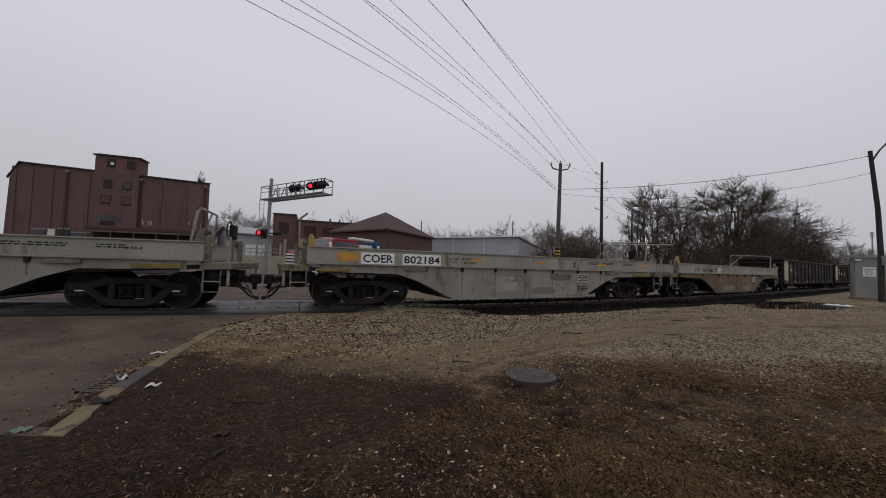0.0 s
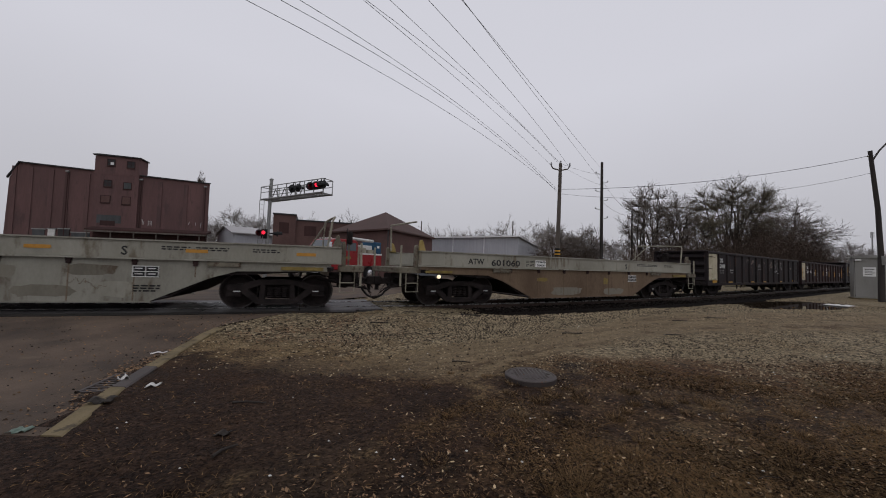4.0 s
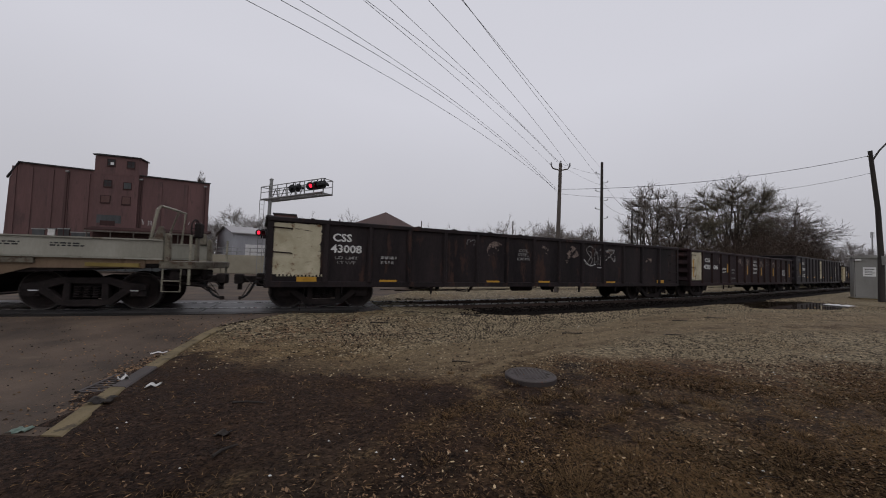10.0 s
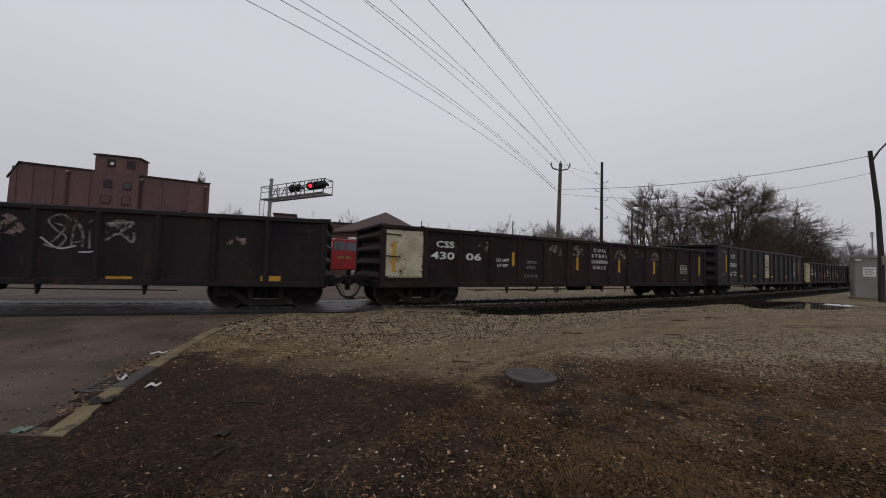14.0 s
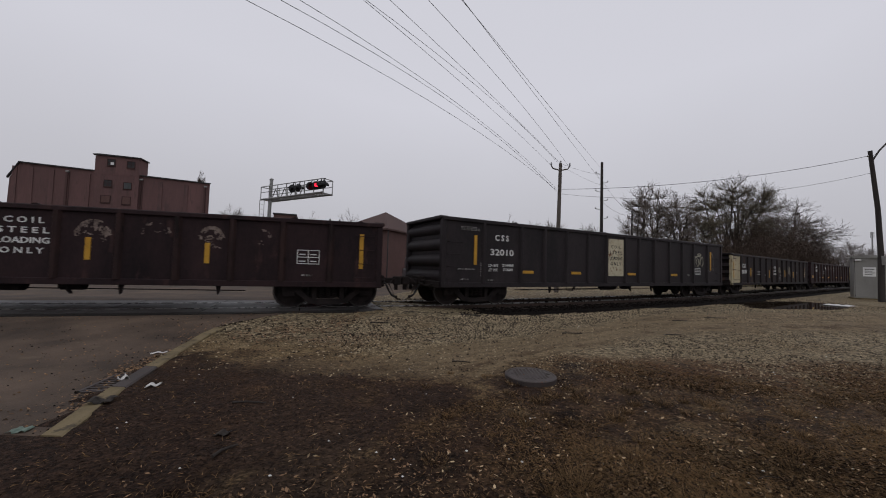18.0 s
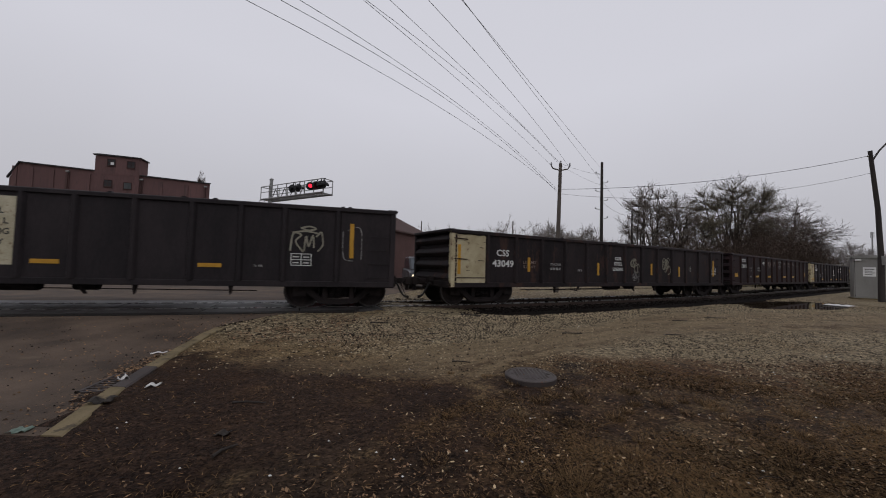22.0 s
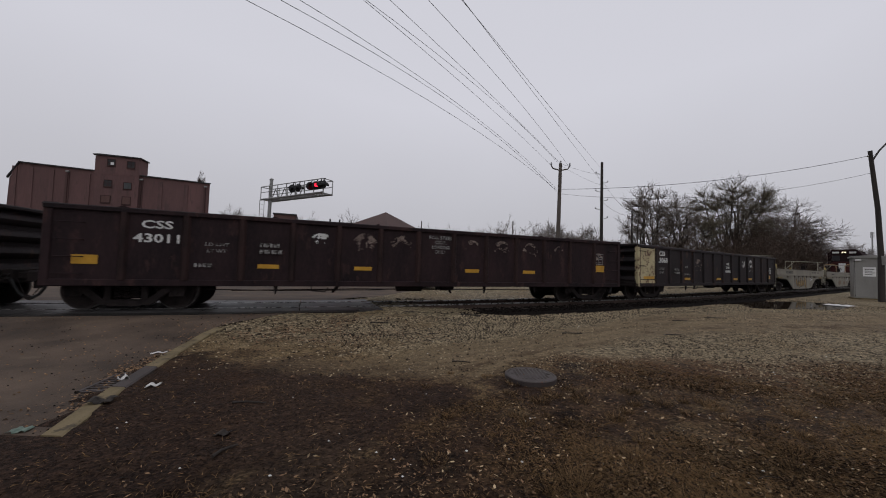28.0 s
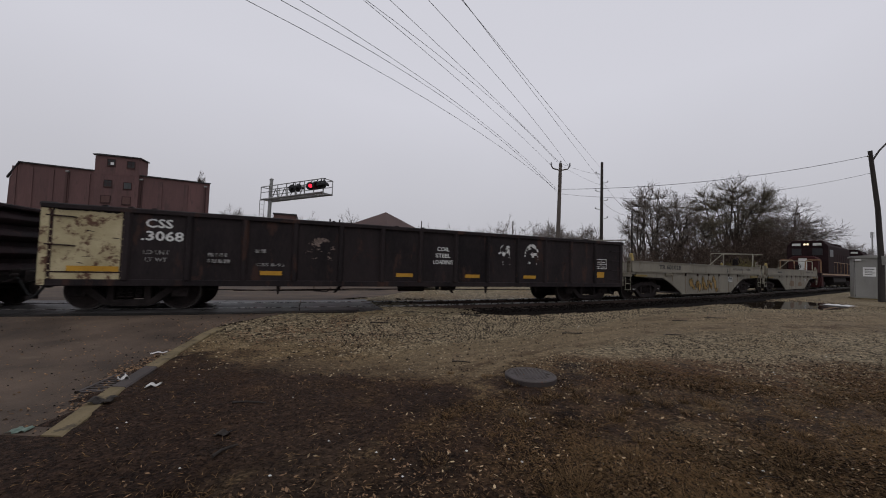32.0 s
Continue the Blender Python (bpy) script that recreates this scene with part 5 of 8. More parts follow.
        # railings
        for y in (-1.38, 1.38):
            part("grab_iron", Shape().tube([(d * 7.98, y, 1.12), (d * 7.98, y, 0.52), (d * 8.40, y, 0.52), (d * 8.40, y, 1.12)], 0.019, 6), M["hoop"], car)
            part("step", Shape().tube([(d * 7.98, y, 0.80), (d * 8.40, y, 0.80)], 0.017, 6), M["hoop"], car)
        coupler(car, d * 8.35, d, 0.74)
        part("brake_pipe", Shape().tube([(d * 7.6, -0.8, 0.95), (d * 8.1, -0.9, 0.82), (d * 8.5, -0.6, 0.70), (d * 8.8, -0.4, 0.55)], 0.022, 6), M["undergear"], car)
    part("hoop_rail", Shape().tube([(-8.01, -1.2, 2.83), (-8.02, 1.15, 2.90), (-8.01, 1.2, 2.86), (-7.98, 1.2, 1.9)], 0.032, 6), M["hoop"], car, "bent tube hoop rail", True)
    part("hoop_rail", Shape().tube([(7.58, -1.2, 1.86), (7.70, -1.2, 2.68), (7.76, -1.15, 2.78), (7.55, 0.0, 2.83), (7.35, 1.2, 2.86), (7.28, 1.2, 1.86)], 0.036, 6), M["hoop"], car, "bent tube hoop rail", True)
    part("hoop_brace", Shape().tube([(6.85, 1.2, 1.9), (7.45, 0.5, 2.82)], 0.026, 6), M["hoop"], car)
    st = part("brake_stand", Shape().prism([(-0.14, 1.3), (0.14, 1.3), (0.08, 2.05), (-0.08, 2.05)], 8.18, 8.24, "x"), M["well_end"], car, "worn brake stand", False, 0.02)
    wheel = Shape()
    ring = [(8.14, 0.28 * math.cos(a), 2.28 + 0.28 * math.sin(a)) for a in [6.2832 * i / 18 for i in range(19)]]
    wheel.tube(ring, 0.022, 6)
    for i in range(4):
        wheel.tube([(8.16, 0, 2.28), (8.14, 0.27 * math.cos(1.571 * i), 2.28 + 0.27 * math.sin(1.571 * i))], 0.016, 5)
    part("brake_wheel", wheel, M["undergear"], st, "dark iron hand brake wheel", True)
    part("brake_gearbox", Shape().box(8.16, -0.16, 2.02, 8.32, 0.16, 2.46), M["undergear"], st, "", False, 0.04)
    part("edge_strip", Shape().box(-7.75, -1.50, 1.14, -6.75, -1.44, 1.22), M["ochre"], car, "faded ochre edge strip")
    part("edge_strip", Shape().box(6.35, -1.50, 1.14, 7.5, -1.44, 1.24), M["ochre"], car, "faded ochre edge strip")
    for x in patches:
        part("reflector_patch", Shape().box(x, -1.49, 1.56, x + 0.53, -1.476, 1.65), M["orange_patch"], car, "faded orange reflector patch")
    part("notice_plate", Shape().box(2.76, -1.452, 0.88, 3.36, -1.438, 1.18), M["black_letter"], car, "black notice plate with a white border")
    placard(car, 2.76, 0.88, 0.60, 0.30, -1.452)
    for x, w in ((4.2, 0.8), (5.6, 0.7), (3.4, 0.8)):
        bars(car, x, 1.62, w, 0.035, 2, -1.482, "black_letter")
    t = lettering("S", 0.32, 2.50, -1.482, 1.46, car, M["black_letter"], "black letter S")
    part("side_step", Shape().box(-5.0, -1.50, 1.20, -4.2, -1.44, 1.32), M["well_end"], car)
    part("side_step", Shape().box(4.5, -1.50, 1.20, 5.3, -1.44, 1.32), M["well_end"], car)
    for x in (-b, b):
        truck(car, x, True)
    return car


def paint_patches(car, seed, rows, paint="well_tan"):
    """Blotches of another coat on the trough side."""
    rng = random.Random(seed)
    for x, z, w, h in rows:
        n = 18
        pts = []
        for j in range(n):
            a = 6.2832 * j / n
            c, q = math.cos(a), math.sin(a)
            pts.append((x + math.copysign(abs(c) ** 0.5, c) * w / 2 * rng.uniform(0.85, 1.1), z + math.copysign(abs(q) ** 0.6, q) * h / 2 * rng.uniform(0.75, 1.1)))
        part("paint_patch", Shape().prism(pts, -1.4445, -1.438), M[paint], car, "blotch of old paint")


def chord_text(car, text, x, z, w, h, paint="black_letter", label=""):
    ob = lettering(text, h * 1.38, x, -1.4825, z, car, M[paint], label or "black stencilled " + text)
    xs = [v.co.x for v in ob.data.vertices]
    k = w / max(0.01, max(xs) - min(xs))
    ob.matrix_basis = pose(x, -1.4835, z) @ pose(0, 0, 0, 90, 0, 0) @ Matrix.Diagonal((k, 1, 1, 1))
    return ob


def build_well_cars():
    w = well_car(-15.25, "dirty white low well car with small black print")
    chord_text(w, "L-40-8", 6.2, 1.60, 0.4, 0.07)
    paint_patches(w, 3, ((-1.6, 0.75, 1.8, 0.3), (2.2, 0.5, 2.2, 0.25), (0.3, 1.0, 1.0, 0.3)), "well_dim")
    part("edge_strip", Shape().box(2.2, -1.452, 0.95, 3.6, -1.438, 1.12), M["orange_patch"], w, "faded orange strip")
    w = well_car(2.95, "dirty white low well car lettered on white patches", lower="well_grey", patches=(-2.50, 0.51, 3.96, 6.75))
    part("reflector_patch", Shape().box(-7.12, -1.49, 1.46, -6.5, -1.476, 1.72), M["orange_patch"], w, "faded orange reflector patch")
    for x, k in ((-6.42, 1.08), (-5.06, 1.38)):
        part("number_patch", Shape().box(x, -1.4815, 1.36 + 0.03, x + k, -1.476, 1.74), M["white_patch"], w, "white number patch")
    chord_text(w, "COER", -6.37, 1.44, 0.98, 0.25)
    chord_text(w, "802184", -5.02, 1.44, 1.3, 0.25)
    chord_text(w, "LD LMT", -3.45, 1.60, 0.5, 0.07)
    chord_text(w, "LT WT", -3.45, 1.48, 0.42, 0.07)
    chord_text(w, "229700", -2.85, 1.60, 0.58, 0.08)
    chord_text(w, "56300", -2.78, 1.48, 0.5, 0.08)
    paint_patches(w, 5, ((-0.1, 0.98, 0.9, 0.34), (1.9, 1.06, 1.1, 0.3), (0.9, 0.5, 1.3, 0.3)), "well_dim")
    paint_patches(w, 6, ((-0.9, 0.75, 1.1, 0.6), (-2.6, 0.65, 0.8, 0.5), (2.4, 0.55, 1.0, 0.4)), "well_white")
    # pencil-thin scrawls on the trough
    for k, (x, z, q) in enumerate(((-2.1, 0.75, 0.6), (-1.0, 0.8, 0.5), (1.4, 0.55, 0.8))):
        part("graffiti", scribble(random.Random(90 + k), q, 0.3, 14, 0.0045), M["well_tan"], w, "thin brown scrawl", m=pose(x, -1.449, z))
    bars(w, 2.8, 0.5, 0.6, 0.04, 3, -1.4475, "black_letter")
    w = well_car(21.04, "dirty white low well car with a tan mud-coated trough", lower="well_tan")
    chord_text(w, "ATW", -6.10, 1.48, 0.68, 0.20)
    chord_text(w, "601060", -5.12, 1.44, 1.34, 0.23)
    chord_text(w, "LD LMT", -3.48, 1.60, 0.45, 0.08)
    chord_text(w, "LT WT", -3.48, 1.46, 0.40, 0.08)
    part("number_patch", Shape().box(-3.00, -1.4815, 1.44, -2.45, -1.476, 1.70), M["white_patch"], w, "white weight patch")
    chord_text(w, "229600", -2.96, 1.60, 0.48, 0.08)
    chord_text(w, "56400", -2.92, 1.47, 0.40, 0.08)
    paint_patches(w, 12, ((-2.6, 0.95, 0.6, 0.16), (1.2, 0.9, 0.3, 0.3)), "ochre")
    paint_patches(w, 13, ((-1.2, 0.5, 1.8, 0.34), (1.7, 0.45, 1.4, 0.3)), "well_dim")
    w = well_car(161.65, "dirty white low well car with gold graffiti on its trough", lower="well_dim", chord="well_dim")
    chord_text(w, "TR 601028", -5.6, 1.52, 2.2, 0.22)
    for k in range(5):
        for r, y, paint, name in ((0.10, -1.446, "gon_black", "graffiti_outline"), (0.055, -1.450, "graffiti_gold", "graffiti")):
            sh = scribble(random.Random(60 + k), 0.62, 0.86, 13, r)
            part(name, sh, M[paint], w, "dark graffiti outline" if name != "graffiti" else "gold graffiti letters", m=pose(-2.3 + 0.72 * k, y, 0.34))
    w = well_car(179.55, "dirty white low well car with a dented trough", lower="well_dim", chord="well_dim")
    bars(w, -5.5, 1.55, 1.4, 0.10, 1, -1.482, "black_letter")
    paint_patches(w, 8, ((-1.2, 0.7, 1.4, 0.5), (1.4, 0.6, 1.2, 0.4)))


def locomotive(centre, label, first):
    b, L = 6.9, 8.7
    lo = car_base("locomotive", label, "locomotive", centre, b, "diesel locomotives of the train")
    part("frame", Shape().box(-L, -1.45, 1.05, L, 1.45, 1.40), M["loco_dark"], lo, "", False, 0.03)
    part("side_stripe", Shape().box(-L + 0.5, -1.475, 1.22, L - 0.5, -1.452, 1.34), M["loco_cream"], lo, "cream frame stripe")
    nose = Shape().prism([(-1.05, 1.40), (1.05, 1.40), (1.05, 2.55), (0.75, 2.80), (-0.75, 2.80), (-1.05, 2.55)], -7.6, -6.1, "x")
    part("nose", nose, M["loco_red"], lo, "dark maroon short hood", False, 0.05)
    part("nose_door", Shape().box(-7.63, -0.3, 1.42, -7.6, 0.3, 2.62), M["white_gear"], lo, "pale nose door")
    cab = Shape().prism([(-1.50, 1.40), (1.50, 1.40), (1.50, 3.75), (1.10, 4.25), (-1.10, 4.25), (-1.50, 3.75)], -6.1, -3.7, "x")
    part("cab", cab, M["loco_dark"], lo, "dark maroon cab", False, 0.04)
    for y in (-0.75, 0.75):
        part("windscreen", Shape().box(-6.13, y - 0.35, 2.95, -6.10, y + 0.35, 3.55), M["window_dim"], lo)
        part("number_board", Shape().box(-6.2, y - 0.3, 3.80, -6.08, y + 0.3, 4.0), M["white_gear"], lo, "lit number board")
    part("cab_window", Shape().box(-5.6, -1.53, 2.85, -4.2, -1.50, 3.45), M["window_dim"], lo)
    hl = part("headlight", Shape().box(-6.3, -0.22, 3.72, -6.1, 0.22, 4.10), M["loco_dark"], lo)
    if first:
        part("headlight_lens", Shape().lathe([(0.085, -6.33), (0.085, -6.3)], 14, "x", Matrix.Translation((0, -0.11, 3.91))), M["headlamp"], hl, "lit headlight")
        part("headlight_lens", Shape().lathe([(0.085, -6.33), (0.085, -6.3)], 14, "x", Matrix.Translation((0, 0.11, 3.91))), M["headlamp"], hl, "lit headlight")
    hood = Shape().prism([(-0.95, 1.40), (0.95, 1.40), (0.95, 3.95), (0.7, 4.2), (-0.7, 4.2), (-0.95, 3.95)], -3.7, 7.9, "x")
    part("long_hood", hood, M["loco_dark"], lo, "dark maroon long hood", False, 0.04)
    for i in range(9):
        part("hood_door", Shape().box(-3.2 + 1.05 * i, -0.985, 1.6, -2.25 + 1.05 * i, -0.95, 3.3), M["loco_dark"], lo, "", False, 0.008)
    for x in (-1.8, 3.6, 5.6):
        part("roof_fan", Shape().lathe([(0.62, 4.2), (0.62, 4.42), (0.5, 4.46)], 18, "z", Matrix.Translation((x, 0, 0))), M["loco_dark"], lo, "", True)
    part("exhaust_stack", Shape().box(0.8, -0.3, 4.18, 1.7, 0.3, 4.5), M["loco_dark"], lo, "", False, 0.03)
    part("fuel_tank", Shape().prism([(-1.3, 1.05), (-1.35, 0.6), (-1.0, 0.3), (1.0, 0.3), (1.35, 0.6), (1.3, 1.05)], -3.0, 3.0, "x"), M["undergear"], lo, "", False, 0.04)
    for d in (-1, 1):
        part("pilot", Shape().prism([(-1.45, 1.05), (1.45, 1.05), (1.3, 0.2), (-1.3, 0.2)], *sorted((d * (L - 0.05), d * (L + 0.06))), "x"), M["loco_red"], lo, "dark maroon pilot plate")
        for y in (-1, 1):
            part("step_well", Shape().box(min(d * 8.0, d * 8.65), min(y * 1.2, y * 1.47), 0.3, max(d * 8.0, d * 8.65), max(y * 1.2, y * 1.47), 1.05), M["loco_red"], lo)
            part("end_rail", Shape().tube([(d * 8.6, y * 0.35, 1.4), (d * 8.6, y * 0.4, 2.35), (d * 8.6, y * 0.55, 2.45), (d * 8.6, y * 1.35, 2.45), (d * 8.55, y * 1.42, 2.3), (d * 8.55, y * 1.42, 1.4)], 0.045, 6), M["loco_cream"], lo, "cream end handrail", True)
        coupler(lo, d * 8.75, d, 0.6)
    for y in (-1.42, 1.42):
        for i in range(8):
            x = -3.3 + 1.6 * i
            part("stanchion", Shape().tube([(x, y, 1.4), (x, y, 2.4)], 0.022, 5), M["loco_cream"], lo)
        part("handrail", Shape().tube([(-3.6, y, 2.4), (8.3, y, 2.4)], 0.022, 5), M["loco_cream"], lo, "cream handrail")
    for o in lo.children_recursive:
        if o.type == "MESH":
            o.data.transform(Matrix.Diagonal((1.17, 1.08, 1.22, 1)))
    for x in (-b, b):
        truck(lo, x)
    return lo


build_well_cars()
build_gondolas()
locomotive(199.0, "dark maroon diesel locomotive with cream handrails and lit headlights", True)
locomotive(220.4, "dark maroon diesel locomotive coupled behind another", False)


# ---- buildings ----
def wall_frame(p0, p1):
    """A pose with x from p0 to p1 along a facade, y into the building."""
    a = math.atan2(p1[1] - p0[1], p1[0] - p0[0])
    return pose(p0[0], p0[1], -0.2, 0, 0, math.degrees(a)), math.hypot(p1[0] - p0[0], p1[1] - p0[1])


def window_unit(parent, x, z, w, h, y=0.0, sill=True, name="window"):
    """A recessed pane with frame and sill, on a wall whose face is at y."""
    wd = part(name, Shape().box(x, y - 0.01, z, x + w, y + 0.02, z + h), M["window_dim"], parent, "dark dusty window pane")
    part("muntin", Shape().box(x + w / 2 - 0.04, y - 0.03, z, x + w / 2 + 0.04, y, z + h).box(x, y - 0.03, z + h / 2 - 0.04, x + w, y, z + h / 2 + 0.04), M["brick_dark"], wd)
    f = Shape()
    for a, c, e, g in ((-0.08, -0.08, w + 0.08, 0), (-0.08, h, w + 0.08, h + 0.08), (-0.08, 0, 0, h), (w, 0, w + 0.08, h)):
        f.box(x + a, y - 0.06, z + c, x + e, y + 0.01, z + g)
    part("window_frame", f, M["brick_dark"], wd)
    if sill:
        part("window_sill", Shape().box(x - 0.1, y - 0.12, z - 0.17, x + w + 0.1, y, z - 0.08), M["brick_dark"], wd, "brick sill")
    return wd


def brick_elevator():
    m, L = wall_frame((-68.4, 56.0), (-41.9, 64.0))
    b = base("brick_warehouse", "tall dark red brick warehouse with a rooftop penthouse", "building", m)
    H, D = 15.1, 14.0
    top = [(0, H - 1.6), (1.5, H + 0.95), (L, H - 0.1)]
    s = Shape()
    s.add([(0, 0, 0), (L, 0, 0), (L, 0, top[2][1]), (1.5, 0, top[1][1]), (0.3, 0, top[0][1]), (0, D, 0), (L - 4.6, D, 0), (L - 4.6, D, top[2][1]), (1.5, D, top[1][1]), (0, D, top[0][1])],
          [(0, 1, 2, 3, 4), (5, 9, 8, 7, 6), (0, 5, 6, 1), (1, 6, 7, 2), (2, 7, 8, 3), (3, 8, 9, 4), (4, 9, 5, 0)])
    part("wall", s, M["brick_red"], b, "dark red brick walls")
    roof = lambda x: top[1][1] + (top[2][1] - top[1][1]) * (x - 1.5) / (L - 1.5)
    for x in (0.9, 2.9, 5.5, 10.2, 20.3, 24.1, L - 0.45):
        part("pilaster", Shape().box(x - 0.3, -0.12, 0, x + 0.3, 0.02, roof(max(1.6, x)) - 0.7), M["brick_red"], b)
    for x, w in ((7.5, 0.55), (17.5, 0.5), (27.0, 0.45)):
        part("stained_pier", Shape().prism([(x - w * 0.75, 0), (x + w * 0.75, 0), (x + w * 0.45, roof(x) - 0.6), (x - w * 0.35, roof(x) - 0.6)], -0.14, 0.0), M["soot"], b, "soot-stained brick pier")
        part("downpipe", Shape().tube([(x + 0.1, -0.2, 0.4), (x + 0.12, -0.2, roof(x) - 0.9)], 0.06, 6), M["brick_dark"], b)
        part("vent_hood", Shape().box(x - 0.15, -0.42, roof(x) - 0.85, x + 0.35, -0.1, roof(x) - 0.6), M["galv"], b, "metal vent hood", False, 0.05)
    part("cornice", Shape().prism([(0.1, top[0][1] - 0.15), (1.45, H + 0.82), (L + 0.15, H - 0.22), (L + 0.15, H - 0.06), (1.4, H + 1.0), (0.05, top[0][1] + 0.05)], -0.26, 0.1), M["dark_trim"], b, "dark roof edge")
    # tower bay and penthouse
    t0, t1 = 11.2, 17.3
    part("tower_bay", Shape().box(t0, -0.45, 0, t1, 0.1, H), M["brick_red"], b)
    part("penthouse", Shape().box(t0, -0.45, H - 0.1, t1, 2.4, H + 3.05), M["brick_red"], b, "brick rooftop penthouse")
    part("penthouse_roof", Shape().prism([(t0 - 0.25, H + 3.05), (t1 + 0.25, H + 3.05), (t1 + 0.25, H + 3.2), (t0 + 0.6, H + 3.3), (t0 - 0.25, H + 3.2)], -0.7, 2.5), M["dark_trim"], b)
    for x, z, w, h in ((12.9, 16.6, 1.0, 1.0), (15.6, 16.5, 1.0, 1.0), (12.6, 13.1, 1.0, 1.0), (15.3, 12.9, 1.0, 1.0), (12.3, 10.4, 1.2, 1.1), (15.2, 10.3, 1.1, 1.2)):
        wd = window_unit(b, x, z, w, h, -0.45)
        if z < 12 or x > 15 and z < 15:
            part("shutter_board", Shape().box(x + 0.02, -0.50, z + 0.02, x + w - 0.02, -0.47, z + h - 0.02), M["brick_shop"] if z < 12 else M["skip"], wd, "weathered board in the window")
    part("broken_pane", Shape().box(13.3, -0.49, 16.72, 13.72, -0.47, 17.15), M["white_trim"], b, "pale pane in the penthouse window")
    # dock canopy across the wall, and what stands along its foot
    part("canopy", Shape().prism([(-2.4, 5.6), (0.0, 6.1), (0.0, 6.45), (-2.4, 5.9)], 11.4, L + 0.6, "x"), M["brick_dark"], b, "dark sagging dock canopy")
    part("canopy_beam", Shape().box(11.4, -2.45, 5.42, L + 0.6, -2.3, 5.66), M["pole_wood"], b)
    # shade below the canopy is painted in by using the darker brick
    part("dock_wall", Shape().box(11.6, -0.6, 1.2, L - 0.1, -0.02, 5.6), M["brick_dark"], b, "dock wall with the canopy's shade put into its colour")
    part("dock", Shape().box(11.0, -2.2, 0.0, L + 0.4, 0, 1.2), M["brick_dark"], b, "loading dock with the canopy's shade put into its colour")
    for i in range(6):
        part("canopy_post", Shape().tube([(11.7 + 3.1 * i, -2.3, 1.2), (11.7 + 3.1 * i, -2.3, 5.5)], 0.09, 6), M["pole_wood"], b)
    for x, w, z0, z1, paint in ((3.7, 1.5, 3.2, 5.5, "skip"), (5.6, 0.9, 3.4, 5.6, "white_gear"), (6.9, 1.4, 3.2, 5.7, "dark_trim"), (8.6, 2.4, 3.0, 5.2, "skip")):
        part("boarded_opening", Shape().box(x, -0.2, z0, x + w, 0, z1), M[paint], b, "boarded opening")
        part("lintel", Shape().box(x - 0.15, -0.24, z1, x + w + 0.15, 0, z1 + 0.16), M["galv"], b)
    part("painted_patch", Shape().box(11.9, -0.49, 7.0, 15.2, -0.44, 8.35), M["skip"], b, "grey weathered hoarding on the wall")
    part("painted_patch", Shape().box(12.4, -0.51, 6.6, 14.4, -0.48, 7.4), M["brick_dark"], b)
    rng = random.Random(77)
    lime = Shape()
    for i in range(16):
        x, z, h = rng.uniform(17.9, 19.6) if i < 11 else rng.uniform(24.5, 27.4), rng.uniform(7.4, 8.0), rng.uniform(0.2, 0.9)
        lime.prism([(x, z), (x + 0.06, z + 0.02), (x + 0.05, z - h), (x + 0.02, z - h - 0.1)], -0.13, -0.10)
    part("lime_streaks", lime, M["paper"], b, "pale lime streaks below the joints")
    return b


def shop_building():
    """Brick shop with a hipped shingle roof and a flat-roofed wing."""
    b = base("brick_shop", "brown-red brick shop with a brown hipped roof", "building", pose(-6.2, 40.0, -0.2, 0, 0, 0))
    # corner towards the street at the origin; one side runs back to the right, one to the left
    zc, zp = 5.4, 8.6
    r = Vector((4.6, 12.0, 0))
    l = Vector((-8.0, 6.0, 0))
    c = [Vector((0, 0, 0)), r, r + l, l]
    s = Shape()
    s.add([p for p in c] + [p + Vector((0, 0, zc)) for p in c], [(0, 1, 5, 4), (1, 2, 6, 5), (2, 3, 7, 6), (3, 0, 4, 7), (4, 5, 6, 7)])
    part("wall", s, M["brick_shop"], b, "brown-red brick walls")
    mid = (r + l) / 2
    rf = Shape()
    e = [mid + (p - mid) * 1.07 + Vector((0, 0, zc - 0.1)) for p in c]
    pk = mid + Vector((0, 0, zp))
    rf.add(e + [pk] + [p + Vector((0, 0, 0.18)) for p in e], [(0, 1, 2, 3), (5, 6, 4), (6, 7, 4), (7, 8, 4), (8, 5, 4), (0, 1, 6, 5), (1, 2, 7, 6), (2, 3, 8, 7), (3, 0, 5, 8)])
    part("roof", rf, M["shingle"], b, "brown shingled hipped roof")
    part("downpipe", Shape().tube([(0.1, -0.15, 0), (0.1, -0.15, zc)], 0.07, 6), M["dark_trim"], b)
    f = base("brick_workshop", "long flat-roofed brown brick workshop", "building", pose(-24.6, 52.0, -0.2, 0, 0, 20))
    part("wall", Shape().box(0, 0, 0, 3.0, 14, 8.3), M["brick_shop"], f, "taller brick end bay")
    part("wall", Shape().box(3.0, 0.4, 0, 18.0, 12, 7.6), M["brick_shop"], f, "brown brick wall")
    part("parapet", Shape().box(-0.1, -0.12, 8.3, 3.1, 14, 8.5).box(3.1, 0.28, 7.6, 18.0, 12.1, 7.78), M["dark_trim"], f)
    for i in range(5):
        part("bricked_window", Shape().box(4.2 + 2.6 * i, 0.37, 5.4, 5.9 + 2.6 * i, 0.4, 6.9), M["brick_dark"], f, "bricked-up window")
    part("bricked_window", Shape().box(0.8, -0.03, 5.6, 2.1, 0.0, 7.2), M["brick_dark"], f, "bricked-up window")
    for x in (8.0, 9.5, 13.0):
        part("roof_vent", Shape().tube([(x, 4, 7.6), (x, 4, 8.6)], 0.12, 8), M["dark_trim"], f)


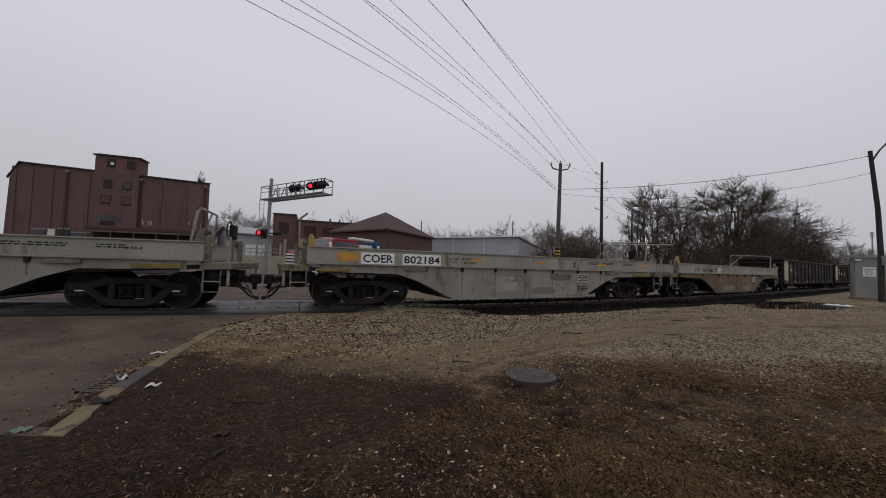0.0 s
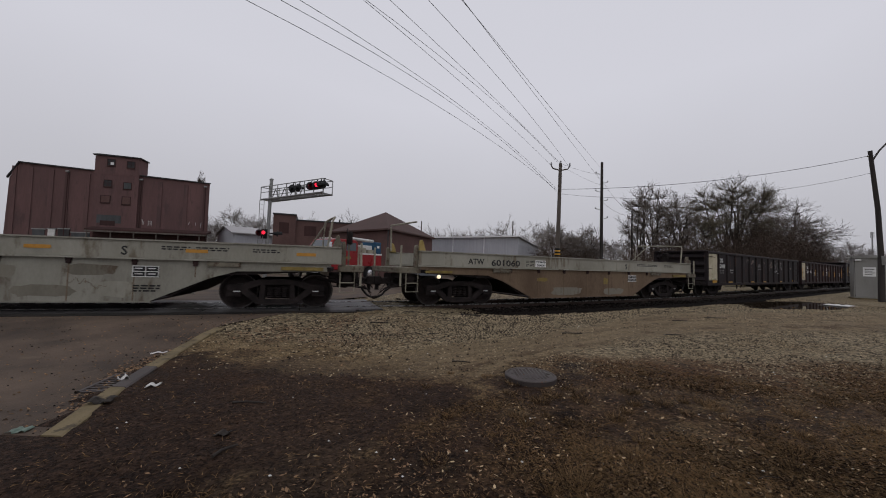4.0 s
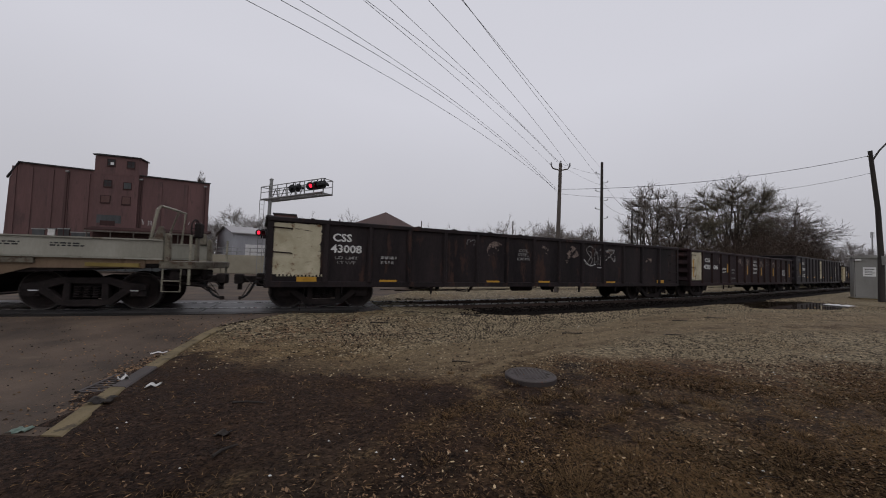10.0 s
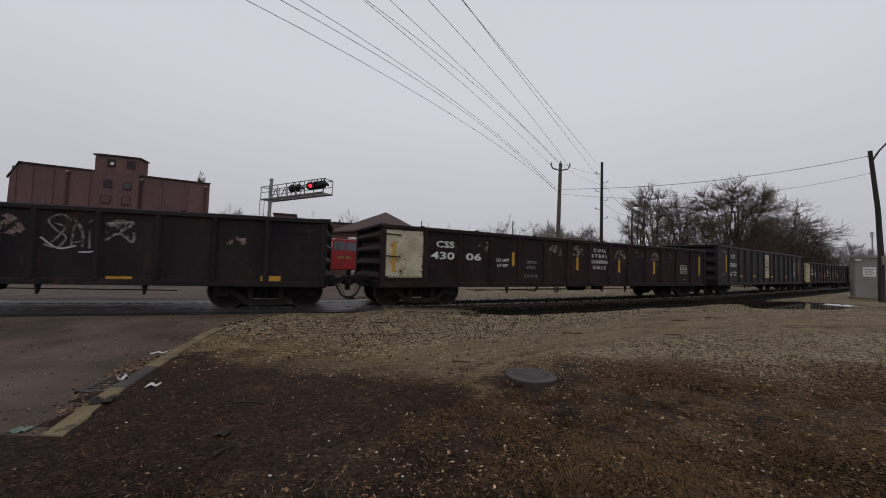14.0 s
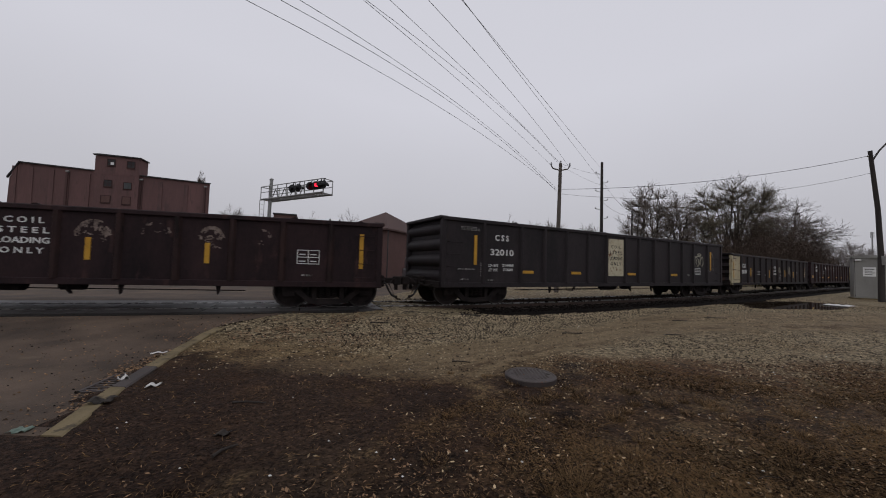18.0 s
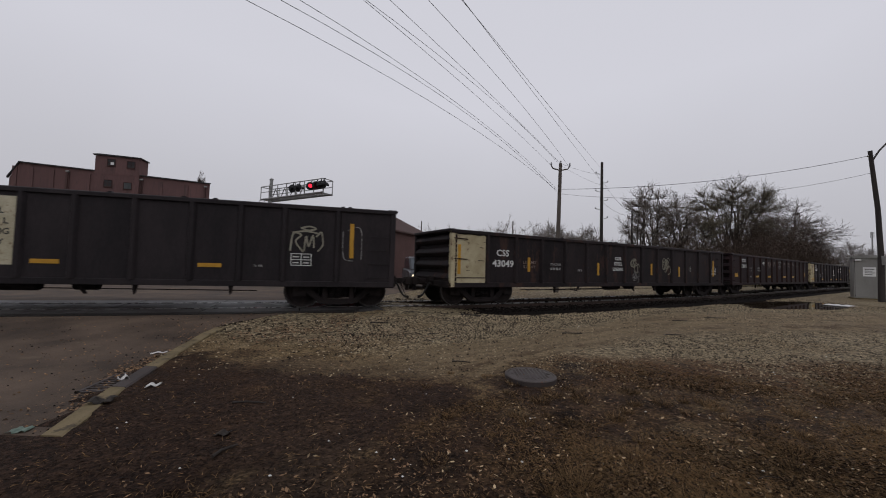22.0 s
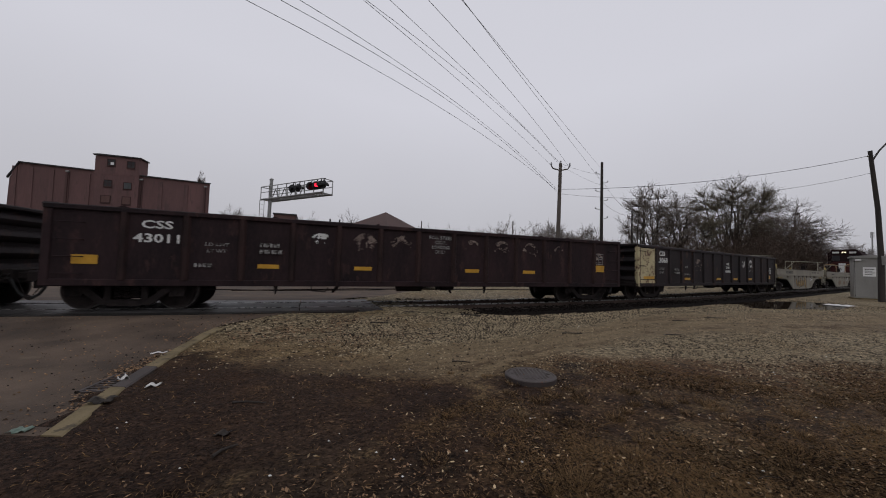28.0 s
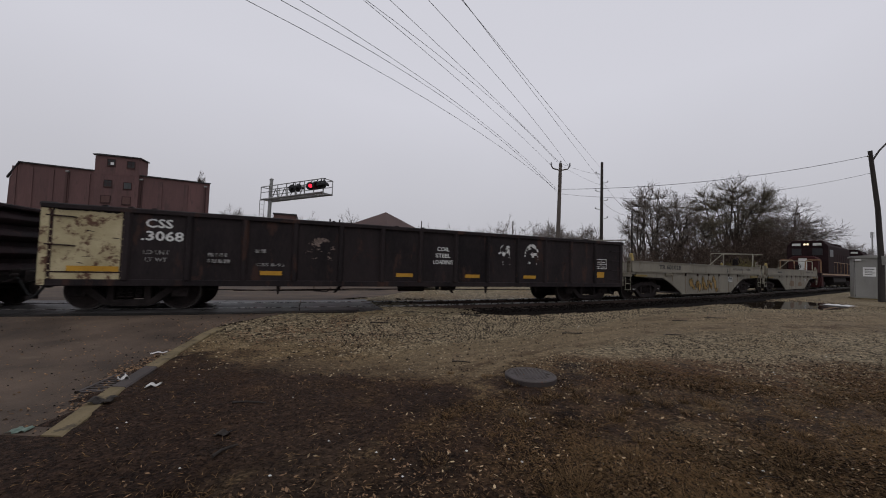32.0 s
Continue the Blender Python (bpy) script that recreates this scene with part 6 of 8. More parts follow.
def metal_sheds():
    b = base("metal_shed", "long white ribbed metal shed with a low roof", "building", pose(-1.9, 62.0, -0.2, 0, 0, -28))
    L, D, H = 15.0, 13.5, 6.25
    part("wall", Shape().prism([(0, 0), (D, 0), (D, H - 1.0), (0, H)], 0, L, "x"), M["tin"], b, "white ribbed siding")
    part("roof", Shape().prism([(-0.3, H - 0.02), (D + 0.3, H - 1.05), (D + 0.3, H - 0.9), (-0.3, H + 0.14)], -0.3, L + 0.3, "x"), M["tin_roof"], b)
    for i in range(30):
        part("siding_rib", Shape().box(0.25 + 0.5 * i, -0.035, 0, 0.31 + 0.5 * i, 0, H - 0.05), M["tin"], b)
    for i in range(26):
        part("siding_rib", Shape().box(L, 0.25 + 0.5 * i, 0, L + 0.035, 0.31 + 0.5 * i, H - 1.1), M["tin"], b)
    part("gutter", Shape().box(-0.3, -0.42, H - 0.06, L + 0.3, -0.3, H + 0.14), M["white_trim"], b)
    for x in (4.0, 9.5):
        part("downpipe", Shape().box(x, -0.12, 0, x + 0.1, -0.04, H), M["white_trim"], b)
    g = base("metal_garage", "pale grey gabled metal garage with a white door", "building", pose(-36.1, 62.0, -0.2, 0, 0, 45))
    part("wall", Shape().prism([(0, 0), (10, 0), (10, 6.2), (5, 7.5), (0, 6.2)], 0, 13, "x"), M["tin"], g, "pale grey metal walls")
    part("roof", Shape().prism([(-0.4, 6.08), (5, 7.5), (10.4, 6.08), (10.4, 6.25), (5, 7.7), (-0.4, 6.25)], -0.4, 13.4, "x"), M["tin_roof"], g)
    part("door", Shape().box(2.0, -0.06, 0, 6.0, 0, 4.3), M["white_trim"], g, "white roller door")
    for i in range(17):
        part("siding_rib", Shape().box(0.3 + 0.75 * i, -0.03, 4.4, 0.36 + 0.75 * i, 0, 6.1), M["tin"], g)


brick_elevator()
shop_building()
metal_sheds()


# ---- the crossing signal ----
BLINK = []     # (lens, whether it is lit in the first half of the cycle)


def flasher(parent, m, lit, d=0.30, second=None):
    """A black background disc with a hooded red lens; it faces -y."""
    h = part("flasher_unit", Shape().lathe([(d, -0.005), (d, 0.02), (0.12, 0.05), (0.10, 0.24)], 24), M["signal_black"], parent, "black round backing disc", True, m=m)
    hood = Shape()
    n = 14
    for i in range(n):
        a0, a1 = math.radians(-30 + 240 * i / n), math.radians(-30 + 240 * (i + 1) / n)
        r0, r1 = 0.128, 0.138
        v = []
        for a in (a0, a1):
            for r in (r0, r1):
                for y in (-0.005, -0.28):
                    v.append((r * math.cos(a), y, r * math.sin(a)))
        hood.add(v, [(0, 1, 5, 4), (2, 6, 7, 3), (1, 3, 7, 5), (0, 4, 6, 2)])
    part("hood", hood, M["signal_black"], h)
    if second is None:
        part("lens", Shape().lathe([(0.12, -0.02), (0.12, -0.03), (0.09, -0.045), (0.02, -0.052)], 20), M["lens_off"], h, "unlit dark red lens", True)
    else:
        # a turning lens: one face glows, the other is dark
        s = Shape().lathe([(0.115, 0.0), (0.11, -0.012), (0.02, -0.02)], 20)
        cut = len(s.f)
        s.lathe([(0.117, 0.001), (0.112, 0.013), (0.02, 0.021)], 20)
        me = s.mesh("lens", M["lens_red"], True)
        me.materials.append(M["lens_off"])
        for p in me.polygons:
            p.material_index = int(p.index >= cut)
        BLINK.append((link("lens", me, h, pose(0, -0.14, 0, 0, 0, 180 if second else 0), "flashing red lens"), second))
    return h


def crossing_signal():
    b = base("crossing_signal", "galvanised cantilever crossing signal with red flashers", "crossing signal", pose(-11.27, 23.0, -0.22))
    part("mast", Shape().tube([(0, 0, 0), (0.15, 0, 6.8)], 0.125, 16, 0.10), M["galv"], b, "galvanised mast", True)
    part("base_plate", Shape().box(-0.4, -0.4, 0, 0.4, 0.4, 0.06), M["galv"], b)
    part("mast_cap", Shape().lathe([(0.14, 6.8), (0.1, 6.86), (0.03, 6.9)], 16, "z", Matrix.Translation((0.15, 0, 0))), M["galv"], b)
    lad = Shape()
    for x in (-0.26, 0.02):
        lad.tube([(x - 0.1, -0.35, 0.3), (x - 0.1, -0.35, 5.4)], 0.018, 5)
    for i in range(16):
        lad.tube([(-0.36, -0.35, 0.5 + 0.31 * i), (-0.08, -0.35, 0.5 + 0.31 * i)], 0.012, 5)
    part("ladder", lad, M["galv"], b, "galvanised ladder")
    # walkway truss: its own axis runs out over the street
    a = Vector((-0.36, 0.4, 0))
    e = Vector((4.36, -1.75, 0))
    d = (e - a).normalized()
    w = Vector((-d.y, d.x, 0)) * 0.38
    L = (e - a).length
    z0, z1 = 5.50, 6.32
    P = lambda u, side, z: a + d * u + w * side + Vector((0, 0, z + 0.035 * u))
    for side in (-1, 1):
        part("walkway_beam", Shape().tube([P(0, side, z0), P(L, side, z0)], 0.06, 6), M["galv"], b)
        part("guard_rail", Shape().tube([P(0, side, z1), P(L, side, z1)], 0.028, 6), M["galv"], b)
        part("guard_rail", Shape().tube([P(0, side, z0 + 0.45), P(L, side, z0 + 0.45)], 0.022, 6), M["galv"], b)
        for i in range(8):
            part("rail_post", Shape().tube([P(L * i / 7, side, z0), P(L * i / 7, side, z1)], 0.026, 6), M["galv"], b)
    for i in range(7):
        part("truss_brace", Shape().tube([P(L * i / 7 * 0.55, 1, z0 + (0.05 if i % 2 == 0 else 0.78)), P(L * (i + 1) / 7 * 0.55, 1, z0 + (0.78 if i % 2 == 0 else 0.05))], 0.03, 5), M["galv"], b)
    for i in range(24):
        part("tread_bar", Shape().tube([P(L * (i + 0.5) / 24, -1, z0), P(L * (i + 0.5) / 24, 1, z0)], 0.03, 4), M["galv"], b)
    for u in (0, L):
        part("end_rail", Shape().tube([P(u, -1, z1), P(u, 1, z1)], 0.026, 6), M["galv"], b)
    face = math.degrees(math.atan2(d.y, d.x))
    for u, lit, turn in ((2.85, None, 165), (3.35, None, 150), (4.3, False, 20), (4.74, True, 20), (5.05, None, 160), (5.3, None, 150)):
        p = P(u, -1.3, 5.92)
        flasher(b, pose(p.x, p.y, p.z, 0, 0, turn), lit, 0.25, lit)
        part("drop_bracket", Shape().tube([P(u, -1, z1), P(u, -1.3, 5.92)], 0.03, 5), M["signal_black"], b)
    part("bell_box", Shape().box(-0.25, -0.2, 3.0, 0.1, -0.05, 3.6), M["signal_black"], b)
    for x, y, lit, turn in ((-0.30, -0.35, False, 20), (0.02, -0.42, True, 20), (0.62, 0.15, None, 120)):
        flasher(b, pose(x, y, 3.35, 0, 0, turn), lit, 0.21, lit)
    part("cross_arm", Shape().tube([(-0.6, -0.1, 3.35), (0.66, 0.1, 3.35)], 0.05, 8), M["signal_black"], b)
    return b


crossing_signal()


# ---- poles and wires ----
def sag(a, b, drop, n=14, on=1.0):
    a, b = Vector(a), Vector(b)
    return [a.lerp(b, on * i / n) - Vector((0, 0, 4 * drop * (on * i / n) * (1 - on * i / n))) for i in range(n + 1)]


def wire(a, b, drop=0.3, r=0.012, label="thin black overhead wire", on=1.0):
    w = link("overhead_wire", Shape().tube(sag(a, b, drop, 14, on), r, 4).mesh("overhead_wire", M["wire"]))
    tagged(w, label, "wire", "overhead wires")


def utility_pole(x, y, top, lean=0.0, r=0.15, paint="pole_wood", label="weathered wooden utility pole", cross=False, guard=False, pins=0):
    p = base("utility_pole", label, "utility pole", pose(x, y, -0.25, 0, lean, 0), "utility poles")
    part("pole", Shape().tube([(0, 0, 0), (0, 0, top + 0.25)], r, 12, r * 0.68), M[paint], p, "", True)
    if cross:
        part("crossarm", Shape().tube([(-0.62, 0, top + 0.10), (-0.5, 0, top - 0.1), (0, 0, top - 0.22), (0.5, 0, top - 0.1), (0.62, 0, top + 0.1)], 0.045, 6), M[paint], p, "bent steel crossarm")
        for q in (-0.62, 0.0, 0.62):
            part("insulator", Shape().lathe([(0.03, 0), (0.07, 0.03), (0.04, 0.08), (0.07, 0.12), (0.03, 0.2)], 10, "z", Matrix.Translation((q, 0, top + (0.12 if q else 0.25)))), M["ceramic"], p, "", True)
    for i in range(pins):
        z = top - 0.9 - 0.85 * i
        d = 1 if i % 2 else -1
        part("bracket_arm", Shape().tube([(0, 0, z), (d * 0.55, 0, z + 0.1)], 0.025, 5), M["galv"], p)
        part("insulator", Shape().lathe([(0.03, 0), (0.08, 0.03), (0.05, 0.1), (0.03, 0.16)], 8, "z", Matrix.Translation((d * 0.55, 0, z + 0.1))), M["ceramic"], p, "", True)
    if guard:
        for i in range(7):
            s = Shape().lathe([(r + 0.02, 1.45 + 0.22 * i), (r + 0.02, 1.55 + 0.22 * i)], 12, "z")
            part("guard_band", s, M["yellow"], p, "yellow warning band")
            part("guard_band", Shape().lathe([(r + 0.019, 1.55 + 0.22 * i), (r + 0.019, 1.67 + 0.22 * i)], 12, "z"), M["signal_black"], p, "black warning band")
    return p


utility_pole(7.55, 24.0, 8.45, 1.2, 0.16, cross=True, guard=True, label="weathered wooden utility pole with a striped base guard")
utility_pole(14.9, 34.0, 11.6, 0.0, 0.17, "pole_dark", "tall dark creosoted utility pole", pins=6)
utility_pole(11.9, 62.0, 9.3, 0.0, 0.13, label="distant bare wooden utility pole")
utility_pole(27.2, 52.0, 10.0, 0.0, 0.13, "pole_dark", "distant dark utility pole behind brush")
utility_pole(-4.2, 68.0, 9.6, 0.0, 0.14, label="distant wooden utility pole behind the shop", pins=3)


def lamp_post():
    p = base("street_lamp", "dark slender street lamp pole with a side arm", "street lamp", pose(28.37, 23.4, -0.2, 0, -3.0, 0))
    part("pole", Shape().tube([(0, 0, 0), (0.18, 0, 3.0), (0.22, 0, 6.0), (0.0, 0, 9.9)], 0.17, 14, 0.11), M["pole_dark"], p, "", True)
    part("arm", Shape().tube([(0.0, 0, 9.1), (0.6, 0, 9.9), (1.8, 0, 11.0)], 0.05, 8), M["pole_dark"], p, "", True)
    part("meter_box", Shape().box(0.05, -0.32, 2.4, 0.4, -0.12, 3.0), M["bungalow"], p, "grey metal box")
    part("insulator", Shape().lathe([(0.03, 0), (0.07, 0.05), (0.03, 0.12)], 8, "z", Matrix.Translation((-0.15, 0, 9.5))), M["ceramic"], p)


lamp_post()
# bundle that runs from the poles towards a pole out of sight behind the viewer
PT = (7.55, 24.0, 8.5)
for start, over, bow in (
    ((7.09, 24.0, 8.31), (-2.35, 9.5, 8.54), -0.17), ((7.58, 24.0, 8.48), (-2.27, 9.5, 8.54), -0.35), ((7.66, 24.0, 8.52), (-1.63, 9.5, 8.56), -0.09), ((8.3, 24.0, 8.25), (-0.62, 10.0, 8.97), -0.26),
    ((7.49, 24.0, 6.63), (-5.24, 9.0, 8.08), -0.5), ((7.49, 24.0, 6.52), (-4.34, 9.0, 8.1), -0.7), ((7.49, 24.0, 6.71), (-3.86, 9.0, 8.12), -0.55),
    ((14.72, 34.0, 11.1), (0.35, 10.5, 9.38), 0.0), ((14.73, 34.0, 9.96), (0.38, 10.5, 9.38), 0.02)):
    wire(start, over, bow, 0.009, on=1.3)
for (z0, z1) in ((8.6, 10.4), (8.5, 9.4)):
    wire((7.6, 24.0, z0 - 0.1), (14.9, 34.0, z1), 0.12, 0.007)
wire((14.9, 34.0, 7.9), (27.2, 52.0, 9.6), 0.6, 0.012)
wire((14.9, 34.0, 9.9), (27.2, 52.0, 9.9), 0.6, 0.012)
wire((7.6, 24.0, 6.7), (28.2, 23.4, 9.45), 0.55, 0.014)
wire((7.6, 24.0, 6.4), (28.2, 23.4, 8.3), 0.9, 0.009)


# ---- signal bungalow ----
def bungalow():
    b = base("signal_cabinet", "grey metal signal cabinet with a posted notice", "equipment cabinet", pose(29.3, 25.8, -0.2, 0, 0, -42))
    part("plinth", Shape().box(-0.1, -0.12, 0, 1.6, 1.6, 0.12), M["concrete"], b)
    part("body", Shape().box(0, 0, 0.12, 1.5, 1.5, 2.95), M["bungalow"], b, "grey aluminium walls", False, 0.02)
    part("roof", Shape().prism([(-0.1, 2.95), (1.6, 2.95), (1.6, 3.05), (0.75, 3.16), (-0.1, 3.05)], -0.12, 1.6), M["bungalow"], b, "grey metal lid")
    part("notice", Shape().box(0.45, -0.02, 1.65, 1.05, 0.0, 2.3), M["white_patch"], b, "white posted notice")
    n = Shape()
    for i in range(4):
        n.box(0.53, -0.026, 1.76 + 0.12 * i, 0.88 + 0.1 * (i % 2), -0.02, 1.81 + 0.12 * i)
    part("small_print", n, M["stencil_faded"], b, "unreadable notice print")
    part("lamp", Shape().box(0.08, -0.14, 2.72, 0.38, 0.0, 2.86), M["white_gear"], b, "small door lamp", False, 0.02)
    part("door_seam", Shape().box(0.06, -0.006, 0.2, 0.08, 0.0, 2.8).box(1.42, -0.006, 0.2, 1.44, 0.0, 2.8), M["dark_trim"], b)
    part("latch", Shape().box(1.3, -0.05, 1.3, 1.35, 0.0, 1.65), M["galv"], b)


bungalow()


# ---- near ground: kerb, drain, manhole, puddle ----
def kerb():
    k = base("kerb", "worn tan concrete kerb beside the street", "kerb", kind="structure")
    ys = [3.2, 4.42, 5.28, 6.15, 7.0, 8.0]
    for y0, y1 in zip(ys, ys[1:]):
        steel = abs(y0 - 4.42) < 0.01
        s = Shape()
        rows = [y0 + 0.006 + (y1 - y0 - 0.012) * i / 4 for i in range(5)]
        for y in rows:
            x = kerb_x(y) + (max(0.0, 0.30 * (y - 8.2)) if y > 8.2 else 0.0)
            q = -0.155 - max(-0.155 - 0.03 * max(0.0, (y - 6.5) / 2.7), road_z(x, y) + 0.03 - 0.012 * max(0.0, y - 7.5))
            for dx, z in ((-0.02, -0.36), (-0.0, -0.175 - q), (0.03, -0.155 - q), (0.19, -0.155 - q), (0.215, -0.17 - q), (0.22, -0.36)):
                s.v.append((x + dx, y, z))
        for i in range(4):
            for j in range(6):
                s.f.append((6 * i + j, 6 * i + (j + 1) % 6, 6 * i + 6 + (j + 1) % 6, 6 * i + 6 + j))
        s.f += [tuple(range(6)), tuple(24 + j for j in range(6))]
        part("kerb_stone", s, M["iron"] if steel else M["concrete"], k, "rusty steel kerb inlet" if steel else "")


def drain():
    b = base("storm_drain", "cast iron storm drain grate clogged with leaves", "drain", pose(-4.17, 4.76, -0.212, 0, 0, 12))
    f = Shape()
    for x0, y0, x1, y1 in ((-0.2, -0.4, 0.2, -0.36), (-0.2, 0.36, 0.2, 0.4), (-0.2, -0.4, -0.16, 0.4), (0.16, -0.4, 0.2, 0.4)):
        f.box(x0, y0, -0.05, x1, y1, 0.012)
    part("frame", f, M["iron"], b)
    for i in range(8):
        y = -0.315 + 0.09 * i
        part("bar", Shape().box(-0.17, y - 0.018, -0.05, 0.17, y + 0.018, 0.008), M["iron"], b)
    part("sump", Shape().box(-0.19, -0.38, -0.3, 0.19, 0.38, -0.12), M["stick"], b)


def manhole():
    b = base("manhole_cover", "round cast iron manhole cover on a raised ring", "manhole cover", pose(1.3, 5.25, -0.22))
    part("ring", Shape().lathe([(0.355, 0.0), (0.36, 0.10), (0.345, 0.112), (0.32, 0.112), (0.315, 0.09)], 40, "z"), M["iron"], b, "cast iron ring", True)
    part("lid", Shape().lathe([(0.314, 0.05), (0.314, 0.108), (0.30, 0.114), (0.02, 0.118)], 40, "z"), M["iron"], b, "flat patterned lid", True)
    me = Shape().box(-0.016, -0.016, 0.112, 0.016, 0.016, 0.121).mesh("stud", M["iron"], False, 0.003)
    for i in range(-5, 6):
        for j in range(-5, 6):
            if i * i + j * j < 26:
                link("stud", me, b, pose(0.052 * i, 0.052 * j, 0))
    part("lifting_slot", Shape().box(0.2, -0.03, 0.113, 0.26, 0.03, 0.1195), M["stick"], b)


def puddle():
    m = bpy.data.materials.new("still_muddy_water")
    m.use_nodes = True
    p = m.node_tree.nodes["Principled BSDF"]
    p.inputs["Base Color"].default_value = (0.035, 0.026, 0.018, 1)
    p.inputs["Roughness"].default_value = 0.02
    p.inputs["IOR"].default_value = 1.33
    s = Shape()
    s.v.append((19.0, 19.6, -0.205))
    n = 48
    for i in range(n):
        a = 2 * math.pi * i / n
        r = 1.1
        x, y = 19.0 + 4.3 * r * math.cos(a), 19.6 + 4.3 * r * math.cos(a) * 0.42 + 1.9 * r * math.sin(a)
        s.v.append((x, y, -0.205))
    s.f = [(0, 1 + i, 1 + (i + 1) % n) for i in range(n)]
    w = link("puddle", s.mesh("puddle", m))
    tagged(w, "still muddy rain puddle in the gravel", "puddle", kind="structure")


kerb()
drain()
manhole()
puddle()


# ---- service truck waiting behind the crossing ----
def service_truck():
    b = base("service_truck", "red crew-cab service truck with a loaded utility bed", "truck", pose(-9.15, 31.5, -0.2, 0, 0, 58) @ Matrix.Diagonal((1.24, 1.18, 1.40, 1)))
    # x: towards the tail; the grille is at x = -3.6
    part("hood", Shape().prism([(-3.5, 1.0), (-3.5, 1.55), (-3.2, 1.72), (-1.9, 1.85), (-1.9, 1.0)], -1.0, 1.0), M["truck_red"], b, "red hood", False, 0.06)
    part("cab", Shape().prism([(-1.9, 0.7), (-1.9, 1.85), (-1.3, 2.5), (-1.0, 2.56), (0.7, 2.56), (0.95, 2.45), (1.0, 1.85), (1.0, 0.7)], -1.02, 1.02), M["truck_red"], b, "red crew cab", False, 0.05)
    part("windscreen", Shape().prism([(-1.9, 1.88), (-1.32, 2.48), (-1.30, 2.46), (-1.87, 1.87)], -0.9, 0.9), M["window"], b, "glass windscreen")
    for x0, x1 in ((-1.25, -0.25), (-0.12, 0.78)):
        part("side_window", Shape().prism([(x0, 1.88), (x0 + (0.0 if x0 > -1 else 0.02), 2.38), (x1, 2.38), (x1, 1.88)], -1.035, -1.02), M["window"], b)
    part("front_fender", Shape().prism([(-3.45, 0.75), (-3.45, 1.5), (-1.9, 1.6), (-1.9, 0.75)], -1.08, -0.98).prism([(-3.45, 0.75), (-3.45, 1.5), (-1.9, 1.6), (-1.9, 0.75)], 0.98, 1.08), M["truck_red"], b, "", False, 0.04)
    g = part("grille", Shape().box(-3.58, -0.75, 0.95, -3.5, 0.75, 1.62), M["signal_black"], b, "chrome barred grille")
    for i in range(4):
        part("grille_bar", Shape().box(-3.63, -0.75, 0.98 + 0.165 * i, -3.58, 0.75, 1.07 + 0.165 * i), M["chrome"], g, "chrome bar")
    part("bumper", Shape().box(-3.85, -1.08, 0.55, -3.5, 1.08, 0.85), M["chrome"], b, "chrome bumper", False, 0.05)
    for y in (-0.9, 0.9):
        part("headlight", Shape().box(-3.56, y - 0.11, 1.26, -3.48, y + 0.11, 1.42), M["headlamp"], b, "lit headlight", False, 0.02)
        part("turn_lamp", Shape().box(-3.55, y - 0.09, 1.06, -3.48, y + 0.09, 1.15), M["amber"], b, "lit amber lamp", False, 0.02)
    for i in range(5):
        part("roof_marker", Shape().box(-1.18, -0.6 + 0.28 * i, 2.54, -1.06, -0.5 + 0.28 * i, 2.62), M["white_gear"], b, "small roof marker lamp", False, 0.02)
    part("utility_bed", Shape().box(1.1, -1.15, 0.95, 3.35, 1.15, 1.75), M["truck_red"], b, "red utility bed", False, 0.03)
    part("bed_stripe", Shape().box(1.1, -1.165, 1.68, 3.35, -1.15, 1.78), M["white_gear"], b, "white bed stripe")
    part("welder", Shape().box(1.3, -0.9, 1.75, 2.55, 0.6, 2.3), M["white_gear"], b, "dirty white equipment case", False, 0.05)
    part("pipe_rack", Shape().tube([(0.4, -0.9, 2.65), (2.6, -0.9, 2.6)], 0.09, 8).tube([(0.4, -0.6, 2.66), (2.7, -0.6, 2.6)], 0.07, 8), M["white_gear"], b, "pipes on the rack")
    part("load_clutter", Shape().box(1.2, -1.1, 1.78, 1.7, -0.6, 2.12).box(1.9, -1.12, 1.76, 2.5, -0.7, 2.02), M["hoop"], b, "crates on the bed", False, 0.03)
    part("sign_text", Shape().box(-0.9, -1.045, 1.38, -0.35, -1.035, 1.52).box(-0.25, -1.045, 1.38, 0.3, -1.035, 1.52), M["ochre"], b, "gold door lettering bars")
    part("mirror", Shape().box(-1.75, -1.32, 1.9, -1.6, -1.12, 2.3), M["chrome"], b, "chrome door mirror", False, 0.03)
    part("tool_box", Shape().box(2.7, -1.1, 1.78, 3.3, 0.4, 2.55), M["blue"], b, "blue steel tool box", False, 0.03)
    part("decal", Shape().box(2.85, -1.115, 2.15, 3.1, -1.10, 2.3), M["white_patch"], b, "pale decal")
    for x in (-2.7, 2.2):
        for y in (-0.95, 0.95):
            w = part("wheel", Shape().lathe([(0.2, -0.14), (0.44, -0.13), (0.47, -0.06), (0.47, 0.06), (0.44, 0.13), (0.2, 0.14)], 22), M["rubber"], b, "black tyre", True, m=pose(x, y, 0.47))
            part("rim", Shape().lathe([(0.05, -0.16), (0.24, -0.15), (0.27, -0.13), (0.27, 0.13), (0.05, 0.15)], 16), M["chrome"], w, "steel rim", True)


service_truck()


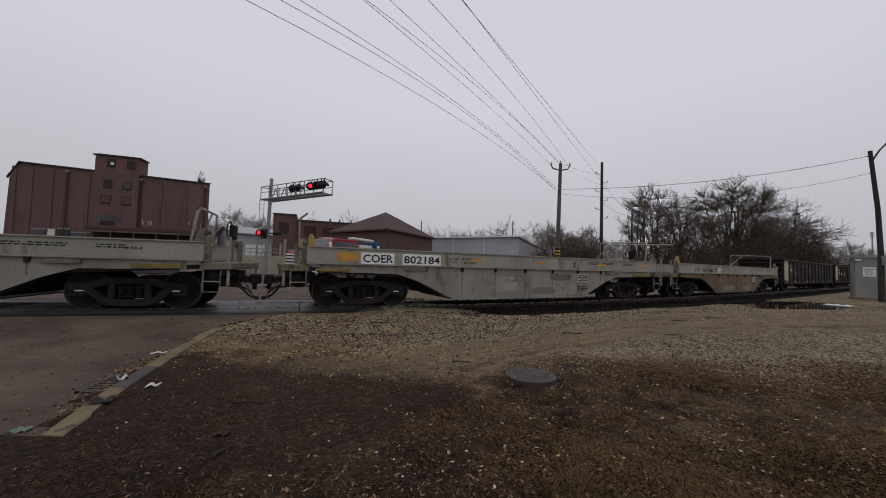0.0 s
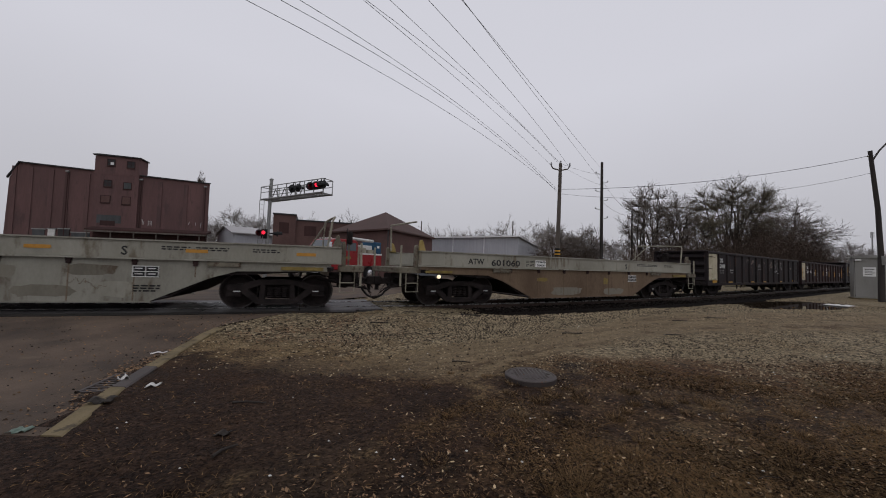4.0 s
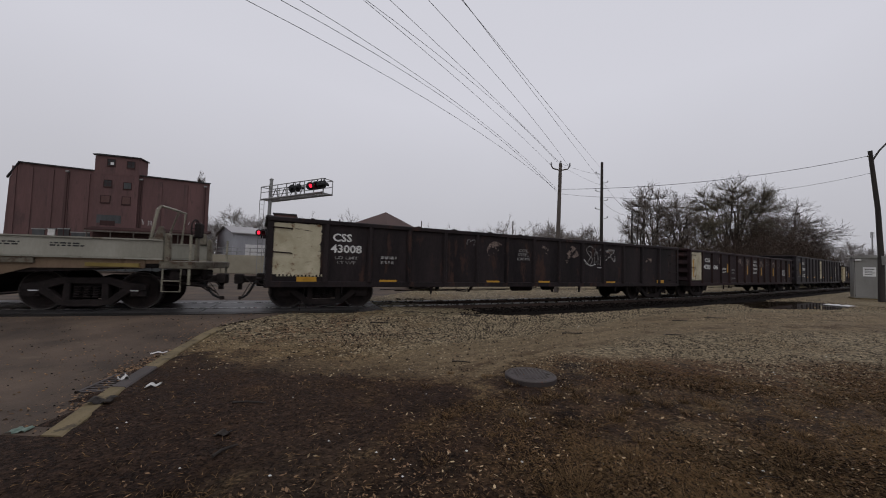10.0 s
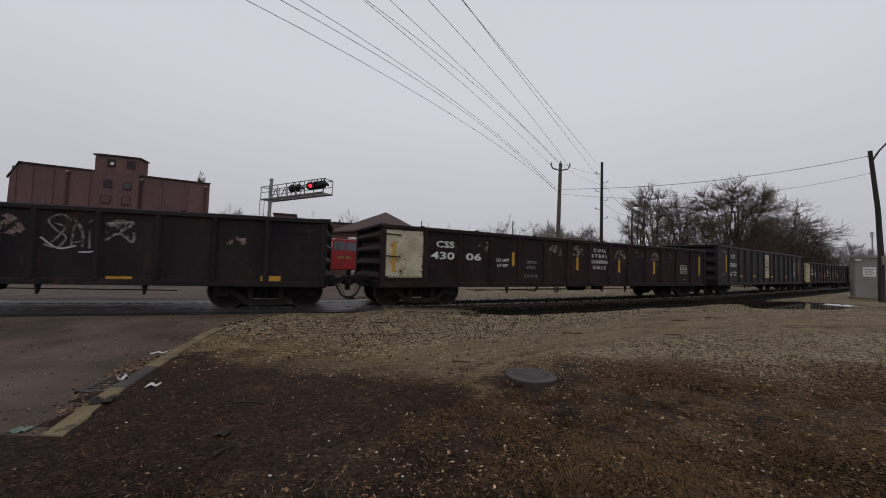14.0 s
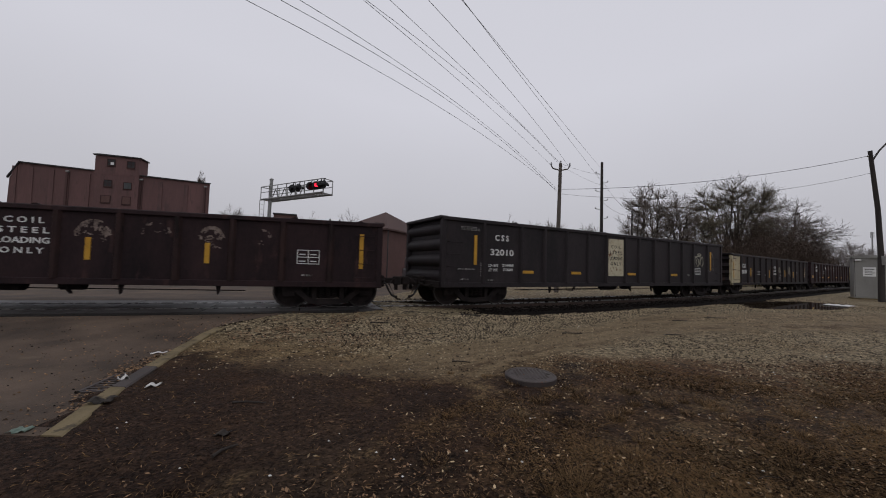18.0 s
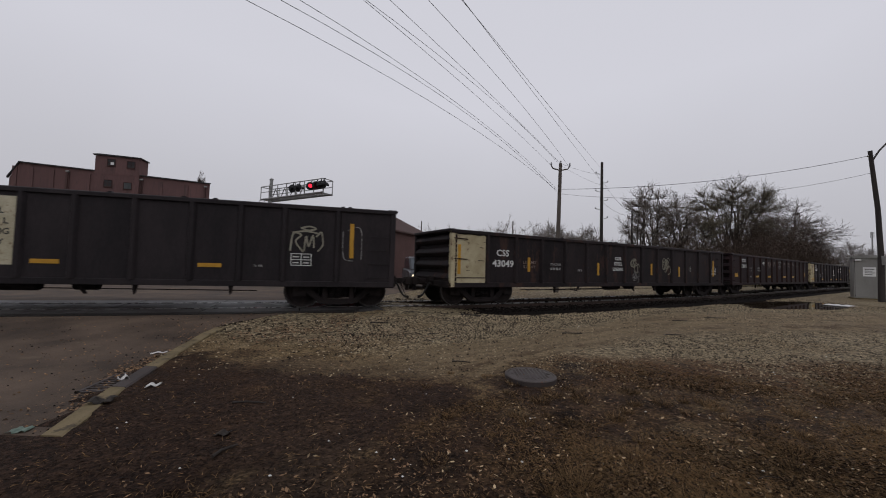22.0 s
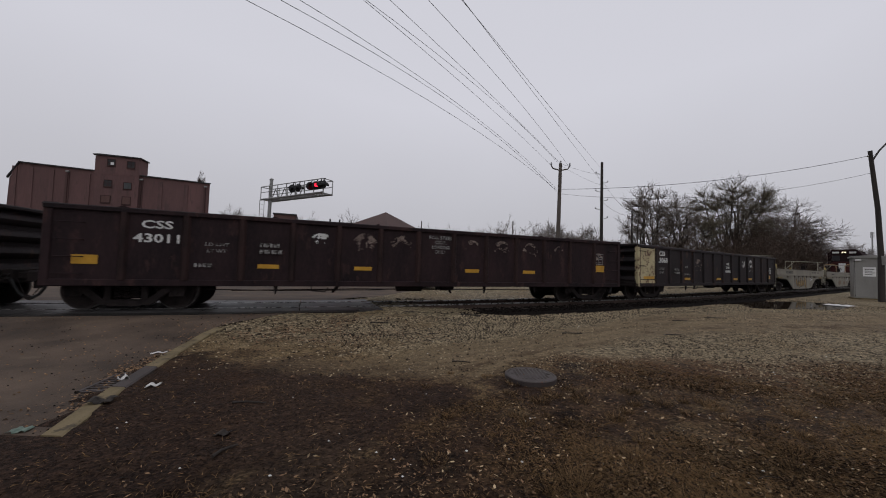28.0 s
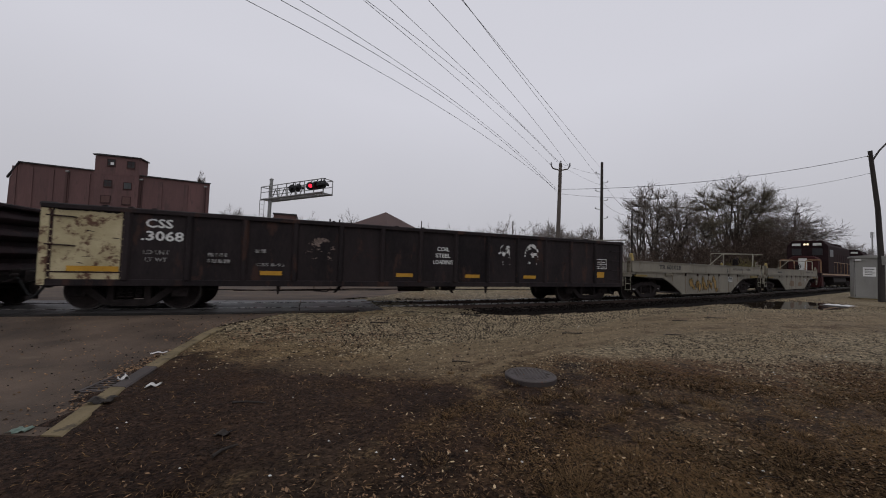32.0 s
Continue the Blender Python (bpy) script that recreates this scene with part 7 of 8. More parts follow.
# ---- vehicles that wait further back ----
def waiting_car(x, y, turn, label, paint, tall, lamps):
    """A boxy car seen nose on; its nose points to -y."""
    b = base("waiting_car", label, "car", pose(x, y, -0.2, 0, 0, turn), "vehicles waiting behind the crossing")
    part("body", Shape().prism([(-2.6, 0.35), (-2.65, 0.85), (-2.4, 1.12), (-1.2, 1.25), (2.55, 1.30), (2.65, 0.9), (2.6, 0.35)], -1.02, 1.02, "x"), M[paint], b, "", False, 0.08)
    part("cabin", Shape().prism([(-1.3, 1.2), (-0.45, tall - 0.08), (-0.2, tall), (2.0, tall), (2.3, tall - 0.1), (2.55, 1.25)], -0.88, 0.88, "x"), M[paint], b, "", False, 0.07)
    part("windscreen", Shape().prism([(-1.26, 1.28), (-0.55, tall - 0.16), (-0.58, tall - 0.15), (-1.31, 1.28)], -0.78, 0.78, "x"), M["window"], b, "glass windscreen")
    for q in (-0.885, 0.885):
        part("side_window", Shape().prism([(-0.9, 1.32), (-0.35, tall - 0.18), (1.9, tall - 0.18), (2.1, 1.32)], *sorted((q, q * 1.012)), "x"), M["window_dim"], b)
    part("grille", Shape().box(-0.55, -2.70, 0.62, 0.55, -2.63, 0.92), M["signal_black"], b)
    part("bumper", Shape().box(-1.0, -2.74, 0.36, 1.0, -2.58, 0.6), M["dark_trim"], b, "", False, 0.04)
    for q in (-0.8, 0.8):
        part("headlight", Shape().lathe([(0.13, -2.66), (0.12, -2.72), (0.03, -2.74)], 14, "y", Matrix.Translation((q, 0, 0.86))), M["headlamp"] if lamps else M["chrome"], b, "lit headlight" if lamps else "unlit headlight", True)
        for w in (-1.7, 1.7):
            wh = part("wheel", Shape().lathe([(0.2, -0.11), (0.37, -0.1), (0.40, 0), (0.37, 0.1), (0.2, 0.11)], 18, "x"), M["rubber"], b, "black tyre", True, m=pose(q * 1.12, w, 0.40))
            part("rim", Shape().lathe([(0.04, -0.13), (0.23, -0.12), (0.23, 0.12), (0.04, 0.13)], 14, "x"), M["chrome"], wh, "steel rim", True)
    return b


def waiting_lorry(x, y):
    b = base("waiting_lorry", "red heavy truck with four lit round headlamps", "truck", pose(x, y, -0.2), "vehicles waiting behind the crossing")
    part("cab", Shape().prism([(-1.2, 0.6), (-1.25, 1.9), (-0.9, 3.1), (1.2, 3.15), (1.2, 0.6)], -1.3, 1.3, "x"), M["truck_red"], b, "red cab", False, 0.08)
    part("windscreen", Shape().prism([(-1.22, 2.05), (-0.98, 2.9), (-1.02, 2.9), (-1.27, 2.05)], -1.1, 1.1, "x"), M["window"], b)
    part("box_body", Shape().box(-1.3, 1.25, 0.9, 1.3, 6.0, 3.0), M["truck_red"], b, "red box body", False, 0.05)
    part("bumper", Shape().box(-1.3, -1.5, 0.5, 1.3, -1.2, 0.95), M["chrome"], b, "", False, 0.05)
    for q in (-0.78, 0.78):
        for z in (1.5, 2.0):
            part("headlight", Shape().lathe([(0.2, -1.24), (0.19, -1.34), (0.04, -1.37)], 14, "y", Matrix.Translation((q, 0, z))), M["headlamp"], b, "lit headlight", True)
        for w in (-0.3, 4.5):
            part("wheel", Shape().lathe([(0.2, -0.14), (0.5, -0.13), (0.54, 0), (0.5, 0.13), (0.2, 0.14)], 18, "x"), M["rubber"], b, "black tyre", True, m=pose(q * 1.45, w, 0.54))


waiting_car(-1.55, 25.5, 12, "dark grey estate car waiting in line with lit headlights", "car_grey", 2.15, True)
waiting_car(10.3, 41.0, -20, "white van parked beside the yard", "white_trim", 2.45, False)
waiting_lorry(2.9, 50.0)


# ---- yard behind the crossing ----
def yard():
    c = base("steel_container", "grey steel roll-off container with scrap on top", "container", pose(-35.2, 35.0, -0.22, 0, 0, 2))
    part("body", Shape().box(0, 0, 0.15, 8.0, 2.4, 2.65), M["skip"], c, "dull grey ribbed steel walls", False, 0.03)
    for i in range(10):
        part("rib", Shape().box(0.3 + 0.82 * i, -0.06, 0.2, 0.4 + 0.82 * i, 0, 2.6), M["skip"], c)
    part("rim", Shape().box(-0.05, -0.08, 2.58, 8.05, 0.0, 2.72), M["skip"], c)
    for i, (x, L, a) in enumerate(((1.0, 3.0, 3), (3.2, 2.4, -5), (5.0, 2.2, 6))):
        part("scrap_pipe", Shape().tube([(x, 0.6 + 0.3 * i, 2.75), (x + L, 0.6, 2.78 + 0.04 * a)], 0.07, 6), M["yellow"] if i == 1 else M["white_gear"], c, "scrap pipe")
    w = base("loading_platform", "long tan concrete loading platform with a pipe rail", "platform", pose(-30.5, 42.0, -0.22, 0, 0, 4))
    part("platform", Shape().box(0, 0, 0, 15.5, 6.0, 2.15), M["tan_wall"], w, "tan concrete platform", False, 0.03)
    for i in range(11):
        part("rail_post", Shape().tube([(0.2 + 1.5 * i, 0.3, 2.15), (0.2 + 1.5 * i, 0.3, 3.0)], 0.04, 6), M["galv"], w)
    for z in (2.55, 3.0):
        part("pipe_rail", Shape().tube([(0.1, 0.3, z), (15.4, 0.3, z)], 0.04, 6), M["galv"], w)


yard()


# ---- trees and brush ----
def tree_mesh(seed, height, rx, ry=None, foot=0.3, limbs=7, subs=9, twigs=7, leaves=0, leaf=0.12, trunks=1, lean=0.0, droop=0.0, bole=0.3, upright=0.0, fine=0.016):
    """Tapered trunk, limbs that fan out into a rounded crown, branches, twigs and a few withered leaves."""
    rng = random.Random(seed)
    ry = ry or rx
    wood, crown, joints = Shape(), Shape(), []
    mid, half = height * (1 + foot) / 2, height * (1 - foot) / 2

    def jit(k):
        return Vector((rng.gauss(0, k), rng.gauss(0, k), rng.gauss(0, k)))

    def curve(a, b, bend, n, wob):
        c = a.lerp(b, 0.45) + bend
        pts = []
        for i in range(n + 1):
            u = i / n
            pts.append(a * (1 - u) ** 2 + c * 2 * u * (1 - u) + b * u * u + (jit(wob) if 0 < i < n else Vector()))
        return pts

    def spot(lo, hi, q):
        """A place in the crown, near its skin for q = 1."""
        while True:
            v = jit(1).normalized()
            if v.z > -0.75:
                break
        r = rng.uniform(lo, hi) * q
        r *= 1 + 0.22 * noise.noise((v.x * 1.6 + seed, v.y * 1.6, v.z * 1.6))
        x = v.x * rx * r
        return Vector((x + lean * height, v.y * ry * r, mid + v.z * half * r - droop * abs(v.x * r) ** 2 * half))

    def spray(p, d, L):
        d = d.normalized()
        for i in range(3):
            e = (d + jit(0.38)).normalized()
            pts = [p]
            for j in range(3):
                e = (e + jit(0.22) + Vector((0, 0, 0.10 + 0.15 * upright - 0.30 * droop))).normalized()
                pts.append(pts[j] + e * L * rng.uniform(0.3, 0.5))
            w = e.cross(jit(1)).normalized() * fine
            crown.add([pts[0] - w, pts[0] + w, pts[1] + w * 0.8, pts[2] + w * 0.6, pts[3], pts[2] - w * 0.6, pts[1] - w * 0.8], [(0, 1, 2, 6), (6, 2, 3, 5), (5, 3, 4)])
            for j in (0, 1, 1, 2, 2):
                g = pts[j].lerp(pts[j + 1], rng.random())
                f = g + ((pts[j + 1] - pts[j]).normalized() + jit(0.45)).normalized() * L * rng.uniform(0.2, 0.42)
                crown.add([g - w * 0.6, g + w * 0.6, f], [(0, 1, 2)])
            for _ in range(leaves):
                j = rng.randrange(3)
                c = pts[j].lerp(pts[j + 1], rng.random()) + jit(L * 0.1)
                g = jit(1).normalized() * leaf * rng.uniform(0.5, 1.3)
                h = g.cross(jit(1)).normalized() * leaf * 0.45
                crown.add([c, c + g * 0.5 + h, c + g, c + g * 0.5 - h], [(0, 1, 2, 3)])

    for k in range(trunks):
        ang = 6.2832 * k / trunks + rng.uniform(-0.4, 0.4)
        off = Vector((math.cos(ang), math.sin(ang), 0)) * (0.5 if trunks > 1 else 0.0)
        fork = off * (1 + 1.5 * upright) + Vector((lean * height * 0.3, 0, height * bole)) + off * rng.uniform(0.5, 1.6)
        r0 = height * 0.024 / trunks ** 0.4
        wood.tube(curve(off, fork, jit(0.15), 5, 0.05), r0, 8, r0 * 0.75, False)
        for i in range(limbs):
            tip = spot(0.45, 0.8, 1.0)
            if trunks > 1:
                tip = Vector((tip.x * 0.65 + math.cos(ang) * rx * 0.3, tip.y * 0.65 + math.sin(ang) * ry * 0.3, tip.z))
            tip.z = max(tip.z, height * (bole + 0.08))
            start = off.lerp(fork, rng.uniform(0.7, 1.0))
            flat = Vector((tip.x - start.x, tip.y - start.y, 0))
            pts = curve(start, tip, flat * (0.12 - 0.25 * upright) + Vector((0, 0, 0.06 * height)), 7, 0.14)
            wood.tube(pts, r0 * rng.uniform(0.5, 0.7), 6, r0 * 0.2, False)
            joints += pts[2:]
    # branches reach from the limbs to places spread through the crown
    for j in range(limbs * subs * trunks):
        tip2 = spot(0.35, 1.0, 1.0)
        a = min(joints, key=lambda p: (p - tip2).length + 0.6 * max(0.0, p.z - tip2.z))
        p2 = curve(a, tip2, Vector((0, 0, 0.05 * (tip2 - a).length)), 5, 0.08)
        wood.tube(p2, height * 0.0036, 4, height * 0.0012, False)
        for _ in range(twigs):
            c = p2[rng.randint(2, 5)]
            out = Vector((c.x - lean * height, c.y, 0.6 * (c.z - mid * 0.8))).normalized()
            spray(c, (tip2 - a).normalized() * 0.8 + out * 0.7 + jit(0.35) + Vector((0, 0, upright * 0.8)), 0.5 + rx * rng.uniform(0.06, 0.14))
    return wood, crown


def plain_mesh(s, name, material):
    me = bpy.data.meshes.new(name)
    me.from_pydata(s.v, [], s.f)
    me.materials.append(material)
    return me


def tree(x, y, label, paint, seed, height, rx, **kw):
    t = base("tree", label, "tree", pose(x, y, -0.25), "trees beyond the line")
    wood, crown = tree_mesh(seed, height, rx, **kw)
    link("trunk", plain_mesh(wood, "trunk", M["bark"]), t)
    link("crown", plain_mesh(crown, "crown", M[paint]), t)
    return t


def thicket(name, label, category, rows, paint, seed, kind="", leaf=0.14, dens=60):
    """Tangled stems and small leaves heaped over a run of places (x, y, radius, height)."""
    rng = random.Random(seed)
    s = Shape()
    for x, y, r, h in rows:
        for i in range(int(dens * r * h)):
            a, q = rng.uniform(0, 2 * math.pi), math.sqrt(rng.random())
            u = rng.random() ** 0.7
            top = h * (1 - 0.55 * q * q) * rng.uniform(0.75, 1.08)
            p = Vector((x + math.cos(a) * q * r, y + math.sin(a) * q * r, u * top - 0.2))
            if i % 4 == 0:
                d = Vector((rng.gauss(0, 0.6), rng.gauss(0, 0.6), 1)).normalized() * rng.uniform(0.3, 0.8)
                e = d.cross(Vector((rng.gauss(0, 1), rng.gauss(0, 1), 0.1))).normalized() * 0.02
                s.add([p - e, p + e, p + d], [(0, 1, 2)])
            else:
                d = Vector((rng.gauss(0, 1), rng.gauss(0, 1), rng.gauss(0, 0.8))).normalized() * leaf * rng.uniform(0.6, 1.8)
                e = d.cross(Vector((rng.gauss(0, 1), rng.gauss(0, 1), rng.gauss(0, 1)))).normalized() * leaf * 0.5
                s.add([p, p + d * 0.5 + e, p + d, p + d * 0.5 - e], [(0, 1, 2, 3)])
    ob = link(name, plain_mesh(s, name, M[paint]))
    return tagged(ob, label, category, kind=kind)


def build_trees():
    tree(30.2, 53.0, "slender half-bare tree with a few withered leaves", "twig", 5, 14.6, 4.0, foot=0.16, limbs=6, subs=10, twigs=5, leaves=2, leaf=0.07, trunks=4, bole=0.22, upright=0.6)
    tree(34.8, 53.6, "slender half-bare tree with upright stems", "twig", 15, 13.8, 3.2, foot=0.2, limbs=5, subs=10, twigs=5, leaves=2, leaf=0.07, trunks=3, bole=0.22, upright=0.6)
    tree(38.4, 54.0, "half-bare tree with withered brown leaves", "leaf_brown", 6, 11.4, 3.2, foot=0.2, limbs=10, subs=11, twigs=6, leaves=2, leaf=0.09)
    tree(45.8, 57.0, "broad old tree with sparse olive-brown leaves", "leaf_brown", 7, 16.4, 6.6, foot=0.28, limbs=10, subs=13, twigs=7, leaves=3, leaf=0.085, trunks=2, bole=0.2)
    tree(54.6, 59.0, "leaning old tree with drooping bare limbs", "twig", 8, 14.2, 7.6, foot=0.10, limbs=11, subs=14, twigs=6, leaves=1, leaf=0.07, trunks=2, bole=0.2, lean=0.03, droop=0.4)
    tree(18.0, 57.0, "low bare tree behind the utility poles", "twig", 12, 8.6, 4.4, foot=0.1, limbs=12, subs=10, twigs=5, leaves=2, leaf=0.07, bole=0.2)
    tree(23.4, 58.0, "low bare tree behind the utility poles", "twig", 13, 8.2, 3.6, foot=0.1, limbs=12, subs=10, twigs=5, leaves=2, leaf=0.07, bole=0.2)
    tree(-55.6, 82.0, "bare spindly tree behind the brick warehouse", "twig", 9, 22.0, 1.2, foot=0.55, limbs=8, subs=9, twigs=4, upright=0.7, bole=0.6)
    thicket("brush", "brown tangled brush below the trees", "brush", [(27, 50, 3.0, 5.0), (31, 51, 3.2, 6.6), (35, 51.5, 3.6, 7.2), (40, 53, 4.0, 7.6), (46, 54, 5.0, 9.2), (50, 55, 4.4, 11.6), (54, 56, 4.8, 10.8), (58, 58, 4.5, 7.0)], "brush", 21, "stuff", 0.10, 520)
    thicket("shrub", "yellow-green shrub beside the line", "shrub", [(39.0, 47.5, 2.2, 3.9), (42.0, 49.5, 2.0, 3.4)], "leaf_yellow", 22, "", 0.09, 420)
    thicket("brush", "brown undergrowth behind the utility poles", "brush", [(17, 56, 3.4, 6.2), (21, 58, 3.6, 6.8), (24.5, 60, 3.2, 5.6), (13.5, 62, 2.0, 4.0)], "brush", 23, "stuff", 0.10, 420)
    # far line of bare woods, with distance haze put into the twig colour
    s = Shape()
    rng = random.Random(31)
    kinds = [tree_mesh(40 + i, 9.0, 3.0, limbs=7, subs=6, twigs=3, trunks=1 + i % 2, fine=0.022) for i in range(4)]
    x = -80.0
    while x < 150:
        wd, cr = kinds[rng.randrange(4)]
        y = 105 + rng.uniform(-8, 14) + (12 if x > 60 else 0)
        k = rng.uniform(1.0, 1.5) * (1.3 if x < -20 else 1.22 if 0 < x < 45 else 1.0)
        c, sn = math.cos(x), math.sin(x)
        for q in (wd, cr):
            s.add([((a * c - b * sn) * k + x, (a * sn + b * c) * k + y, z * k - 0.3) for a, b, z in q.v], q.f)
        x += rng.uniform(1.9, 4.2)
    w = link("far_woods", plain_mesh(s, "far_woods", M["twig_haze"]))
    tagged(w, "distant line of bare trees, paled to suggest haze", "woods", kind="stuff")
    thicket("far_brush", "distant brown hedge along the horizon", "brush", [(-70 + 6.5 * i, 112 + 3 * math.sin(i), 4.5, 4.2 + 1.2 * math.sin(i * 1.7)) for i in range(34)], "brush", 33, "stuff", 0.45, 26)


build_trees()


# ---- small stuff on the ground ----
def gravel():
    rng = random.Random(41)
    s = Shape()
    count = 0
    while count < 110000:
        x, y = rng.uniform(-5, 24), rng.uniform(4.6, 24)
        st, lat = to_line(x, y)
        if lat > -2.75 or on_road(x, y) or st < -8.5:
            continue
        m = mud(x, y)
        low = y < float(np.interp(x, MUD_X, MUD_Y))
        near = noise.noise((x * 0.45, y * 0.45, 5)) + 0.6 * noise.noise((x * 1.7, y * 1.7, 8))
        if m < 1.0:
            keep = 0.04 + 0.10 * max(0.0, near)
        elif low:
            keep = max(0.0, min(1.0, 0.3 + 0.5 * near)) * max(0.06, min(1.0, (y - 4.9) / 1.6)) * max(0.12, min(1.0, (x + 0.6) / 2.5))
        else:
            keep = max(0.15, min(1.0, 0.75 + 0.7 * near)) * min(1.0, (m - 0.8) / 0.7)
            if x < 0.5:
                keep *= max(0.12, 0.8 + 0.22 * (x - 0.5) + 0.5 * near) * (0.6 if y < 8.5 else 1.0)
        if rng.random() > keep or (y > 15 and rng.random() < 0.5):
            continue
        r = (0.007 + 0.021 * rng.random() ** 2.2) * (1.25 if lat > -4 and not low else 0.8 if low else 1)
        z = ground_z(x, y) + r * 0.25
        k = [rng.uniform(0.5, 1.3) * r for _ in range(6)]
        a = rng.uniform(0, 6.28)
        c, sn = math.cos(a), math.sin(a)
        s.add([(x + c * k[0], y + sn * k[0], z), (x - sn * k[1], y + c * k[1], z), (x - c * k[2], y - sn * k[2], z), (x + sn * k[3], y - c * k[3], z), (x + c * 0.3 * k[0], y + sn * 0.3 * k[0], z + k[4] * 0.8), (x - c * 0.35 * k[2], y - sn * 0.35 * k[2], z + k[5] * 0.7)],
              [(0, 1, 4), (1, 5, 4), (1, 2, 5), (2, 3, 5), (3, 4, 5), (3, 0, 4)])
        count += 1
    g = link("gravel", plain_mesh(s, "gravel", M["stone"]))
    tagged(g, "loose pale limestone gravel beside the line", "gravel", kind="stuff")
    # ballast between the ties
    s = Shape()
    for i in range(9000):
        st, lat = rng.uniform(-1.2, 60) if i % 3 else rng.uniform(-1.2, 14), rng.uniform(-2.6, 2.4)
        x, y = line(st, lat)
        r = rng.uniform(0.025, 0.05)
        z = -0.17 + r * 0.2 if -2.2 < lat < 1.8 else ground_z(x, y) + r * 0.3
        a = rng.uniform(0, 6.28)
        c, sn = math.cos(a) * r, math.sin(a) * r
        s.add([(x + c, y + sn, z), (x - sn * 0.8, y + c * 0.8, z), (x - c, y - sn, z), (x + sn, y - c, z), (x, y, z + r * 0.8)], [(0, 1, 4), (1, 2, 4), (2, 3, 4), (3, 0, 4)])
    g = link("ballast", plain_mesh(s, "ballast", M["bed_black"]))
    tagged(g, "near-black ballast between the ties", "gravel", kind="stuff")


def road_grit():
    rng = random.Random(45)
    s = Shape()
    for i in range(7000):
        y = rng.uniform(3.3, 12.5)
        x = kerb_x(y) - 9.0 * rng.random() ** 1.7
        st, lat = to_line(x, y)
        if lat > -1.7 or not on_road(x, y):
            continue
        r = 0.004 + 0.020 * rng.random() ** 4
        z = road_z(x, y) + 0.002
        s.add([(x + r, y, z), (x, y + r * 0.8, z), (x - r, y, z), (x, y - r * 0.7, z), (x, y, z + r * 0.7)], [(0, 1, 4), (1, 2, 4), (2, 3, 4), (3, 0, 4)])
    g = link("road_grit", plain_mesh(s, "road_grit", M["leaf_litter"]))
    tagged(g, "fine grit and leaf scraps on the street", "grit", kind="stuff")
    # leaf scraps where the verge meets the street
    s = Shape()
    for i in range(9000):
        x, y = rng.gauss(-2.9, 1.3), rng.gauss(8.6, 1.1)
        if on_road(x - 0.4, y) or noise.noise((x * 1.3, y * 1.3, 12)) < rng.uniform(-0.3, 0.3):
            continue
        a, L = rng.uniform(0, 6.28), rng.uniform(0.012, 0.045)
        p = Vector((x, y, ground_z(x, y) + rng.uniform(0.004, 0.014)))
        d = Vector((math.cos(a), math.sin(a), rng.uniform(-0.2, 0.4))) * L
        e = Vector((-math.sin(a), math.cos(a), rng.uniform(-0.3, 0.3))) * L * 0.4
        s.add([p - d, p + e, p + d, p - e], [(0, 1, 2, 3)])
    g = link("leaf_drift", plain_mesh(s, "leaf_drift", M["leaf_litter"]))
    tagged(g, "drift of brown leaf scraps beside the street", "leaves", kind="stuff")
    # leaves and trash washed up at the drain
    s = Shape()
    for i in range(900):
        y = rng.gauss(5.0, 0.5)
        x = kerb_x(y) - abs(rng.gauss(0, 0.16)) - 0.03
        if abs(x + 4.17) < 0.17 and abs(y - 4.76) < 0.3 and rng.random() < 0.75:
            continue
        a, L = rng.uniform(0, 6.28), rng.uniform(0.012, 0.035)
        p = Vector((x, y, road_z(x, y) + rng.uniform(0.004, 0.022)))
        d = Vector((math.cos(a), math.sin(a), rng.uniform(-0.2, 0.4))) * L
        e = Vector((-math.sin(a), math.cos(a), rng.uniform(-0.3, 0.3))) * L * 0.45
        s.add([p - d, p + e, p + d, p - e], [(0, 1, 2, 3)])
    g = link("leaf_drift", plain_mesh(s, "leaf_drift", M["leaf_litter"]))
    tagged(g, "drift of wet brown leaves round the drain", "leaves", kind="stuff")


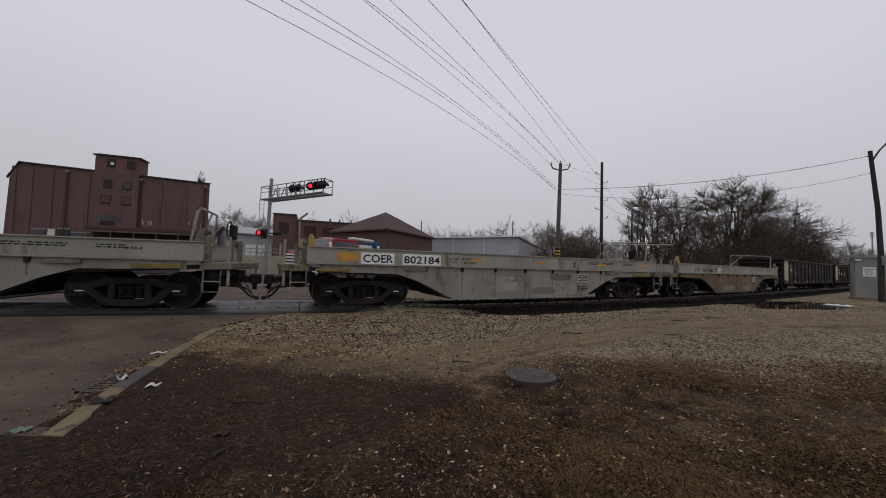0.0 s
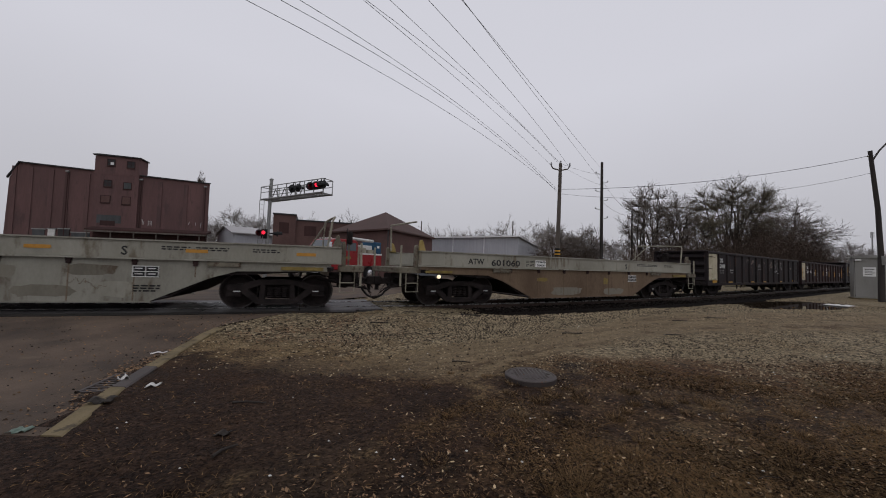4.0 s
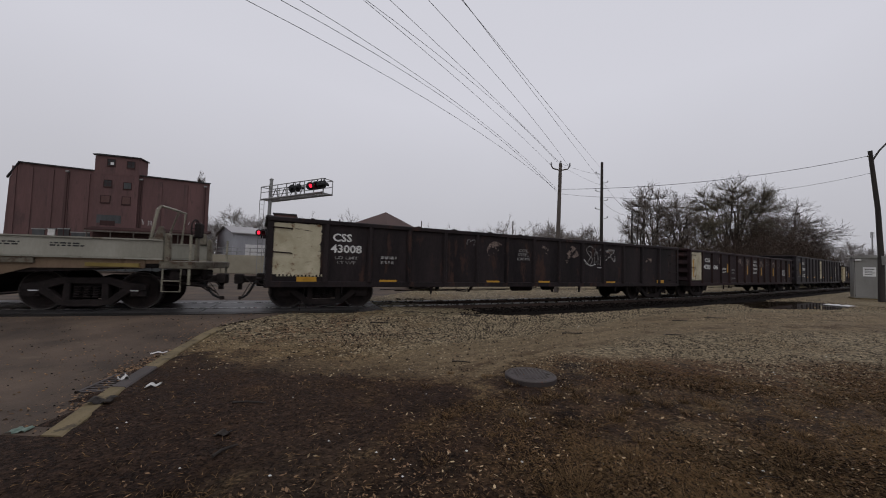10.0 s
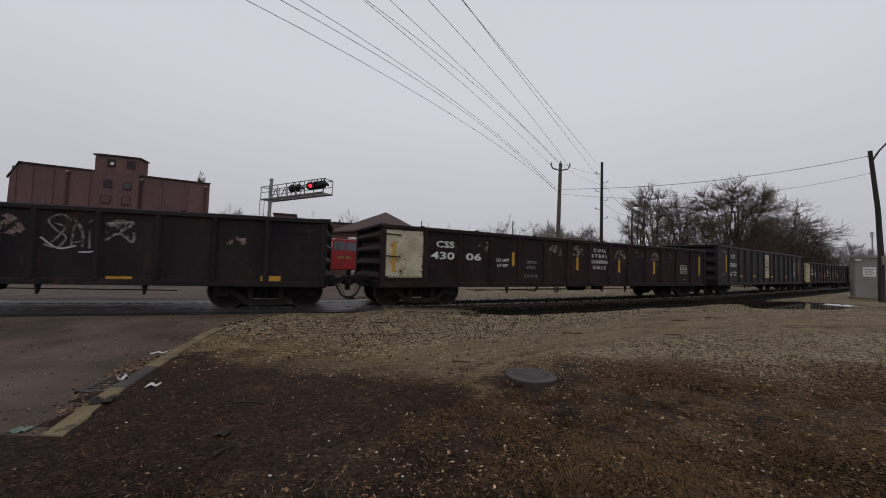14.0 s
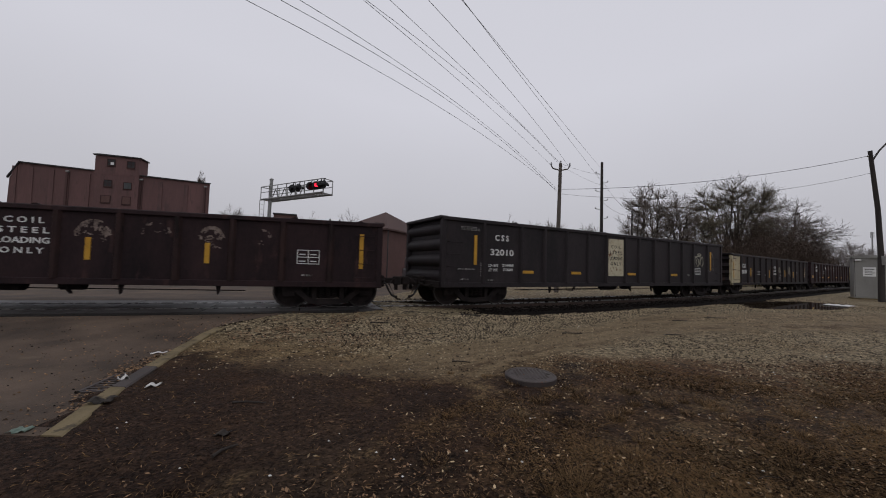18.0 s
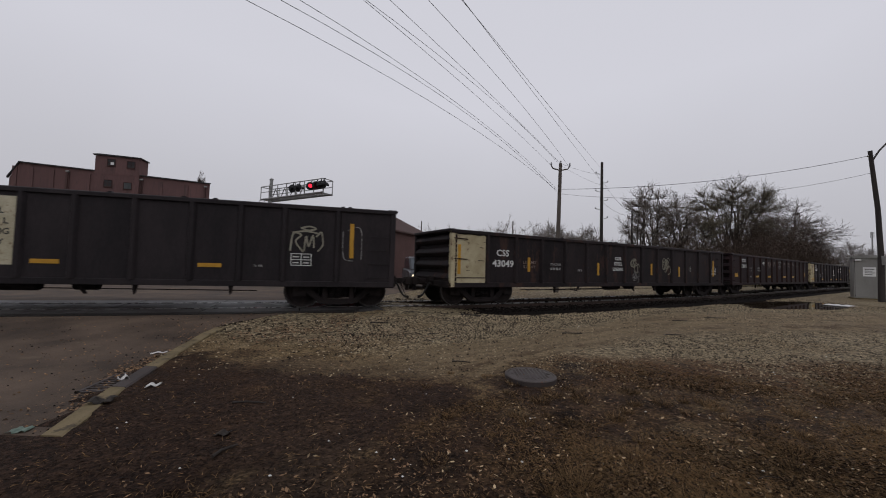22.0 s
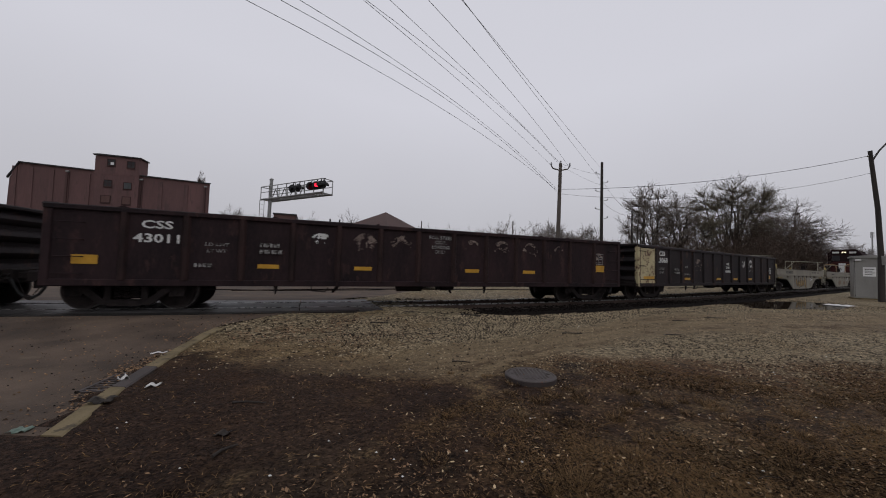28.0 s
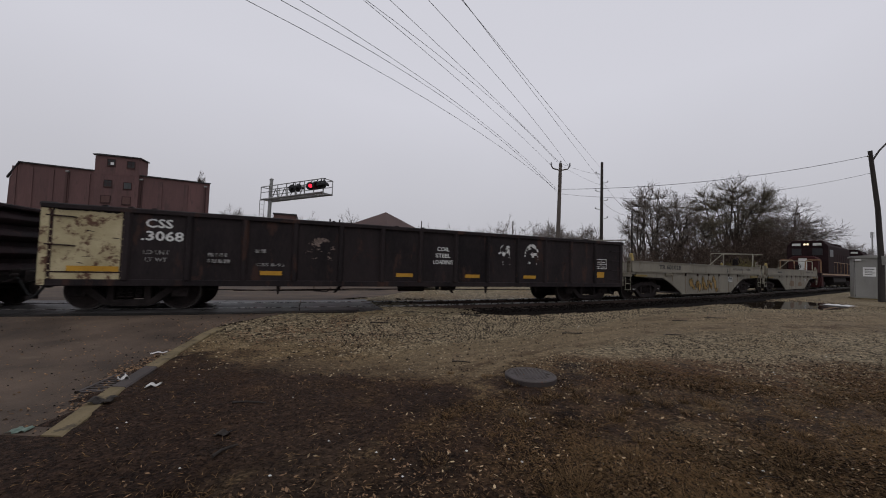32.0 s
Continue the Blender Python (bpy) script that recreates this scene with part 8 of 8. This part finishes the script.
def turf():
    rng = random.Random(51)
    s = Shape()
    n = 0
    while n < 92000:
        y = 1.9 + 5.2 * rng.random() ** 1.5 if n % 5 else rng.uniform(-4.5, 2.0)
        x = rng.uniform(-1.25 * abs(y) - 0.5, 1.35 * abs(y) + 0.5)
        if x < kerb_x(y) + 0.25 or (x - 1.3) ** 2 + (y - 5.25) ** 2 < 0.16:
            continue
        q = noise.noise((x * 0.6, y * 0.6, 1)) + 0.5 * noise.noise((x * 2, y * 2, 4)) + 0.03 * x - max(0.0, min(0.9, 1.1 * ((y - 3.0) * 1.3 - 1.0 - x)))
        if q + max(-0.6, min(0.12, 0.16 * (x - 0.5))) < rng.uniform(-0.15, 0.35):
            if rng.random() > 0.05:
                continue
        edge = y - (4.9 + 1.6 * noise.noise((x * 0.5, 0, 9)) + 0.7 * noise.noise((x * 1.7, y, 9)) + max(0, 0.16 * (x - 1.5)))
        if rng.random() < edge * 0.8 + 0.3:
            continue
        z = ground_z(x, y)
        a = rng.uniform(0, 6.28)
        L = rng.uniform(0.015, 0.065)
        lie = rng.uniform(0.5, 1.5)
        w = rng.uniform(0.0013, 0.0034)
        d = Vector((math.cos(a) * lie, math.sin(a) * lie, 0.45)).normalized() * L
        e = Vector((-math.sin(a), math.cos(a), 0)) * w
        p = Vector((x, y, z))
        s.add([p - e, p + e, p + d * 0.6 + e * 0.7, p + d - Vector((0, 0, L * 0.15)), p + d * 0.6 - e * 0.7], [(0, 1, 2, 3, 4)])
        n += 1
    for cx, cy, cr, ch in [(1.05, 2.72, 0.14, 0.13), (1.42, 4.6, 0.12, 0.08)] + [(rng.uniform(-0.6, 5.5), rng.uniform(2.3, 5.6), rng.uniform(0.05, 0.13), rng.uniform(0.04, 0.09)) for _ in range(70)]:
        for i in range(int(2600 * cr)):
            a, q = rng.uniform(0, 6.28), cr * math.sqrt(rng.random())
            p = Vector((cx + q * math.cos(a), cy + q * math.sin(a), ground_z(cx, cy)))
            b = rng.uniform(0, 6.28)
            d = Vector((math.cos(a) * 0.8 + 0.4 * math.cos(b), math.sin(a) * 0.8 + 0.4 * math.sin(b), rng.uniform(0.5, 1.3))).normalized() * ch * rng.uniform(0.5, 1.2)
            e = Vector((-math.sin(b), math.cos(b), 0)) * 0.0018
            s.add([p - e, p + e, p + d], [(0, 1, 2)])
    g = link("grass", plain_mesh(s, "grass", M["dry_grass"]))
    tagged(g, "sparse dead tan grass", "grass", kind="stuff")
    s = Shape()
    for i in range(26000):
        y = 1.8 + 6.5 * rng.random() ** 1.6 if i % 5 else rng.uniform(-4.5, 2.0)
        x = rng.uniform(-1.3 * abs(y) - 0.5, 1.4 * abs(y) + 0.5)
        if (x - 1.3) ** 2 + (y - 5.25) ** 2 < 0.15:
            continue
        gut = kerb_x(y) - x if y > 2.8 else -1.0
        if gut < 0 and x < (y - 3.0) * 1.3 - 0.8 and noise.noise((x * 1.1, y * 1.1, 15)) < rng.uniform(-0.1, 1.0):
            continue
        if gut > 0.7 or (gut > 0.02 and rng.random() > 0.5):
            continue
        z = (road_z(x, y) if gut > 0 else ground_z(x, y)) + 0.006
        a, L = rng.uniform(0, 6.28), 0.006 + 0.021 * rng.random() ** 2
        d = Vector((math.cos(a), math.sin(a), rng.uniform(-0.1, 0.35))) * L
        e = Vector((-math.sin(a), math.cos(a), rng.uniform(-0.3, 0.3))) * L * rng.uniform(0.12, 0.6)
        p = Vector((x, y, z))
        s.add([p - d, p + e, p + d, p - e], [(0, 1, 2, 3)])
    g = link("leaf_litter", plain_mesh(s, "leaf_litter", M["leaf_litter"]))
    tagged(g, "scattered fallen brown leaves", "leaves", kind="stuff")
    s = Shape()
    for i in range(15000):
        y = 2.0 + 6.0 * rng.random() ** 1.4
        x = rng.uniform(-1.2 * y, 1.4 * y)
        if x < kerb_x(y) + 0.25 or (x - 1.3) ** 2 + (y - 5.25) ** 2 < 0.16 or rng.random() > 0.22 + 0.16 * x:
            continue
        z = ground_z(x, y) + 0.008
        a, L = rng.uniform(0, 6.28), 0.005 + 0.021 * rng.random() ** 2
        d = Vector((math.cos(a), math.sin(a), rng.uniform(-0.1, 0.5))) * L
        e = Vector((-math.sin(a), math.cos(a), rng.uniform(-0.4, 0.4))) * L * rng.uniform(0.2, 0.6)
        p = Vector((x, y, z))
        s.add([p - d, p + e, p + d, p - e], [(0, 1, 2, 3)])
    g = link("leaf_litter", plain_mesh(s, "leaf_litter", M["leaf_pale"]))
    tagged(g, "bleached pale leaves strewn on the soil", "leaves", kind="stuff")
    s = Shape()
    for i in range(170):
        y = 2.0 + 8.5 * rng.random() ** 1.3
        x = rng.uniform(-1.2 * y, 1.35 * y)
        if x < kerb_x(y) + 0.25 or (x - 1.3) ** 2 + (y - 5.25) ** 2 < 0.16:
            continue
        r = rng.uniform(0.006, 0.017)
        z = ground_z(x, y) + r * 0.4
        s.add([(x + r, y, z), (x, y + r * 0.7, z), (x - r * 0.9, y, z), (x, y - r * 0.8, z), (x, y, z + r * 0.7)], [(0, 1, 4), (1, 2, 4), (2, 3, 4), (3, 0, 4)])
    g = link("pebbles", plain_mesh(s, "pebbles", M["white_gear"]))
    tagged(g, "scattered pale pebbles and bits of litter", "pebbles", kind="stuff")


def crumpled(name, x, y, w, d, h, paint, label, seed, turn=0.0):
    rng = random.Random(seed)
    s = Shape()
    n, m = 9, 7
    for j in range(m):
        for i in range(n):
            u, v = i / (n - 1) - 0.5, j / (m - 1) - 0.5
            e = 1 - 0.35 * (abs(u) + abs(v))
            s.v.append((u * w + rng.gauss(0, w * 0.04), v * d + rng.gauss(0, d * 0.05), max(0.0, h * e * (0.5 + 0.5 * math.sin(9 * u + seed)) * rng.uniform(0.5, 1.0)) + 0.004))
    s.f = [(j * n + i, j * n + i + 1, (j + 1) * n + i + 1, (j + 1) * n + i) for j in range(m - 1) for i in range(n - 1)]
    z = (road_z(x, y) if on_road(x, y) else ground_z(x, y)) + 0.002
    ob = link(name, s.mesh(name, M[paint], True), None, pose(x, y, z, 0, 0, turn))
    so = ob.modifiers.new("thickness", "SOLIDIFY")
    so.thickness = 0.003
    return tagged(ob, label, name.replace("_", " "))


def litter():
    crumpled("crumpled_paper", -3.5, 4.5, 0.15, 0.10, 0.05, "paper", "crumpled soiled paper beside the kerb", 3, 30)
    crumpled("plastic_bag", -3.83, 3.40, 0.14, 0.11, 0.03, "green_litter", "flattened pale green plastic bag in the gutter", 5, 10)
    crumpled("paper_cup", -4.05, 4.72, 0.12, 0.10, 0.09, "paper", "squashed white paper cup on the drain", 7, 60)
    crumpled("crumpled_paper", -4.75, 6.2, 0.22, 0.08, 0.03, "paper", "flattened white paper in the gutter", 9, 35)
    crumpled("dead_leaf_clump", -3.62, 3.95, 0.22, 0.16, 0.07, "stick", "clump of wet black leaves at the kerb", 11, 20)
    crumpled("plastic_sheet", 21.9, 19.9, 1.7, 1.2, 0.14, "paper", "torn white sheet lying beside the puddle", 13, 30)
    crumpled("dead_leaf_clump", -1.95, 3.35, 0.12, 0.09, 0.04, "stick", "clump of black rotten leaves on the soil", 15, 0)
    for x, y, L, a, r in ((-2.08, 4.05, 0.36, 5, 0.012), (-1.75, 3.05, 0.22, 70, 0.014), (0.5, 9.6, 0.35, -12, 0.012), (7.6, 11.6, 0.5, 8, 0.018), (2.6, 2.9, 0.2, 10, 0.006), (-0.9, 11.2, 0.5, 6, 0.02), (0.9, 11.0, 0.6, -8, 0.03), (-1.6, 9.4, 0.45, 14, 0.02), (3.2, 8.9, 0.5, 4, 0.016), (0.35, 6.0, 0.3, -5, 0.012), (5.9, 9.2, 0.5, 5, 0.014), (9.5, 12.6, 0.8, 3, 0.02), (-0.2, 8.3, 0.3, 30, 0.014)):
        z = ground_z(x, y) + r
        b = link("stick", Shape().tube([(-L / 2, 0, 0), (-L * 0.1, 0.02, 0.004), (L / 2, -0.01, 0)], r, 6, r * 0.6).mesh("stick", M["stick"]), None, pose(x, y, z, 0, 0, a))
        tagged(b, "wet black broken stick on the soil", "stick", "sticks")


gravel()
road_grit()
turf()
litter()


# ---- far things ----
def radio_mast():
    b = base("radio_mast", "distant thin lattice radio mast", "mast", pose(150, 126, -0.3))
    part("mast", Shape().tube([(0, 0, 0), (0, 0, 17.5)], 0.22, 6), M["galv"], b)
    part("antenna", Shape().tube([(-0.6, 0, 15.5), (-0.6, 0, 17.5)], 0.08, 5).tube([(0.6, 0, 15.5), (0.6, 0, 17.5)], 0.08, 5), M["galv"], b)


radio_mast()


# ---- from plan units to metres ----
def to_metres():
    small = Matrix.Scale(UNIT, 4)
    for me in bpy.data.meshes:
        me.transform(small)
    for ob in scene.objects:
        if ob.type in ("MESH", "EMPTY"):
            ob.location = ob.location * UNIT
            for mod in ob.modifiers:
                mod.thickness *= UNIT


to_metres()


# ---- what moves: the train rolls along the line, trucks follow the rails, wheels turn ----
def car_pose(centre, b, t):
    q = centre - gone(t)
    (ax, ay), (bx, by) = line(q - b), line(q + b)
    h = math.atan2(by - ay, bx - ax)
    return pose((ax + bx) / 2 * UNIT, (ay + by) / 2 * UNIT, 0, 0, 0, math.degrees(h)), h


FIRST, HALF_CYCLE = 0.281, 0.5478


def motions():
    times = [0.5 * i for i in range(65)]
    info = {}
    for car, centre, b in CARS:
        walk(car, [(t, car_pose(centre, b, t)[0]) for t in times])
        info[car.name] = (centre, b)
    for tk, x, car in TRUCKS:
        centre, b = info[car.name]
        rows = []
        for t in times:
            h = car_pose(centre, b, t)[1]
            q = centre + x - gone(t)
            rows.append((t, pose(x * UNIT, 0, 0, 0, 0, math.degrees(float(np.interp(q, S_TAB, HEAD)) - h))))
        walk(tk, rows)
    # the crossing lamps change over about every half second
    for lens, second in BLINK:
        rows, a, k = [(0.0, pose(0, -0.14 * UNIT, 0, 0, 0, 180 if second else 0))], 180 if second else 0, FIRST
        while k < 31.8:
            for i in range(4):
                rows.append((k + (i - 1) / 60, pose(0, -0.14 * UNIT, 0, 0, 0, a + 60 * i)))
            a += 180
            k += HALF_CYCLE
        rows.append((32.0, pose(0, -0.14 * UNIT, 0, 0, 0, a)))
        walk(lens, rows)
    turns = [(i * 0.1, -math.degrees(gone(i * 0.1) / RADIUS)) for i in range(321)]
    for w, x in ROLL:
        walk(w, [(t, pose(x * UNIT, 0, RADIUS * UNIT, 0, a, 0)) for t, a in turns])


motions()
